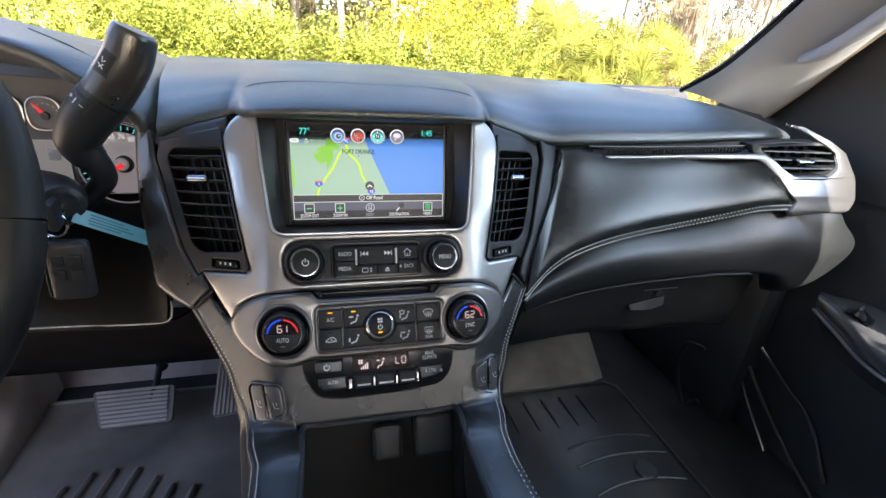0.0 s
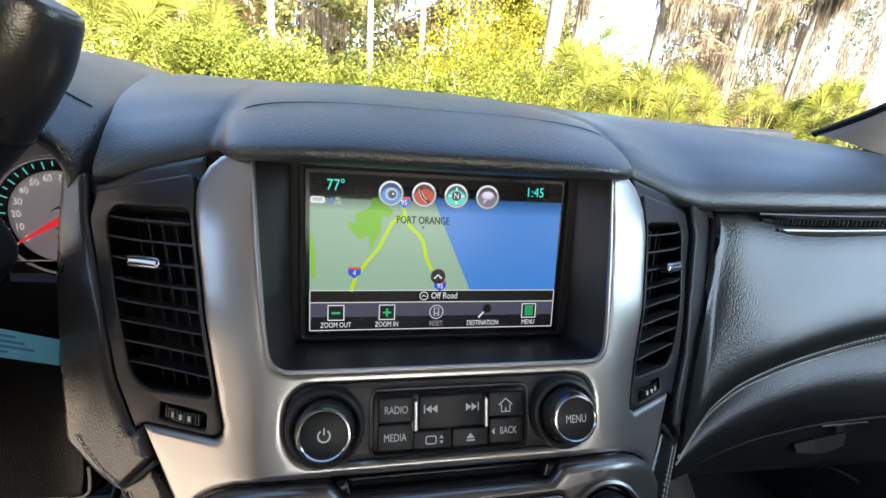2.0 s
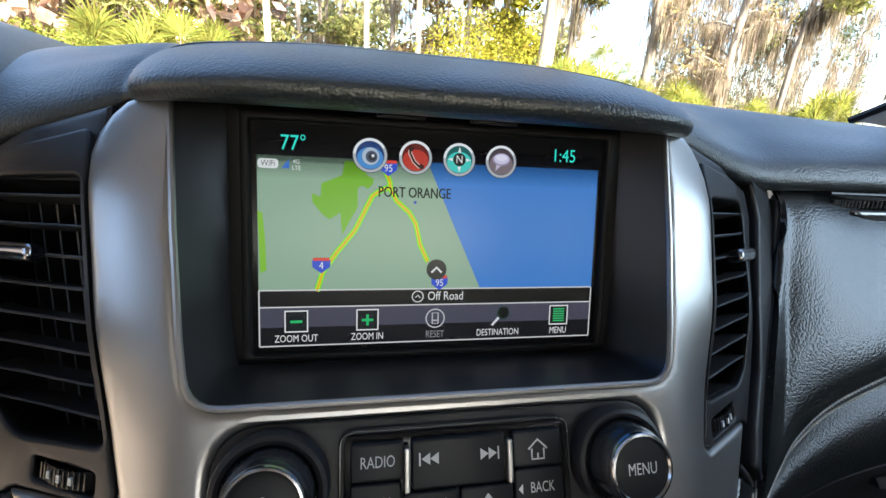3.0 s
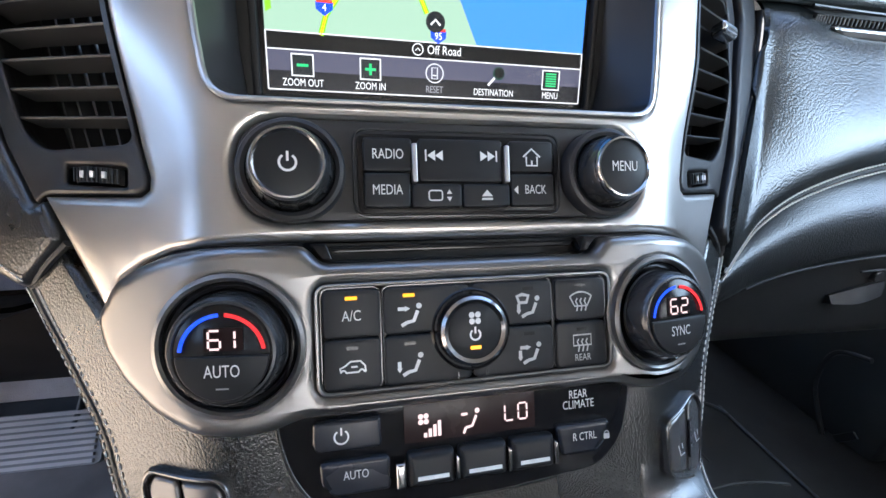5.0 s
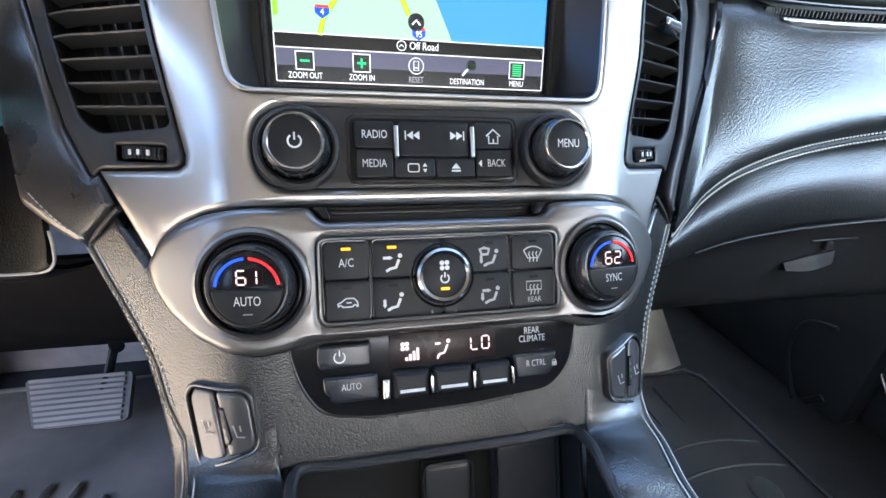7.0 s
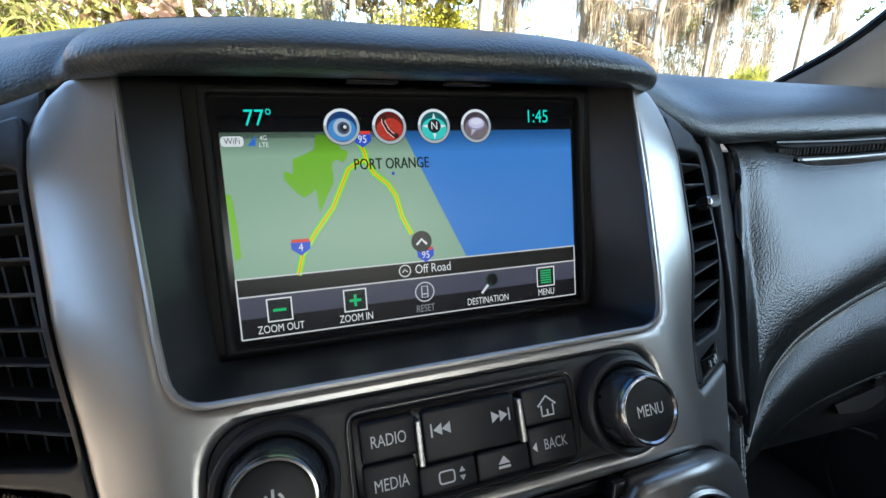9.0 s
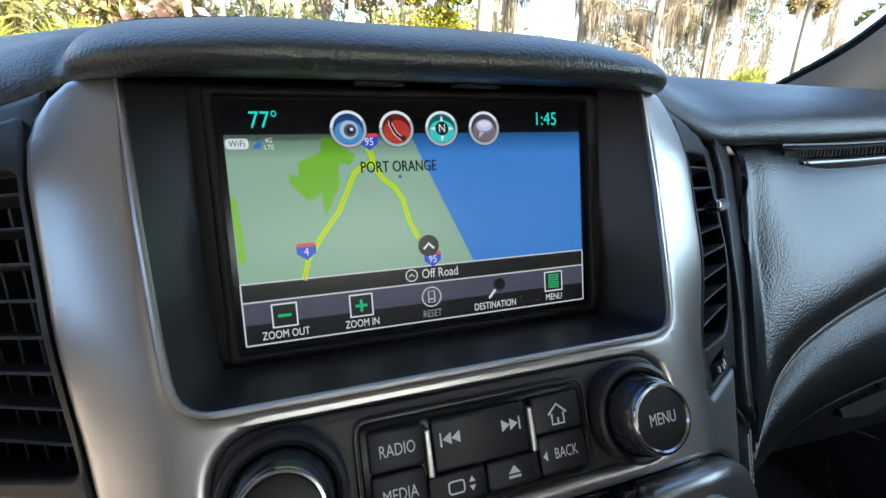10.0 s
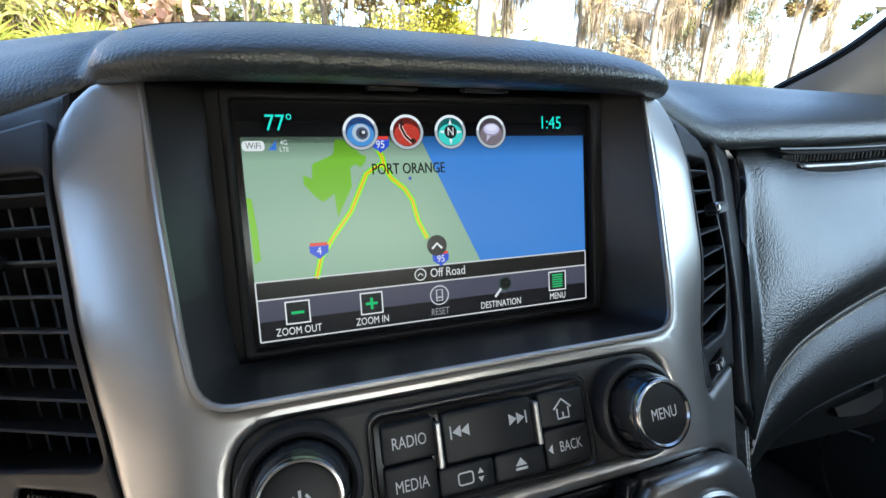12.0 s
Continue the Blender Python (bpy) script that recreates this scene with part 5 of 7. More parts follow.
# glove box
glove = thing("glove_box", "black glove box with a recessed pull handle", "glove box", (0.47, 0.08, 0.98))
part("lid", skin([[(0.235, 0.03, 1.178), (0.235, 0.055, 1.09), (0.25, 0.10, 1.02)], [(0.34, 0.025, 1.178), (0.34, 0.05, 1.08), (0.345, 0.10, 1.03)], [(0.50, 0.025, 1.176), (0.50, 0.05, 1.07), (0.50, 0.10, 1.04)], [(0.652, 0.03, 1.165), (0.652, 0.055, 1.06), (0.652, 0.10, 1.04)]], 40, 16, -0.01), mat("glove_box_black", (0.014, 0.015, 0.016), 0.45, grain=0.4, scale=1000, kind="hide", depth=0.0003, spec=0.3), glove, sharp=80)
part("handle", skin([[(0.416, 0.030, 1.130), (0.418, 0.026, 1.122)], [(0.443, 0.026, 1.139), (0.444, 0.020, 1.124)], [(0.476, 0.026, 1.144), (0.474, 0.022, 1.130)]], 16, 6, 0.012), M_GREYP, glove, "grey plastic pull")
part("lock", lathe(0.463, 1.150, [(0.006, 0.0), (0.006, 0.01), (0.005, 0.011)], lambda u, v, n: Vector((u, 0.036 - n, v)), 20), M_GREYP, glove)
part("lid_line", tube([(0.433, 0.024, 1.158), (0.463, 0.0225, 1.160), (0.493, 0.0225, 1.160)], 0.0012, 20, 6), M_GREYP, glove)

# ---------------- driver side ----------------
hood = thing("instrument_binnacle", "black padded hood over the instrument cluster", "dashboard", (-0.42, 0.2, 1.28))
H = [
    [(-0.262, 0.16, 1.300), (-0.254, 0.085, 1.300), (-0.2475, 0.075, 1.310), (-0.243, 0.14, 1.32), (-0.262, 0.34, 1.34)],
    [(-0.262, 0.16, 1.375), (-0.254, 0.09, 1.360), (-0.2465, 0.076, 1.368), (-0.238, 0.14, 1.387), (-0.272, 0.34, 1.41)],
    [(-0.270, 0.16, 1.405), (-0.261, 0.09, 1.396), (-0.248, 0.072, 1.403), (-0.246, 0.145, 1.417), (-0.292, 0.33, 1.438)],
    [(-0.302, 0.16, 1.425), (-0.297, 0.075, 1.431), (-0.290, 0.054, 1.441), (-0.300, 0.12, 1.456), (-0.345, 0.34, 1.461)],
    [(-0.345, 0.16, 1.440), (-0.342, 0.07, 1.455), (-0.338, 0.050, 1.466), (-0.362, 0.10, 1.472), (-0.45, 0.34, 1.484)],
    [(-0.45, 0.16, 1.450), (-0.45, 0.07, 1.475), (-0.45, 0.050, 1.487), (-0.47, 0.10, 1.492), (-0.55, 0.34, 1.500)],
    [(-0.62, 0.16, 1.445), (-0.62, 0.07, 1.470), (-0.62, 0.050, 1.480), (-0.63, 0.10, 1.485), (-0.68, 0.34, 1.490)],
]
H = [r + [(r[4][0] - 0.05, 0.56, min(r[4][2] + 0.004, 1.430 + 0.010 * k))] for k, r in enumerate(H)]
part("hood_pad", skin(H, 60, 34, -0.004), M_TOP, hood, sharp=80)
part("hood_seam", tube([(p[3][0], p[3][1] - 0.002, p[3][2] + 0.0005) for p in H[2:]], 0.0016, 60, 6), M_DARK, hood)
part("hood_crease", tube([(-0.4022, 0.2158, 1.4832), (-0.3515, 0.1551, 1.4741), (-0.3138, 0.1127, 1.4660), (-0.2756, 0.1010, 1.4462), (-0.2604, 0.1067, 1.4349), (-0.2504, 0.1144, 1.4266)], 0.0009, 60, 6), M_BLACK, hood, "sewn crease")
part("skirt", block(pose(-0.485, 0.27, 1.345), (0.43, 0.16, 0.11), 0.01), M_DARK, hood)

cluster = thing("instrument_cluster", "grey instrument cluster with red needles and speedometer", "instrument cluster", (-0.43, 0.17, 1.28))
IC = lambda u, v, n: Vector((u, 0.160 + (v - 1.326) * 0.12 - n, v))
M_DIALF = mat("dial_grey_glow", (0.30, 0.28, 0.27), 0.6, grain=0.2, scale=1500)
# dial faces glow in place of the daylight that the hood shuts out
lit = M_DIALF.node_tree.nodes["Principled BSDF"]
lit.inputs["Emission Color"].default_value, lit.inputs["Emission Strength"].default_value = (*lin(88, 80, 79), 1), GLOW
part("face", flat([[(-0.66, 1.275), (-0.252, 1.275), (-0.252, 1.372), (-0.275, 1.392), (-0.31, 1.410), (-0.36, 1.428), (-0.66, 1.440)]], -0.006, -0.002, 0.0, IC), mat("cluster_face", (0.055, 0.050, 0.048), 0.6, grain=0.2, scale=1500), cluster)
spd = part("speedometer", lathe(-0.311, 1.327, [(0.0535, -0.003), (0.0535, 0.0015), (0.0520, 0.002), (0.0510, 0.0), (0.0505, -0.001)], IC, 64), M_DIALF, cluster)
M_FIGURE = glow("backlit_figures", (205, 200, 195))
M_TICK = glow("cyan_ticks", (90, 200, 195), 0.8)
for i in range(0, 25):
    a = radians(214 - i * 9.3)
    r0 = 0.0445 if i % 2 else 0.0422
    part("scale_tick", strokes([[(-0.311 + r0 * math.cos(a), 1.327 + r0 * math.sin(a)), (-0.311 + 0.0485 * math.cos(a), 1.327 + 0.0485 * math.sin(a))]], 0.0012, 0.0006, IC), M_TICK, spd)
for i in range(12):
    a = radians(214 - i * 18.6)
    part("scale_number", words(str(i * 10), 0.0082, -0.311 + 0.0345 * math.cos(a), 1.327 + 0.0345 * math.sin(a), 0.0008, IC, 0.9), M_FIGURE, spd)
part("dial_rim", tube([IC(u_, v_, 0.0022) for u_, v_ in circle(-0.311, 1.327, 0.0525, 48) + [(-0.311 + 0.0525, 1.327)]], 0.0009, 120, 6), M_CHROME, spd, "thin gloss rim")
part("unit_word", words("MPH", 0.0055, -0.311, 1.344, 0.0008, IC, 0.9), M_DIM, spd)
part("tick_band", sheet([circle(-0.311, 1.327, 0.0502, 64), circle(-0.311, 1.327, 0.0405, 64)], 0.0004, IC), M_GLOSS, spd, "black tick band")
part("needle", join(flat([[(-0.3095, 1.3295), (-0.3075, 1.3245), (-0.3415, 1.3055), (-0.3425, 1.3065)]], 0.007, 0.0095, 0.0, IC)), glow("red_needle", (225, 40, 40)), spd, "red needle")
# off-centre black disc drawn as the hub's cast shadow
part("hub_shadow", lathe(-0.309, 1.3265, [(0.0112, 0.0), (0.0108, 0.003)], IC, 32), M_BLACK, spd)
part("needle_hub", lathe(-0.311, 1.327, [(0.0085, 0.0), (0.0080, 0.006), (0.0070, 0.007)], IC, 32), M_DIALF, spd)
M_GAUGE = mat("gauge_dark_grey", (0.075, 0.068, 0.065), 0.5, grain=0.2, scale=1500)
for cx in (-0.385, -0.425):
    o = soft(box2(cx - 0.019, cx + 0.017, 1.368, 1.407), 0.0165)
    g = part("small_gauge", flat([o], -0.002, 0.001, 0.0005, IC), M_GAUGE, cluster)
    part("gauge_rim", tube([IC(u, v, 0.0015) for u, v in o + o[:1]], 0.0013, 60, 8), M_SILVER, g, "silver rim")
    part("needle", flat([[(cx - 0.003, 1.385), (cx + 0.002, 1.387), (cx - 0.012, 1.401)]], 0.002, 0.003, 0.0, IC), glow("red_needle", (225, 40, 40)), g)
    part("needle_hub", lathe(cx, 1.385, [(0.005, 0.0), (0.0045, 0.004)], IC, 20), M_PLASTIC, g)
    part("gauge_scale", strokes([arc(cx, 1.385, 0.0145, 20 + k * 22, 32 + k * 22, 4) for k in range(6)], 0.0012, 0.0014, IC), M_DIM, g)
info = part("info_display", flat([box2(-0.47, -0.370, 1.297, 1.356)], -0.002, 0.0005, 0.0, IC), glow("info_grey", (165, 158, 155), 0.42), cluster)
part("info_bar", sheet([box2(-0.47, -0.372, 1.297, 1.3135)], 0.0009, IC), M_DIALF, info)
part("gear_letters", words("PRNDL", 0.0085, -0.388, 1.3055, 0.0012, IC, 0.9), M_DIM, info)
part("info_square", sheet([box2(-0.391, -0.378, 1.331, 1.345)], 0.0009, IC), M_DIM, info)
part("lower_line", tube([IC(-0.60, 1.287, 0.002), IC(-0.40, 1.287, 0.002), IC(-0.30, 1.2885, 0.002), IC(-0.249, 1.2905, 0.002)], 0.0014, 30, 6), M_CHROME, cluster, "thin bright line")

M_KNEE = mat("dull_black_trim", (0.004, 0.0036, 0.0034), 0.5, grain=0.5, scale=800, kind="hide", vary=0.2, spec=0.12)
knee = thing("lower_dash_panel", "black lower dash panel under the steering column", "dashboard", (-0.47, 0.15, 0.95))
part("panel", skin([[(-0.215, 0.06, 1.30), (-0.222, 0.005, 1.25), (-0.2285, -0.0065, 1.20), (-0.2295, -0.004, 1.184), (-0.225, 0.05, 1.165)], [(-0.235, 0.08, 1.29), (-0.242, 0.03, 1.24), (-0.246, 0.001, 1.19), (-0.248, 0.003, 1.174), (-0.25, 0.06, 1.158)], [(-0.30, 0.10, 1.29), (-0.30, 0.05, 1.24), (-0.30, 0.008, 1.185), (-0.30, 0.011, 1.170), (-0.30, 0.08, 1.150)], [(-0.50, 0.10, 1.29), (-0.50, 0.06, 1.22), (-0.50, 0.036, 1.175), (-0.50, 0.039, 1.160), (-0.50, 0.10, 1.14)], [(-0.80, 0.10, 1.29), (-0.80, 0.06, 1.22), (-0.80, 0.045, 1.165), (-0.80, 0.05, 1.145), (-0.80, 0.12, 1.12)]], 50, 20, -0.003), M_KNEE, knee, sharp=80)
part("edge_stitching", tube([(-0.2230, -0.014, 1.212), (-0.2240, -0.014, 1.200), (-0.2285, -0.012, 1.188), (-0.243, -0.007, 1.1805), (-0.288, -0.001, 1.178), (-0.333, 0.006, 1.1765), (-0.50, 0.028, 1.167)], 0.0010, 60, 6), M_THREAD, knee, "pale edge stitching")
part("under_panel", skin([[(-0.19, 0.05, 1.165), (-0.19, 0.16, 1.04), (-0.19, 0.27, 0.935), (-0.19, 0.36, 0.86)], [(-0.5, 0.11, 1.13), (-0.5, 0.20, 1.0), (-0.5, 0.28, 0.925), (-0.5, 0.37, 0.855)], [(-0.80, 0.12, 1.12), (-0.80, 0.22, 0.98), (-0.8, 0.29, 0.92), (-0.8, 0.38, 0.85)]], 30, 14, -0.003), mat("lower_trim", (0.007, 0.006, 0.006), 0.8, grain=0.3, scale=900, spec=0.1), knee, sharp=80)

column = thing("steering_column", "black steering column shroud with ignition lock", "steering column", (-0.41, 0.05, 1.26))
part("shroud", tube([(-0.42, 0.16, 1.262), (-0.42, 0.05, 1.270), (-0.42, -0.06, 1.285), (-0.42, -0.11, 1.300)], [0.062, 0.062, 0.060, 0.052], 24, 24, 0.85), M_PLASTIC, column, sharp=70)
part("ignition_boss", tube([(-0.385, 0.065, 1.300), (-0.345, 0.035, 1.320), (-0.315, 0.010, 1.326), (-0.300, -0.010, 1.327), (-0.295, -0.018, 1.327)], [0.032, 0.027, 0.024, 0.020, 0.017], 24, 20), M_PLASTIC, column, sharp=70)
part("lock_face", tube([(-0.297, -0.014, 1.327), (-0.291, -0.024, 1.3275)], [0.012, 0.011], 4, 20), M_GREYP, column)

shifter = thing("gear_shifter", "black column gear lever with thumb buttons", "gear lever", (-0.30, 0.05, 1.315))
part("grip", tube([(-0.2520, 0.0160, 1.4250), (-0.2385, 0.0150, 1.4420), (-0.2265, 0.0140, 1.4590), (-0.2195, 0.0135, 1.4740)], [0.0217, 0.0215, 0.0208, 0.0198], 40, 36), M_WRAP, shifter, "smooth black grip", sharp=60)
part("cap", tube([(-0.2200, 0.0135, 1.4730), (-0.2165, 0.0133, 1.4805), (-0.2150, 0.0132, 1.4835), (-0.2147, 0.0132, 1.4841)], [0.0202, 0.0192, 0.0182, 0.0168], 14, 36), M_WRAP, shifter, sharp=50)
part("cap_face", tube([(-0.2150, 0.0132, 1.4836), (-0.2145, 0.0132, 1.4847)], [0.0160, 0.0156], 3, 36), mat("worn_grey_cap", (0.16, 0.15, 0.14), 0.5, vary=0.15, vary_scale=60), shifter, "worn grey end cap")
part("collar_line", tube([(-0.2530, 0.0160, 1.4237), (-0.2517, 0.0160, 1.4253)], 0.0221, 3, 36), M_DARK, shifter)
part("boot", tube([(-0.2525, 0.0160, 1.4245), (-0.2680, 0.0170, 1.4090), (-0.2800, 0.0180, 1.3940), (-0.2880, 0.0210, 1.3790), (-0.2826, 0.0260, 1.3619)], [0.0219, 0.0224, 0.0208, 0.0186, 0.0152], 40, 36), M_PLASTIC, shifter, sharp=60)
part("arm", tube([(-0.2845, 0.0245, 1.3660), (-0.2785, 0.030, 1.3510), (-0.2790, 0.0345, 1.3400), (-0.2870, 0.040, 1.3300), (-0.3033, 0.048, 1.3156), (-0.3238, 0.058, 1.2978), (-0.345, 0.07, 1.285)], [0.0156, 0.0126, 0.0116, 0.0112, 0.0106, 0.0102, 0.011], 50, 20), M_PLASTIC, shifter, sharp=70)


def thumb_button(c, along, radius, wide, tall, turn):
    """A curved button let into the grip; returns the button and its surface."""
    t = Vector(along).normalized()
    d = Vector((0.25, -1.0, 0.1))
    d = (d - t * d.dot(t)).normalized()
    d = Matrix.Rotation(radians(turn), 3, t) @ d
    e = t.cross(d)
    if e.x < 0:
        e = -e
    G = lambda u, v, n: Vector(c) + t * v + (d * math.cos(u / radius) + e * math.sin(u / radius)) * (radius + n)
    grid = lambda w, h, n: [[G(w * i / 4 - w / 2, h * j / 3 - h / 2, n) for i in range(5)] for j in range(4)]
    part("button_groove", skin(grid(wide + 0.0030, tall + 0.0030, 0.0004), 8, 12, 0.0006), M_DARK, shifter)
    return part("thumb_button", skin(grid(wide, tall, 0.0010), 8, 12, 0.0008), M_GREYP, shifter, "inset thumb button"), G


b, G = thumb_button((-0.2325, 0.0145, 1.4510), (0.0125, 0, 0.0175), 0.0212, 0.011, 0.019, -31)
part("button_mark", strokes([[(-0.002, 0.005), (0.0, 0.0005), (0.002, 0.003)], [(-0.003, -0.002), (0.003, -0.005)], [(-0.001, -0.005), (0.002, -0.001)]], 0.0011, 0.0022, G), M_PRINT, b)
b, G = thumb_button((-0.2620, 0.0165, 1.4150), (0.015, 0, 0.0155), 0.0224, 0.021, 0.0125, -31)
part("button_mark", strokes([[(-0.0082, 0.001), (-0.0042, 0.001)], [(-0.0062, -0.001), (-0.0062, 0.003)], [(-0.0004, -0.003), (-0.0004, 0.003)], [(0.0042, 0.0), (0.0080, 0.0)]], 0.0011, 0.0022, G), M_PRINT, b)

wheel = thing("steering_wheel", "black leather steering wheel rim", "steering wheel", (-0.42, -0.13, 1.34))
CW, TW = Vector((-0.428, -0.175, 1.365)), Matrix.Rotation(radians(-24), 3, "X")
ring = [CW + TW @ Vector((0.187 * math.cos(a), 0, 0.187 * math.sin(a))) for a in np.linspace(0, 2 * math.pi, 49)]
part("rim", tube(ring, 0.0165, 120, 16), mat("black_wheel_leather", (0.009, 0.009, 0.009), 0.5, grain=0.4, scale=1500, kind="hide", depth=0.0002, spec=0.3), wheel, sharp=80)
for a in (0, 180, 270):
    d = Vector((math.cos(radians(a)), 0, math.sin(radians(a))))
    part("spoke", tube([CW + TW @ (d * 0.182), CW + TW @ (d * 0.12 + Vector((0, 0.012, 0))), CW + TW @ (d * 0.05 + Vector((0, 0.02, 0)))], [0.014, 0.018, 0.026], 16, 12, 0.6), M_PLASTIC, wheel)
part("airbag_cover", block(Matrix.Translation(CW) @ TW.to_4x4() @ pose(0, 0.02, 0), (0.15, 0.05, 0.13), 0.022, 4), M_PLASTIC, wheel)

keys = thing("key_ring", "car key with fob and blue tag hanging from ignition", "keys", (-0.293, -0.02, 1.325))
part("key_blade", block(Matrix.Translation((-0.2905, -0.030, 1.327)), (0.003, 0.022, 0.009), 0.001), M_CHROME, keys)
part("key_head", block(Matrix.Translation((-0.2905, -0.045, 1.326)) @ pose(0, 0, 0, 0, 0, 15), (0.008, 0.028, 0.026), 0.003), M_PLASTIC, keys)
R0 = Vector((-0.296, -0.040, 1.314))
part("split_ring", tube([R0 + Vector((0.011 * math.cos(a), 0.002 * math.sin(a), 0.011 * math.sin(a))) for a in np.linspace(0, 2 * math.pi, 25)], 0.0012, 60, 8), M_CHROME, keys, "steel split ring")
part("fob", block(Matrix.Translation((-0.293, -0.040, 1.268)) @ pose(0, 0, 0, 0, 4, 10), (0.036, 0.014, 0.062), 0.006, 3), M_PLASTIC, keys, "black key fob")
for dx, dz in ((-0.007, 0.012), (0.007, 0.012), (-0.007, -0.003), (0.007, -0.003)):
    part("fob_button", block(Matrix.Translation((-0.293, -0.040, 1.268)) @ pose(0, 0, 0, 0, 4, 10) @ Matrix.Translation((dx, -0.0072, dz)), (0.010, 0.002, 0.011), 0.0008), M_GREYP, keys)
part("fob_edge", block(Matrix.Translation((-0.3105, -0.043, 1.267)) @ pose(0, 0, 0, 0, 4, 10), (0.002, 0.012, 0.048), 0.0008), M_DARK, keys, "dark fob edge")
tag = Matrix.Translation((-0.268, 0.004, 1.2945)) @ pose(0, 0, 0, -18, 36, 42)
part("tag", block(tag, (0.074, 0.0008, 0.016), 0.0003, 1), mat("blue_tag", (0.08, 0.28, 0.36), 0.35, vary=0.15, vary_scale=40), keys, "blue plastic tag with printed lines")
TG = lambda u, v, n: tag @ Vector((u, -0.0006 - n, v))
part("tag_print", strokes([[(-0.024 + 0.001 * (r % 2), 0.0045 - r * 0.0030), (0.008 + 0.006 * (r % 3), 0.0045 - r * 0.0030)] for r in range(4)], 0.0015, 0.0001, TG), mat("tag_ink", (0.02, 0.12, 0.16), 0.5), keys)

# pedals


def pedal(name, label, tl, tr, br, bl, ribs, along):
    corners = [Vector(c) for c in (tl, tr, br, bl)]
    ob = thing(name, label, "pedal", (corners[2] + corners[3]) / 2)
    nrm = (corners[1] - corners[0]).cross(corners[3] - corners[0]).normalized()
    if nrm.y > 0:
        nrm = -nrm
    q = lambda u, v, n: corners[3] * (1 - u) * (1 - v) + corners[2] * u * (1 - v) + corners[1] * u * v + corners[0] * (1 - u) * v + nrm * n
    part("pad", flat([soft(box2(0, 1, 0, 1), 0.09, 4)], -0.008, 0.0, 0.0, q), mat("worn_pedal_rubber", (0.13, 0.115, 0.11), 0.55, vary=0.2), ob)
    for i in range(ribs):
        a, b = (i + 0.25) / ribs, (i + 0.80) / ribs
        part("rib", flat([box2(0.05, 0.94, a, b) if not along else box2(a, b, 0.03, 0.97)], -0.001, 0.0042, 0.0, q), M_RUBBER, ob)
    return ob, q


brake, q = pedal("brake_pedal", "wide ribbed grey rubber brake pedal", (-0.512, 0.306, 0.848), (-0.363, 0.288, 0.862), (-0.358, 0.230, 0.823), (-0.489, 0.252, 0.803), 9, False)
part("arm", tube([q(0.7, 0.6, -0.008), (-0.392, 0.33, 0.90), (-0.385, 0.42, 1.0), (-0.38, 0.46, 1.12)], 0.007, 20, 10, 0.6), M_DARK, brake)
part("arm_bolt", tube([(-0.390, 0.315, 0.893), (-0.382, 0.305, 0.893)], 0.009, 3, 12), M_GREYP, brake)
gas, q = pedal("accelerator_pedal", "narrow ribbed black accelerator pedal", (-0.272, 0.300, 0.935), (-0.212, 0.300, 0.935), (-0.214, 0.205, 0.846), (-0.278, 0.200, 0.846), 9, True)
part("arm", tube([q(0.5, 0.8, -0.008), (-0.24, 0.40, 1.0), (-0.24, 0.46, 1.1)], 0.009, 16, 10, 0.6), M_DARK, gas)

# ---------------- cabin shell ----------------
M_TINT = mat("tinted_glass", (0.46, 0.47, 0.47), 0.02, vary=0.02)
M_TINT.node_tree.nodes["Principled BSDF"].inputs["Transmission Weight"].default_value = 1.0
M_TINT.node_tree.nodes["Principled BSDF"].inputs["IOR"].default_value = 1.1


def slab(name, lo, hi, material, label="", bevel=0.01, category=""):
    lo, hi = Vector(lo), Vector(hi)
    return tagged(part(name, block(Matrix.Translation((lo + hi) / 2), hi - lo, bevel), material), label, category, kind="structure")


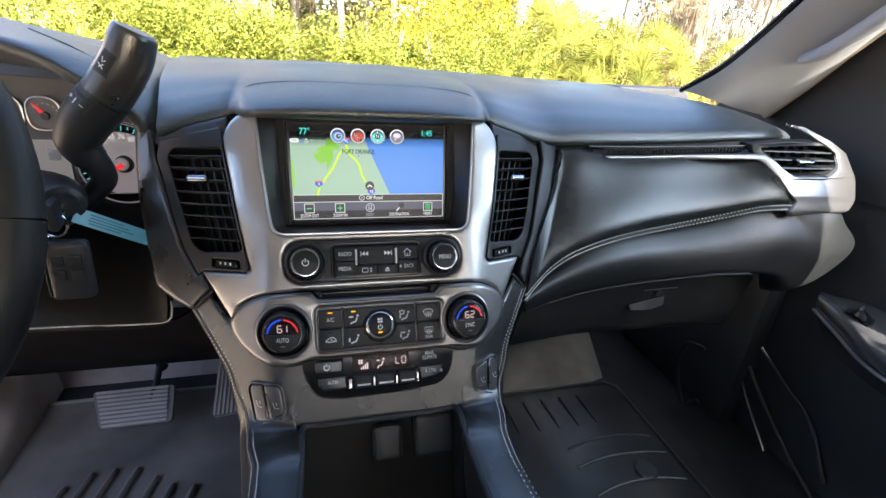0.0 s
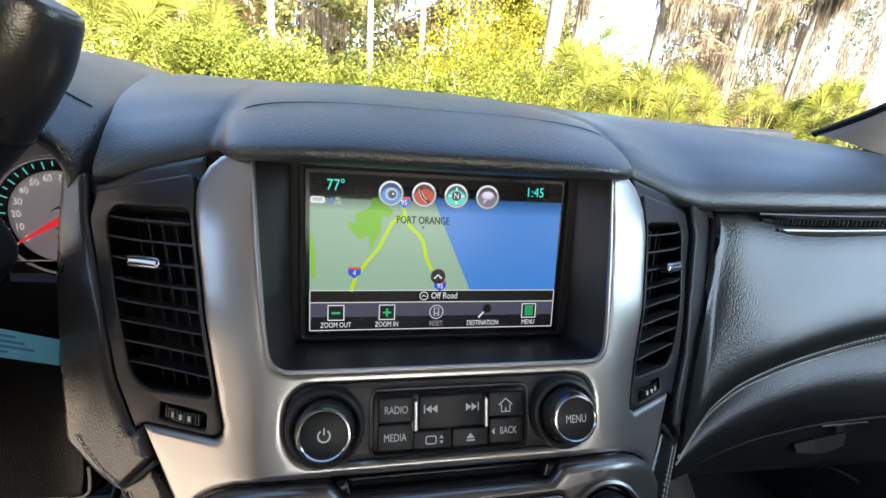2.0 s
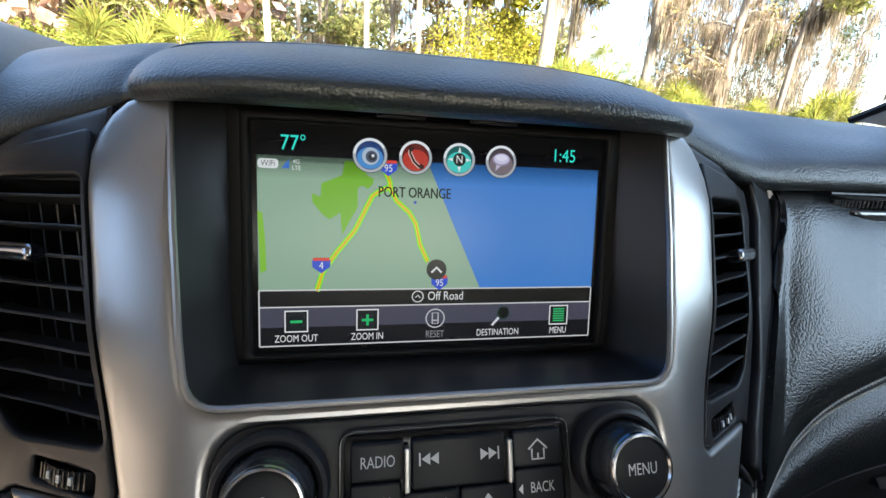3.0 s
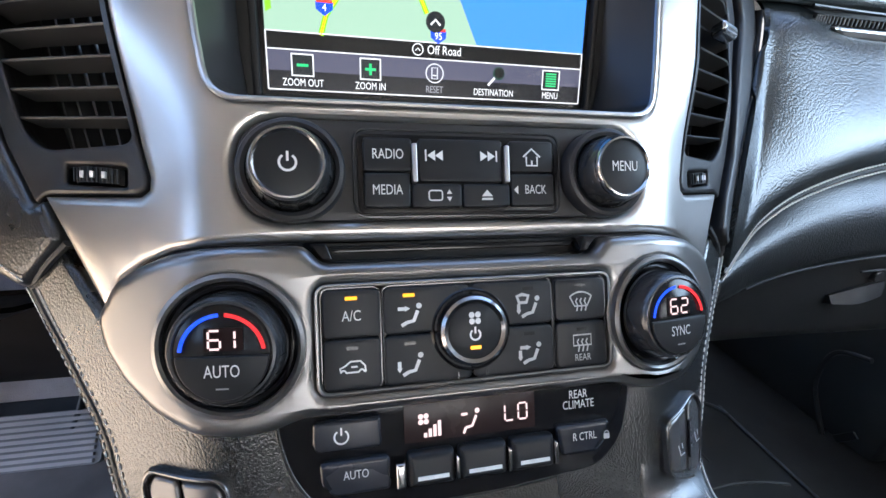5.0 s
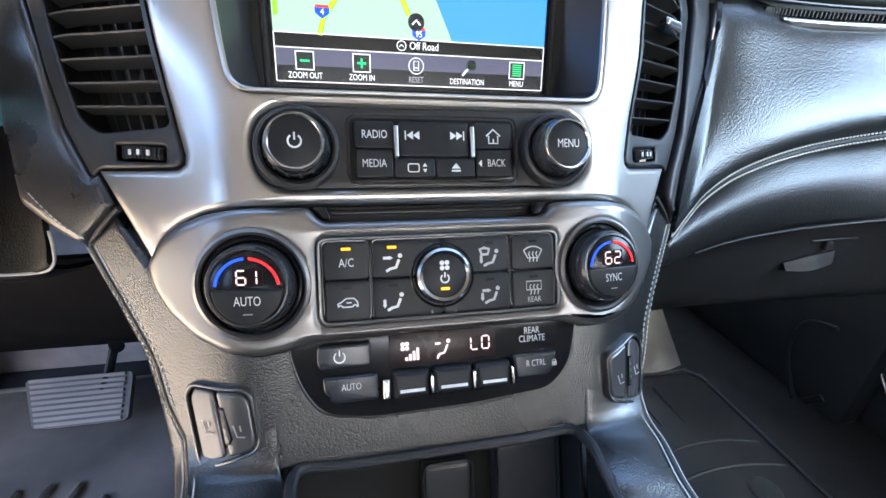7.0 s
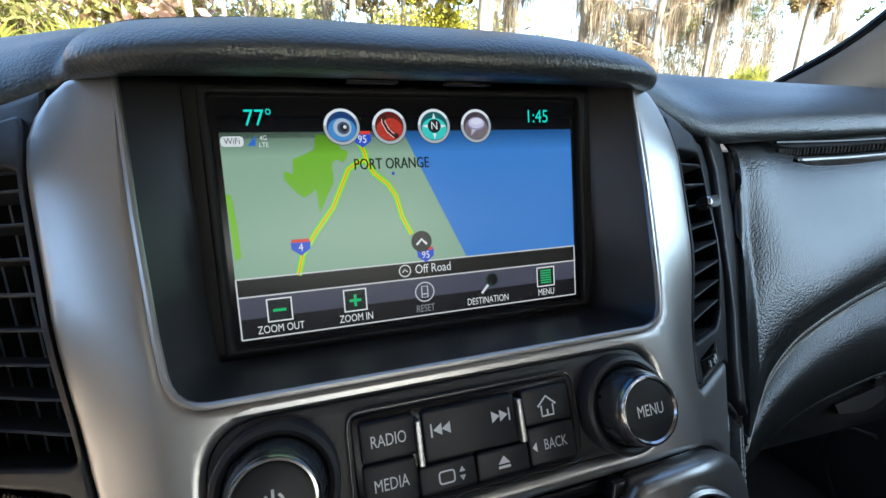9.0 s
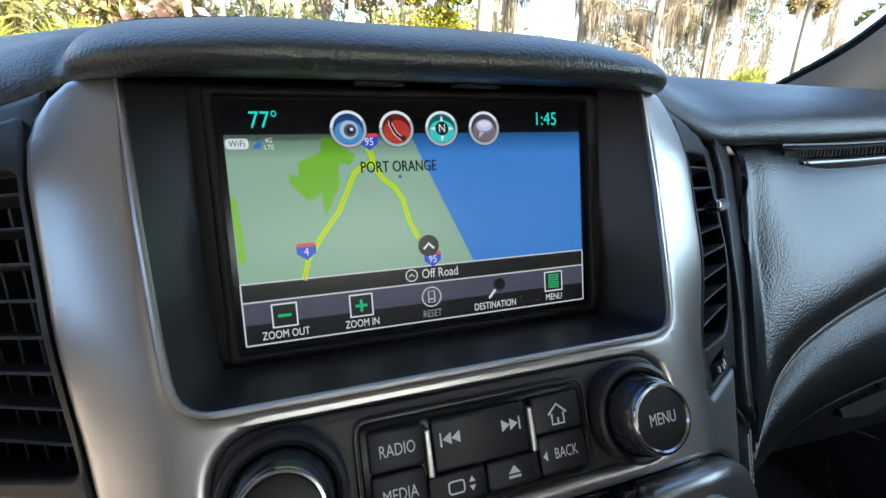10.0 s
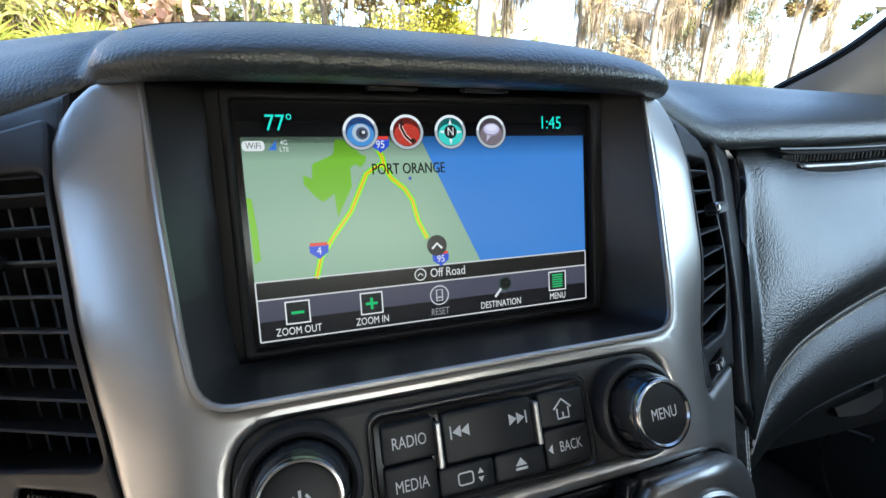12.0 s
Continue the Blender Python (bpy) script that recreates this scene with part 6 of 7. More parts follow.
slab("floor", (-0.9, -2.6, 0.70), (0.9, 0.70, 0.76), M_CARPET, "dark carpeted cabin floor")
slab("ceiling", (-0.84, -2.6, 1.84), (0.84, -0.16, 1.88), M_LINER, "pale grey cloth headliner")
# wall behind the view, its height and dark colour set for the reflections
slab("wall_rear", (-0.83, -1.50, 0.74), (0.83, -1.44, 1.45), M_REAR, "unseen dark rear wall, added to shape reflections")
for s in (-1, 1):
    x0, x1 = sorted((s * 0.83, s * 0.90))
    slab("door_lower", (x0, -2.62, 0.70), (x1, 0.62 if s > 0 else -0.90, 1.33), M_DOOR if s > 0 else M_PLASTIC, "black door trim below the window")
    # unseen pillar, made wide to stop sun on the mats and bright reflections
    slab("window_pillar", (x0, -0.98 if s > 0 else -1.20, 1.32), (0.85 if s > 0 else x1, -0.565 if s > 0 else -0.84, 1.86), M_LINER, "unseen grey pillar between side windows, widened to block light")
    slab("window_pillar", (x0, -2.64, 1.32), (x1, -2.40, 1.86), M_LINER, "grey rear pillar")
    slab("window_header", (s * 0.8375 - 0.0075, -2.62, 1.80), (s * 0.8375 + 0.0075, 0.0, 1.88), M_LINER, "grey rail above side windows")
    slab("rear_side_glass", (s * 0.8375 - 0.0075, -2.40, 1.335), (s * 0.8375 + 0.0075, -0.982 if s > 0 else -1.202, 1.798), M_TINT, "dark privacy glass beside the rear seats", 0.002)
    if s < 0:
        slab("door_sill", (x0, -0.92, 0.70), (x1, 0.62, 0.80), M_PLASTIC, "black sill of the open driver doorway")
        slab("door_post", (x0, 0.42, 0.78), (x1, 0.62, 1.40), M_DARK, "dark post ahead of the open doorway")
        continue
    part("door_corner", skin([[(s * 0.835, 0.45, 1.30), (s * 0.84, 0.30, 1.30), (s * 0.84, -0.06, 1.30)], [(s * 0.835, 0.40, 1.40), (s * 0.84, 0.22, 1.43), (s * 0.84, -0.03, 1.44)], [(s * 0.838, 0.27, 1.49), (s * 0.838, 0.17, 1.55), (s * 0.838, 0.02, 1.60)], [(s * 0.822, 0.13, 1.57), (s * 0.822, 0.07, 1.63), (s * 0.822, -0.03, 1.69)]], 20, 12, 0.02 * s), M_DARK)["kind"] = "structure"
slab("windscreen_header", (-0.72, -0.20, 1.79), (0.72, -0.06, 1.87), M_LINER, "pale header above windscreen")
slab("firewall", (-0.9, 0.56, 0.74), (0.9, 0.62, 1.44), M_DARK, "dark bulkhead ahead of the footwells")


def pillar(s):
    p = tagged(new("windscreen_pillar"), "grey cloth windscreen pillar with grab handle", "pillar", kind="structure")
    p.location = (s * 0.70, 0.25, 1.43)
    rows = [
        [(0.690, 0.345, 1.448), (0.698, 0.315, 1.448), (0.745, 0.27, 1.430), (0.795, 0.235, 1.418), (0.84, 0.27, 1.412)],
        [(0.690, 0.262, 1.491), (0.700, 0.236, 1.493), (0.748, 0.205, 1.476), (0.796, 0.170, 1.478), (0.84, 0.20, 1.478)],
        [(0.688, 0.201, 1.537), (0.698, 0.175, 1.541), (0.744, 0.145, 1.522), (0.790, 0.115, 1.530), (0.835, 0.145, 1.532)],
        [(0.682, 0.135, 1.593), (0.692, 0.108, 1.597), (0.736, 0.080, 1.575), (0.778, 0.050, 1.582), (0.825, 0.08, 1.585)],
        [(0.665, 0.005, 1.700), (0.675, -0.02, 1.703), (0.722, -0.05, 1.685), (0.762, -0.08, 1.675), (0.81, -0.05, 1.68)],
        [(0.635, -0.17, 1.82), (0.645, -0.19, 1.82), (0.690, -0.22, 1.80), (0.740, -0.24, 1.785), (0.79, -0.2, 1.79)],
    ]
    part("cover", skin([[(s * x, y, z) for x, y, z in r] for r in rows], 50, 26, 0.006), M_LINER, p, sharp=80)
    part("glass_band", tube([(s * (r[0][0] - 0.004), r[0][1] + 0.004, r[0][2] + 0.002) for r in rows], 0.006, 50, 8), M_GLOSS, p, "black glass edge band")
    part("door_seal", tube([(s * (r[3][0] + 0.006), r[3][1] + 0.004, r[3][2] - 0.004) for r in rows], 0.007, 50, 8), M_CABIN, p, "tan door seal")
    if s > 0:
        grip = part("grab_handle", tube([(0.738, 0.150, 1.515), (0.732, 0.105, 1.528), (0.733, 0.05, 1.568), (0.730, -0.02, 1.630), (0.722, -0.05, 1.668)], [0.010, 0.016, 0.017, 0.016, 0.010], 40, 14, 0.7), M_LINER, p, "grey moulded grab handle", sharp=80)
    return p


pillar(-1)
pillar(1)

# windscreen and its base
glass = bpy.data.materials.new("clear_glass")
glass.use_nodes = True
g = glass.node_tree.nodes["Principled BSDF"]
g.inputs["Transmission Weight"].default_value, g.inputs["Roughness"].default_value, g.inputs["IOR"].default_value = 1.0, 0.0, 1.02
ws = part("windscreen", skin([[(-0.69, 0.38, 1.43), (-0.68, 0.14, 1.605), (-0.63, -0.16, 1.815)], [(0.0, 0.60, 1.43), (0.0, 0.27, 1.62), (0.0, -0.06, 1.82)], [(0.69, 0.38, 1.43), (0.68, 0.14, 1.605), (0.63, -0.16, 1.815)]], 30, 12), glass)
tagged(ws, "clear curved windscreen", "windscreen", kind="structure")
ws.visible_shadow = False

# ---------------- footwells ----------------
M_TOE = mat("grey_toe_carpet", (0.115, 0.114, 0.108), 0.9, grain=0.7, scale=500, depth=0.002, vary=0.4, vary_scale=12)
# dusty carpet, with daylight on the driver side put into its colour
M_DUST_LIT = mat("dusty_lit_carpet", (0.30, 0.255, 0.24), 0.9, grain=0.7, scale=600, depth=0.002, vary=0.35, vary_scale=12)
tagged(part("toe_board", skin([[(0.13, 0.27, 0.762), (0.13, 0.42, 0.90), (0.13, 0.56, 1.10)], [(0.45, 0.245, 0.762), (0.45, 0.40, 0.90), (0.45, 0.56, 1.10)], [(0.585, 0.265, 0.762), (0.580, 0.41, 0.90), (0.575, 0.56, 1.10)]], 20, 12, -0.02), M_TOE), "grey carpeted toe board", kind="structure")
tagged(part("toe_board", skin([[(-0.9, 0.44, 0.762), (-0.9, 0.50, 0.86), (-0.9, 0.57, 1.05)], [(-0.14, 0.44, 0.762), (-0.14, 0.50, 0.86), (-0.14, 0.57, 1.05)]], 20, 12, -0.02), M_DUST_LIT), "dusty grey carpeted toe board, coloured lighter as if lit", kind="structure")
slab("tunnel_side", (0.105, -0.20, 0.75), (0.130, 0.56, 1.05), M_CARPET, "dark carpeted tunnel side")
slab("tunnel_side", (-0.130, -0.20, 0.75), (-0.105, 0.56, 1.05), M_CARPET, "dark carpeted tunnel side")
slab("kick_panel", (0.775, 0.08, 0.75), (0.83, 0.60, 1.18), M_DOOR, "black passenger kick panel", 0.02)
slab("kick_panel", (-0.83, 0.05, 0.75), (-0.72, 0.60, 1.12), M_MAT_LIT, "driver kick panel, coloured paler for doorway light", 0.04)


def floor_mat(x0, x1, y0, y1, label, arcs):
    m = thing("floor_mat", label, "floor mat", ((x0 + x1) / 2, (y0 + y1) / 2, 0.76), "front floor mats")
    Z = lambda u, v, n: Vector((u, v, 0.762 + n + 0.10 * max(0, v - (y1 - 0.08))))
    o = soft(box2(x0, x1, y0, y1), 0.05)
    M_ = M_MAT if arcs else M_MAT_LIT
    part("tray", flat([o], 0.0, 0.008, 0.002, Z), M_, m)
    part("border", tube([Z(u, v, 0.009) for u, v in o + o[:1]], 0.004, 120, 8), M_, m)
    if arcs:
        for w, yc, sag in ((0.095, 0.086, 0.016), (0.100, 0.040, 0.014), (0.095, -0.020, 0.016), (0.105, -0.070, 0.018), (0.11, -0.120, 0.018)):
            part("ridge", tube([Z(0.492 + w * k, yc - sag * k * k, 0.0095) for k in np.linspace(-1, 1, 9)], 0.0036, 40, 8), M_MAT, m)
        part("stud", lathe(0.522, -0.004, [(0.022, 0.006), (0.022, 0.013), (0.018, 0.016), (0.010, 0.015)], Z, 24), M_MAT, m)
        for k in range(7):
            part("ridge", tube([Z(x0 + 0.05 + k * 0.045, y1 - 0.03, 0.009), Z(x0 + 0.055 + k * 0.045, y1 - 0.11, 0.009)], 0.003, 6, 6), M_MAT, m)
    else:
        for k, (x, y) in enumerate(((-0.545, 0.14), (-0.508, 0.155), (-0.476, 0.176), (-0.441, 0.178), (-0.405, 0.175), (-0.368, 0.150), (-0.337, 0.128), (-0.300, 0.118))):
            part("ridge", tube([Z(x, y, 0.006), Z(x + 0.002, y - 0.008, 0.013), Z(x - 0.004, y - 0.05, 0.013), Z(x - 0.012, y - 0.16, 0.013)], [0.004, 0.006, 0.006, 0.006], 20, 8), M_MAT_LIT, m)
    return m


floor_mat(-0.66, -0.20, -0.35, 0.37, "black ribbed rubber driver floor mat, coloured paler for doorway light", False)
floor_mat(0.17, 0.605, -0.35, 0.235, "black ribbed rubber passenger floor mat", True)
part_bolster = thing("foot_rest", "scuffed grey moulded foot rest beside the driver mat", kind="structure", category="foot rest", at=(-0.66, 0.2, 0.765))
part("rest_pad", skin([[(-0.72, 0.44, 0.90), (-0.72, 0.25, 0.82), (-0.72, 0.02, 0.775)], [(-0.655, 0.44, 0.89), (-0.64, 0.25, 0.81), (-0.615, 0.02, 0.770)], [(-0.635, 0.43, 0.77), (-0.62, 0.25, 0.765), (-0.60, 0.02, 0.762)]], 20, 14, 0.01), mat("scuffed_floor_grey", (0.36, 0.325, 0.31), 0.7, grain=0.5, scale=600, vary=0.3), part_bolster, sharp=80)

# passenger door
M_SHINE = mat("shiny_edge", (0.05, 0.05, 0.052), 0.22, vary=0.1, spec=0.8)
door = thing("passenger_door", "black passenger door trim with armrest and window switch", "car door", (0.80, -0.3, 0.76))
part("armrest", skin([[(0.835, 0.03, 1.12), (0.81, 0.02, 1.132), (0.785, 0.005, 1.130), (0.783, 0.0, 1.11), (0.81, 0.0, 1.07)], [(0.835, -0.03, 1.138), (0.79, -0.045, 1.137), (0.755, -0.055, 1.130), (0.752, -0.06, 1.105), (0.79, -0.05, 1.05)], [(0.835, -0.14, 1.138), (0.77, -0.145, 1.137), (0.714, -0.15, 1.130), (0.709, -0.15, 1.10), (0.77, -0.15, 1.04)], [(0.835, -0.30, 1.138), (0.77, -0.30, 1.137), (0.702, -0.30, 1.130), (0.697, -0.30, 1.10), (0.77, -0.30, 1.04)], [(0.835, -0.70, 1.138), (0.77, -0.70, 1.137), (0.700, -0.70, 1.13), (0.695, -0.70, 1.10), (0.77, -0.7, 1.03)]], 50, 24), M_SHINE, door, sharp=80)
part("armrest_trim", tube([(0.784, 0.004, 1.106), (0.750, -0.06, 1.102), (0.707, -0.15, 1.097), (0.696, -0.30, 1.097), (0.693, -0.6, 1.097)], 0.003, 40, 8), M_SILVER, door, "slim silver edge")
switch = part("window_switch", skin([[(0.762, -0.052, 1.137), (0.775, -0.048, 1.139), (0.788, -0.044, 1.137)], [(0.758, -0.070, 1.141), (0.774, -0.066, 1.150), (0.790, -0.060, 1.141)], [(0.752, -0.094, 1.137), (0.768, -0.090, 1.139), (0.785, -0.084, 1.137)]], 16, 12, 0.003), M_GLOSS, door, "glossy window switch")
part("switch_tip", tube([(0.764, -0.070, 1.149), (0.774, -0.066, 1.152), (0.784, -0.062, 1.149)], 0.0022, 10, 8), M_CHROME, switch, "bright switch tip")
for p in ([(0.80, 0.120, 0.925), (0.80, 0.06, 0.85), (0.80, -0.01, 0.775)], [(0.815, 0.105, 0.975), (0.815, 0.02, 0.93), (0.815, -0.055, 0.885), (0.815, -0.11, 0.80)], [(0.80, 0.118, 0.953), (0.80, 0.03, 0.87), (0.80, -0.06, 0.80), (0.80, -0.13, 0.755)]):
    part("door_trim_edge", tube(p, 0.0035, 30, 8), M_TABS if p[0][2] == 0.925 else M_SHINE, door)
pocket = [(0.700, 0.120, 0.80), (0.700, 0.16, 0.87), (0.700, 0.155, 0.935), (0.700, 0.11, 0.955)]
part("door_pocket_edge", tube(pocket, 0.004, 30, 8), M_GREYP, door)
part("kick_mark", block(Matrix.Translation((0.698, 0.092, 0.824)) @ pose(0, 0, 0, 35), (0.004, 0.012, 0.035), 0.002), M_GREYP, door)

# the driver's door, standing open: an unseen panel, tan to reflect warm light
hinge, out = Vector((-0.93, 0.44, 0)), Vector((-0.906, -0.423, 0))
DO = lambda u, v, n: hinge + out * u + Vector((0.423, -0.906, 0)) * n + Vector((0, 0, v))
open_door = thing("unseen_driver_door", "unseen tan panel for the open driver door, added to reflect warm light", "car door", DO(0.5, 0.62, 0))
part("panel", flat([soft(box2(0.0, 1.10, 0.62, 1.34), 0.06)], -0.05, 0.03, 0.02, DO), M_CABIN, open_door)
part("armrest", flat([soft(box2(0.20, 1.0, 1.02, 1.09), 0.03)], 0.02, 0.09, 0.02, DO), M_CABIN, open_door)

# ---------------- outside ----------------
rnd = random.Random(7)


def leafmat(name, color, glowthrough=0.35):
    m = bpy.data.materials.new(name)
    m.use_nodes = True
    n, l = m.node_tree.nodes, m.node_tree.links
    n.clear()
    out = n.new("ShaderNodeOutputMaterial")
    geo = n.new("ShaderNodeNewGeometry")
    hsv = n.new("ShaderNodeHueSaturation")
    hsv.inputs["Color"].default_value = (*color, 1)
    mh = n.new("ShaderNodeMapRange")
    mh.inputs[3].default_value, mh.inputs[4].default_value = 0.47, 0.53
    mv = n.new("ShaderNodeMapRange")
    mv.inputs[3].default_value, mv.inputs[4].default_value = 0.6, 1.4
    wn_ = n.new("ShaderNodeTexWhiteNoise")
    wn_.noise_dimensions = "1D"
    l.new(geo.outputs["Random Per Island"], mh.inputs[0])
    l.new(geo.outputs["Random Per Island"], wn_.inputs["W"])
    l.new(wn_.outputs["Value"], mv.inputs[0])
    l.new(mh.outputs[0], hsv.inputs["Hue"])
    tc = n.new("ShaderNodeTexCoord")
    clump = n.new("ShaderNodeTexNoise")
    clump.inputs["Scale"].default_value, clump.inputs["Detail"].default_value = 2.2, 3
    cr = n.new("ShaderNodeMapRange")
    cr.inputs[1].default_value, cr.inputs[2].default_value = 0.35, 0.65
    cr.inputs[3].default_value, cr.inputs[4].default_value = 0.6, 1.3
    both = n.new("ShaderNodeMath")
    both.operation = "MULTIPLY"
    l.new(tc.outputs["Object"], clump.inputs["Vector"])
    l.new(clump.outputs["Fac"], cr.inputs[0])
    l.new(mv.outputs[0], both.inputs[0])
    l.new(cr.outputs[0], both.inputs[1])
    l.new(both.outputs[0], hsv.inputs["Value"])
    d, t, mx = n.new("ShaderNodeBsdfDiffuse"), n.new("ShaderNodeBsdfTranslucent"), n.new("ShaderNodeMixShader")
    mx.inputs[0].default_value = glowthrough
    for b in (d, t):
        l.new(hsv.outputs[0], b.inputs[0])
    l.new(d.outputs[0], mx.inputs[1])
    l.new(t.outputs[0], mx.inputs[2])
    l.new(mx.outputs[0], out.inputs[0])
    return m


L_LIME = leafmat("lime_leaves", (0.225, 0.25, 0.048))
L_GREEN = leafmat("green_leaves", (0.25, 0.25, 0.085))
L_YELLOW = leafmat("yellow_leaves", (0.33, 0.30, 0.04))
L_PALM = leafmat("palm_blades", (0.225, 0.232, 0.048))
L_MOSS = leafmat("hanging_moss", (0.37, 0.305, 0.22), 0.5)
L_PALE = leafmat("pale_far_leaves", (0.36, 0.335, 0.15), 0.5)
L_DRY = leafmat("dry_leaves", (0.36, 0.28, 0.14))
M_BARK = mat("pale_bark", (0.34, 0.285, 0.22), 0.9, grain=0.8, scale=14, depth=0.03, vary=0.35, vary_scale=3, stretch=(1, 1, 0.2))
M_BARKD = mat("grey_bark", (0.25, 0.21, 0.165), 0.9, grain=0.8, scale=14, depth=0.03, vary=0.35, vary_scale=3, stretch=(1, 1, 0.2))
M_EARTH = mat("leaf_litter_ground", (0.14, 0.11, 0.06), 0.95, grain=0.8, scale=8, depth=0.03, vary=0.5, vary_scale=1.5)
M_BOUNCE = mat("bounce_ground", (0.44, 0.35, 0.26), 0.9, grain=0.5, scale=60, depth=0.004, vary=0.2, vary_scale=2)

bm = bmesh.new()
bmesh.ops.create_grid(bm, x_segments=40, y_segments=40, size=150)
tagged(part("ground", bm, M_EARTH), "sunlit leaf-strewn woodland ground", kind="structure")
# pale ground out of view, coloured to throw warm light into the cabin
tagged(part("road", block(Matrix.Translation((0, -14, 0.004)), (60, 38, 0.02)), M_BOUNCE), "unseen pale ground added to bounce warm light", kind="structure")


def spot(az, dist):
    return Vector((dist * math.tan(radians(az)), dist, 0)) if abs(az) < 75 else Vector((0, dist, 0))


def leaves(bm, centre, radii, count, size, droop=0.0, shape=2.8):
    """Small pointed leaves spread through a lumpy cloud."""
    for _ in range(count):
        d = Vector((rnd.gauss(0, 1), rnd.gauss(0, 1), rnd.gauss(0, 1))).normalized() * rnd.random() ** 0.4
        c = Vector((centre[0] + d.x * radii[0], centre[1] + d.y * radii[1], centre[2] + d.z * radii[2]))
        s = size * rnd.uniform(0.4, 1.5)
        a = Vector((rnd.uniform(-1, 1), rnd.uniform(-1, 1), rnd.uniform(-1, 1) - droop)).normalized()
        b = a.orthogonal().normalized()
        b = Matrix.Rotation(rnd.uniform(0, 6.28), 3, a) @ b
        q = [c - a * s * shape / 2, c + b * s / 2, c + a * s * shape / 2, c - b * s / 2]
        bm.faces.new([bm.verts.new(v) for v in q])


def leaf_part(name, bm, material, parent=None, kind=""):
    me = bpy.data.meshes.new(name)
    bm.to_mesh(me)
    bm.free()
    ob = new(name, me)
    me.materials.append(material)
    if parent is not None:
        ob.parent = parent
        ob.matrix_parent_inverse = Matrix.Translation(parent.location).inverted()
    if kind:
        ob["kind"] = kind
    return ob


def bush(az, dist, w, h, material, label, leaf=0.025, count=2600):
    p = spot(az, dist)
    ob = thing("bush", label, "bush", p, "roadside bushes")
    bm = bmesh.new()
    lumps = max(5, int(w * 4))
    for i in range(lumps):
        x = p.x + rnd.uniform(-w / 2, w / 2)
        z = h * rnd.uniform(0.25, 0.85)
        r = h * rnd.uniform(0.16, 0.34)
        leaves(bm, (x, p.y + rnd.uniform(-0.7, 0.7), z), (r * 1.3, r, r), count // lumps, leaf)
    leaf_part("foliage", bm, material, ob)
    for k in range(4):
        x = p.x + rnd.uniform(-w / 3, w / 3)
        part("stem", tube([(x, p.y, -0.05), (x + rnd.uniform(-0.2, 0.2), p.y, h * 0.4), (x + rnd.uniform(-0.5, 0.5), p.y, h * 0.8)], [0.03, 0.02, 0.008], 8, 6), M_BARKD, ob)
    return ob


def tree(az, dist, h, r, lean, crown, label, bark, crown_z=0.7, spread=1.6, moss=0, leaf=0.09, count=3000):
    p = spot(az, dist)
    if moss > 24:
        count, leaf = 700, 0.06
    ob = thing("tree", label, "tree", p, "roadside trees")
    top = p + Vector((lean, 0, h))
    midp = p + Vector((lean * 0.35 + rnd.uniform(-0.08, 0.08), 0, h * 0.5))
    part("trunk", tube([p - Vector((0, 0, 0.1)), p.lerp(midp, 0.5) + Vector((rnd.uniform(-0.06, 0.06), 0, 0)), midp, midp.lerp(top, 0.5), top], [r * 1.25, r, r * 0.9, r * 0.75, r * 0.4], 24, 12), bark, ob, sharp=80)
    bm = bmesh.new()
    mm_ = bmesh.new()
    for k in range(9):
        z = h * rnd.uniform(crown_z - 0.35, 1.0)
        a = rnd.uniform(0, 6.28)
        base = midp.lerp(top, max(0, (z / h - 0.5) * 2)) if z > h * 0.5 else p.lerp(midp, z / h * 2)
        tip = base + Vector((math.cos(a) * spread * rnd.uniform(0.5, 1.0), math.sin(a) * spread * rnd.uniform(0.4, 0.9), rnd.uniform(0.1, 0.9)))
        part("limb", tube([base, base.lerp(tip, 0.5) + Vector((0, 0, 0.15)), tip], [min(r * 0.3, 0.045), min(r * 0.2, 0.03), 0.012], 8, 6), bark, ob)
        leaves(bm, tip, (spread * 0.45, spread * 0.4, 0.45), count // 9, leaf)
        for _ in range(moss):
            c = base.lerp(tip, rnd.random()) + Vector((rnd.uniform(-0.25, 0.25), rnd.uniform(-0.25, 0.25), 0.05))
            n, ln = rnd.randint(6, 12), rnd.uniform(0.5, 1.7)
            for _ in range(n):
                o = c + Vector((rnd.uniform(-0.12, 0.12), rnd.uniform(-0.12, 0.12), 0))
                w = rnd.uniform(0.006, 0.016)
                s1 = Vector((rnd.uniform(-1, 1), rnd.uniform(-1, 1), 0)).normalized() * w
                e = o + Vector((rnd.uniform(-0.1, 0.1), rnd.uniform(-0.1, 0.1), -ln * rnd.uniform(0.5, 1.0)))
                m_ = o.lerp(e, 0.5) + Vector((rnd.uniform(-0.05, 0.05), 0, 0))
                v = [mm_.verts.new(x) for x in (o - s1 * 0.5, o + s1 * 0.5, m_ + s1, e, m_ - s1)]
                mm_.faces.new(v)
    leaf_part("crown", bm, crown, ob)
    if moss:
        leaf_part("moss", mm_, L_MOSS, ob)
    else:
        mm_.free()
    return ob


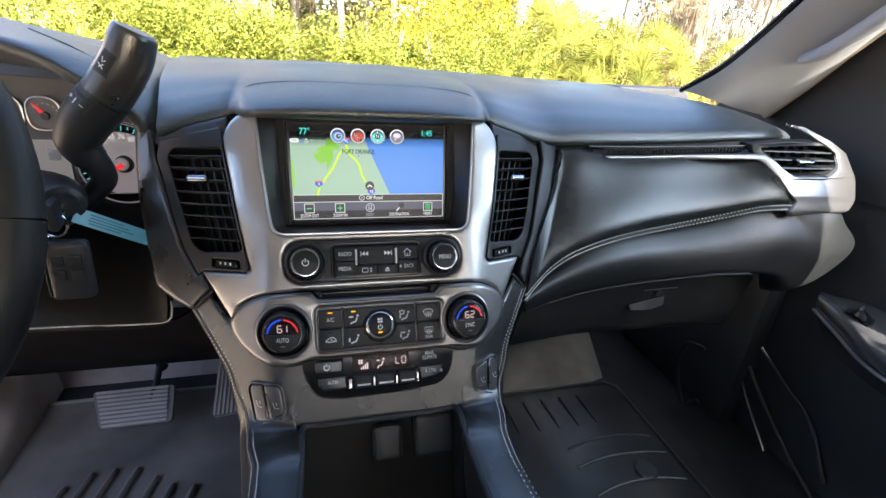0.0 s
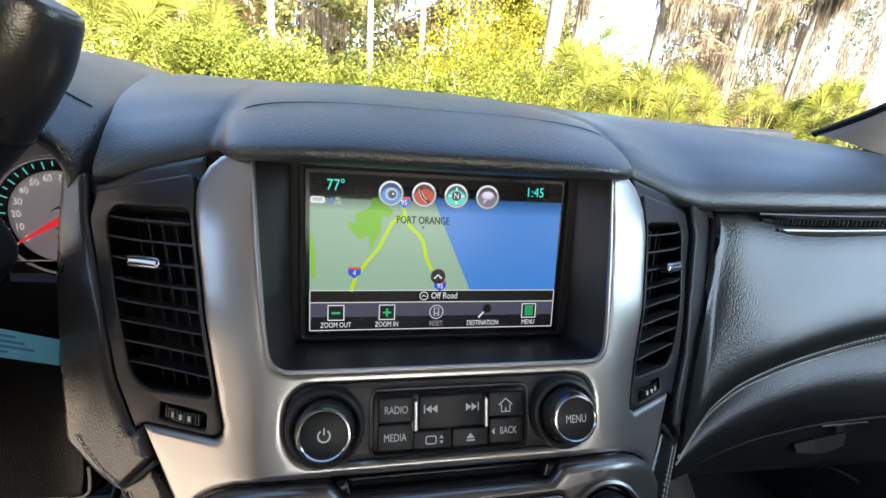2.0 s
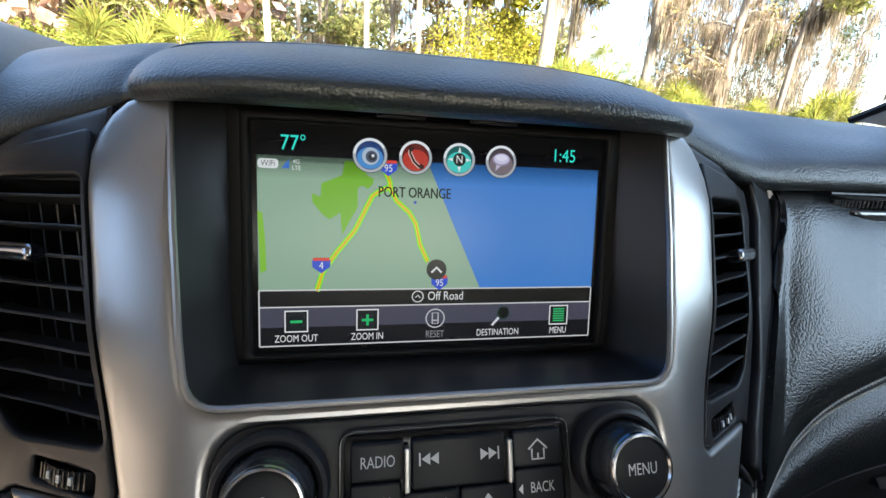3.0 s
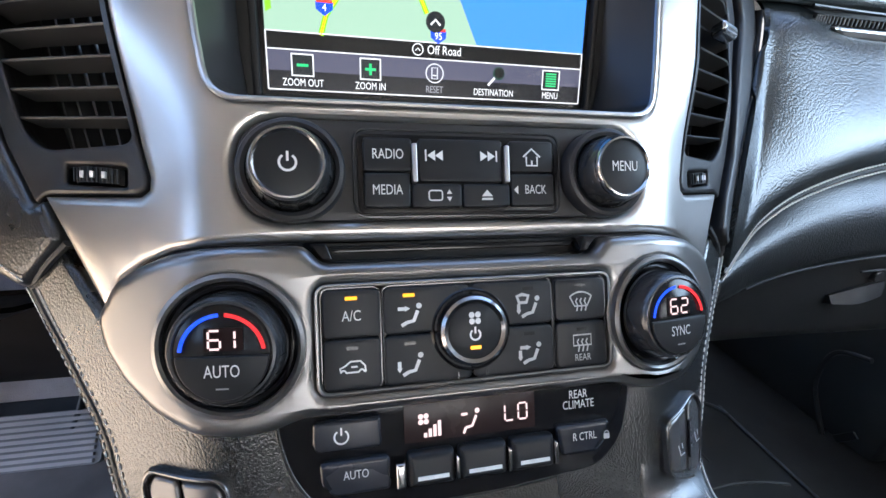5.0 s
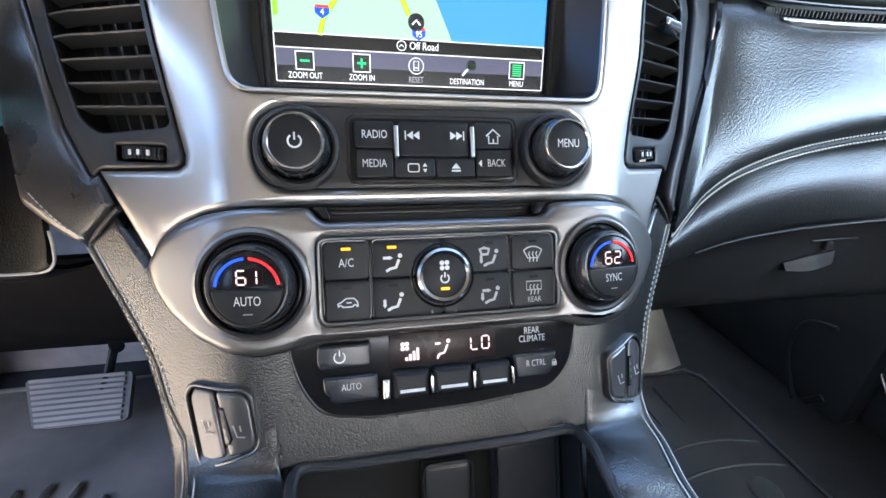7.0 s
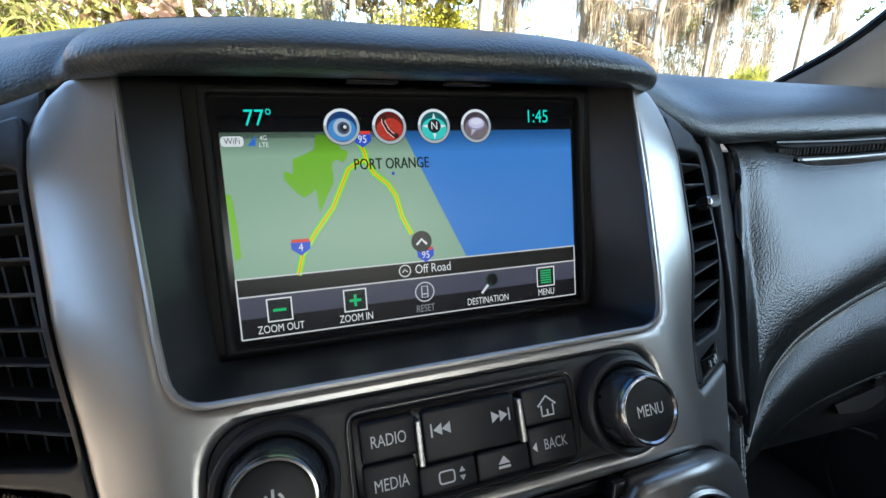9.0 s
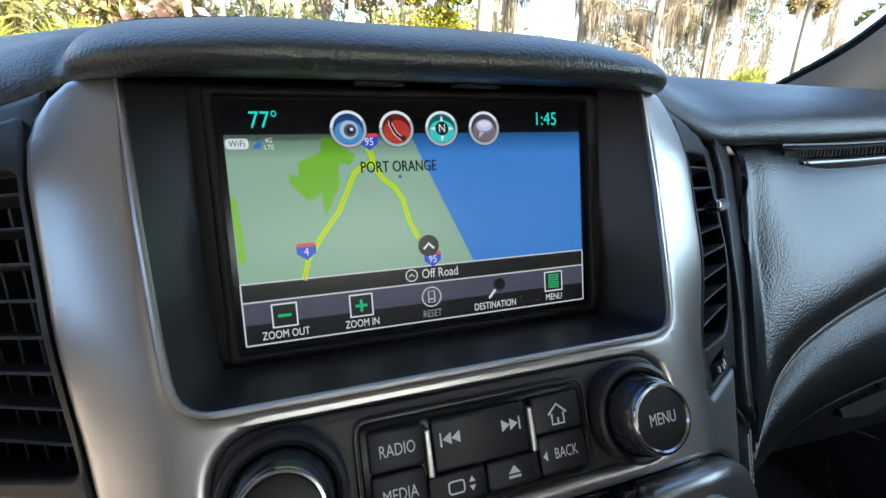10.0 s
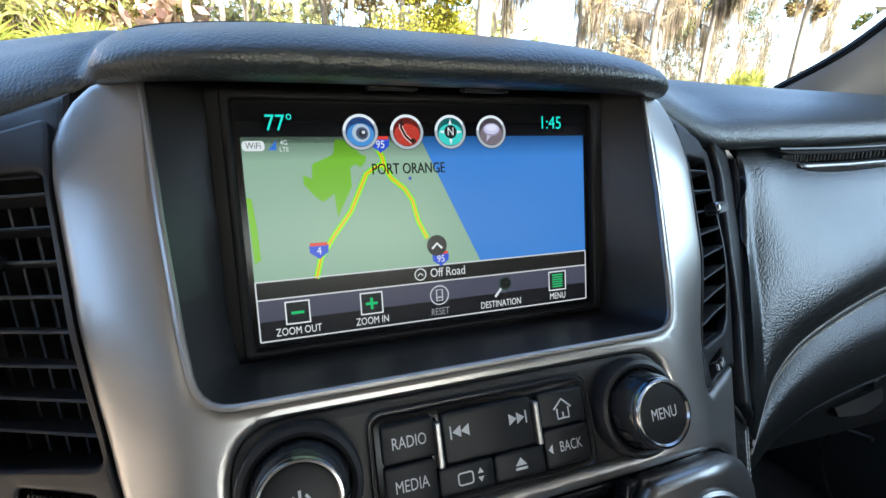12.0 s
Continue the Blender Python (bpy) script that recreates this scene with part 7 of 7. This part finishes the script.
def palmetto(az, dist, h, fans, label, material=None, r=0.55):
    p = spot(az, dist)
    ob = thing("palmetto", label, "palm", p, "palmetto palms")
    bm = bmesh.new()
    for k in range(fans):
        a, lift_ = rnd.uniform(0, 6.28), rnd.uniform(0.35, 1.0)
        stalk = Vector((math.cos(a) * 0.75 * h * (1.1 - lift_), math.sin(a) * 0.6 * h * (1.1 - lift_), h * lift_))
        c = p + stalk
        d = (stalk.normalized() + Vector((0, -0.35, rnd.uniform(-0.3, 0.3)))).normalized()
        side = d.cross(Vector((rnd.uniform(-0.4, 0.4), -1, rnd.uniform(-0.2, 0.6)))).normalized()
        size = r * rnd.uniform(0.75, 1.15)
        for j in range(24):
            f = radians(-118 + j * 236 / 23)
            b = d * math.cos(f) + side * math.sin(f)
            nrm = d.cross(side) * rnd.uniform(0.04, 0.12)
            w = b.cross(d.cross(side)).normalized() * size * 0.030
            t = c + b * size * rnd.uniform(0.85, 1.0) + nrm - Vector((0, 0, 0.10 * size))
            m_ = c + b * size * 0.5 + nrm
            bm.faces.new([bm.verts.new(v) for v in (c, m_ - w, t, m_ + w)])
        s2 = Vector((0.012, 0, 0))
        bm.faces.new([bm.verts.new(v) for v in (p + Vector((0, 0, 0.02)) - s2, p + Vector((0, 0, 0.02)) + s2, c + s2, c - s2)])
    leaf_part("fronds", bm, material or L_PALM, ob)
    part("trunk", tube([p - Vector((0, 0, 0.1)), p + Vector((0.05, 0, h * 0.2)), p + Vector((0, 0, h * 0.45))], [0.14, 0.12, 0.09], 8, 8), M_BARKD, ob)
    return ob


# roadside bushes: low lime growth on the driver side, taller mixed growth ahead
for az, d, w, h, m, label in (
    (-34, 9.5, 3.2, 2.3, L_LIME, "dense lime-green roadside bush"), (-24, 9.0, 3.0, 2.1, L_LIME, "dense lime-green roadside bush"), (-14, 9.0, 2.8, 2.05, L_LIME, "dense lime-green roadside bush"),
    (-5, 9.2, 2.6, 2.0, L_LIME, "dense lime-green roadside bush"), (3, 9.6, 2.6, 2.0, L_LIME, "dense lime-green roadside bush"), (10, 9.0, 2.0, 2.2, L_LIME, "dense lime-green roadside bush"),
    (14, 10.0, 2.2, 3.4, L_YELLOW, "tall yellow-leaved sapling thicket"), (18.5, 9.6, 1.8, 2.9, L_LIME, "tall mixed green bush"), (24, 11, 2.0, 2.2, L_LIME, "mixed green bush beside palmettos"),
    (34, 10.5, 2.6, 1.9, L_GREEN, "low green bush under mossy trees"), (44, 10.5, 3.0, 1.8, L_DRY, "dry brown undergrowth below trees"), (52, 9.5, 3.0, 1.9, L_GREEN, "low green bush under mossy trees"), (60, 9, 3.5, 1.9, L_LIME, "dense lime-green roadside bush"),
):
    bush(az, d, w, h, m, label, count=int(7600 * w))
for az, d, h, f, r in ((-19, 10.5, 2.7, 26, 0.75), (-25, 11, 2.5, 18, 0.7), (-16, 12, 2.6, 16, 0.7), (26.5, 9.5, 2.3, 30, 0.6), (29.5, 10.0, 2.2, 22, 0.6), (35, 9.2, 2.0, 20, 0.55), (39, 9.6, 2.1, 20, 0.55), (47, 9.4, 1.9, 18, 0.5), (52.5, 9.0, 2.1, 24, 0.55), (57, 9.0, 2.0, 20, 0.5), (30.5, 14, 3.6, 24, 0.5)):
    palmetto(az, d, h, f, "fan-leaved yellow-green palmetto at the roadside", r=r)
for az, d, h, r, lean, crown, label, bark, cz, sp, moss in (
    (-9.9, 11.5, 9, 0.085, 0.05, L_GREEN, "slim pale trunk with a high crown", M_BARK, 0.85, 1.2, 0),
    (1.5, 12.0, 9, 0.075, -0.05, L_GREEN, "slim pale trunk with a high crown", M_BARK, 0.85, 1.2, 0),
    (7.7, 14.0, 9, 0.10, 0.1, L_GREEN, "slim grey trunk with a high crown", M_BARKD, 0.8, 1.4, 4),
    (22.8, 10.5, 8, 0.20, 0.25, L_DRY, "thick pale leaning trunk hung with moss", M_BARK, 0.8, 1.2, 10),
    (35, 13.5, 8, 0.16, -0.1, L_DRY, "grey tree hung with long pale moss", M_BARKD, 0.55, 1.5, 26),
    (42.5, 13.0, 8, 0.14, 0.45, L_DRY, "leaning grey tree hung with long pale moss", M_BARKD, 0.55, 1.6, 28),
    (48.0, 13.5, 8, 0.10, 0.6, L_GREEN, "leaning grey tree hung with moss", M_BARKD, 0.6, 1.6, 20),
    (56, 14.0, 8, 0.15, 0.3, L_DRY, "bare pale trunk with broken top", M_BARK, 0.9, 0.8, 6),
    (-28, 14, 9, 0.14, 0.1, L_GREEN, "dark woodland tree with green crown", M_BARKD, 0.6, 2.0, 10),
    (-22, 15, 9, 0.10, 0.0, L_YELLOW, "thin woodland tree with yellow leaves", M_BARKD, 0.55, 1.8, 6),
    (-15, 16, 9, 0.10, 0.2, L_GREEN, "dark woodland tree with green crown", M_BARKD, 0.55, 2.0, 8),
    (-6, 16, 9, 0.09, -0.2, L_GREEN, "dark woodland tree with green crown", M_BARKD, 0.55, 2.0, 10),
    (4.5, 17, 9, 0.10, 0.0, L_DRY, "thin woodland tree with brown leaves", M_BARKD, 0.55, 2.0, 10),
    (13.5, 14, 9, 0.08, 0.1, L_YELLOW, "thin tree with bright yellow leaves", M_BARKD, 0.5, 1.4, 0),
    (17.5, 14, 9, 0.09, 0.1, L_YELLOW, "thin tree with bright yellow leaves", M_BARKD, 0.5, 1.4, 4),
    (26, 15, 9, 0.12, 0.0, L_GREEN, "dark woodland tree with green crown", M_BARKD, 0.6, 1.2, 12),
    (63, 13, 8, 0.16, 0.0, L_GREEN, "grey tree hung with moss", M_BARKD, 0.6, 1.6, 20),
):
    tree(az, d, h, r, lean, crown, label, bark, cz, sp, moss)

# curtains of moss on the far trees
bm = bmesh.new()
COLUMNS = ((36.2, 0.9), (38.6, 1.1), (41.0, 0.7), (44.6, 1.1), (46.6, 1.2), (48.8, 0.9), (51.5, 0.6), (53.2, 0.7), (58.3, 0.25))
for i in range(1300):
    az, spread_ = rnd.choice(COLUMNS)
    p = spot(az, rnd.uniform(14.5, 19)) + Vector((rnd.gauss(0, 0.5) * spread_, 0, 0))
    c = Vector((p.x, p.y, rnd.uniform(2.0, 7.5)))
    for _ in range(14):
        o = c + Vector((rnd.uniform(-0.22, 0.22), rnd.uniform(-0.2, 0.2), rnd.uniform(-0.2, 0.2)))
        s1 = Vector((rnd.uniform(-1, 1), rnd.uniform(-1, 1), 0)).normalized() * rnd.uniform(0.006, 0.018)
        e = o + Vector((rnd.uniform(-0.12, 0.12), 0, -rnd.uniform(0.2, 0.75)))
        h = o.lerp(e, 0.4) + Vector((rnd.uniform(-0.06, 0.06), 0, 0))
        bm.faces.new([bm.verts.new(v) for v in (o - s1 * 0.5, o + s1 * 0.5, h + s1, e, h - s1)])
bm2 = bmesh.new()
for i in range(70):
    p = spot(rnd.choice(COLUMNS[:8])[0] + rnd.uniform(-1.2, 1.2), rnd.uniform(14, 19))
    leaves(bm2, (p.x, p.y, rnd.uniform(1.6, 7.0)), (0.5, 0.4, 0.45), 55, 0.06)
tagged(leaf_part("far_twigs", bm2, leafmat("blue_green_leaves", (0.16, 0.19, 0.11), 0.4), kind="stuff"), "sparse blue-green leaves among the moss", "woods")
tagged(leaf_part("far_moss", bm, L_MOSS, kind="stuff"), "pale moss hanging from far trees", "moss")

# far woods behind the roadside growth
bm = bmesh.new()
for i in range(190):
    az = rnd.uniform(-45, 68)
    if 50 < az < 60:
        continue
    d = rnd.uniform(19, 30)
    p = spot(az, d)
    hmax = d * 0.26 if az < 27 else d * 0.12
    for _ in range(4):
        leaves(bm, (p.x + rnd.uniform(-1, 1), p.y, rnd.uniform(0.3, hmax)), (1.2, 0.8, 0.9), 70, 0.13)
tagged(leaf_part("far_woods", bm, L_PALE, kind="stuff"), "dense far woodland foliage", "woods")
bm = bmesh.new()
for i in range(60):
    az = rnd.uniform(-40, 28)
    p = spot(az, rnd.uniform(17, 26))
    r = rnd.uniform(0.04, 0.11)
    for k in range(2):
        a = rnd.uniform(0, 3.14)
        s1 = Vector((math.cos(a), math.sin(a), 0)) * r
        tp = p + Vector((rnd.uniform(-0.5, 0.5), 0, 8))
        bm.faces.new([bm.verts.new(v) for v in (p - s1, p + s1, tp + s1 * 0.5, tp - s1 * 0.5)])
tagged(leaf_part("far_trunks", bm, M_BARKD, kind="stuff"), "thin pale far trunks among the woods", "woods")

# unseen woods added to tint reflections: brown driver side, darker behind, darkest passenger side
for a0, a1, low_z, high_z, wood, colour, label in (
    (100, 212, 0.2, 5.4, 220, (0.58, 0.42, 0.31), "unseen brown woods, coloured bright for warm reflections"),
    (209, 262, 0.2, 5.6, 130, (0.24, 0.175, 0.13), "unseen brown woods behind the car, coloured darker to dim reflections"),
    (-62, 24, 0.2, 5.2, 420, (0.05, 0.05, 0.03), "unseen dark green woods that darken the passenger panel's reflections"),
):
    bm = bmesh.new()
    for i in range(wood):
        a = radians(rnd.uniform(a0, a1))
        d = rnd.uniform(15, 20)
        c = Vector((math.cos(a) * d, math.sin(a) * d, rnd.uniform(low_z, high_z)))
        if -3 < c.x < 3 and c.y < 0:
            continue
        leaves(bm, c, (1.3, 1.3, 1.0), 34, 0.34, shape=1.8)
    tagged(leaf_part("unseen_woods", bm, leafmat("reflected_woods", colour, 0.2), kind="stuff"), label, "woods")
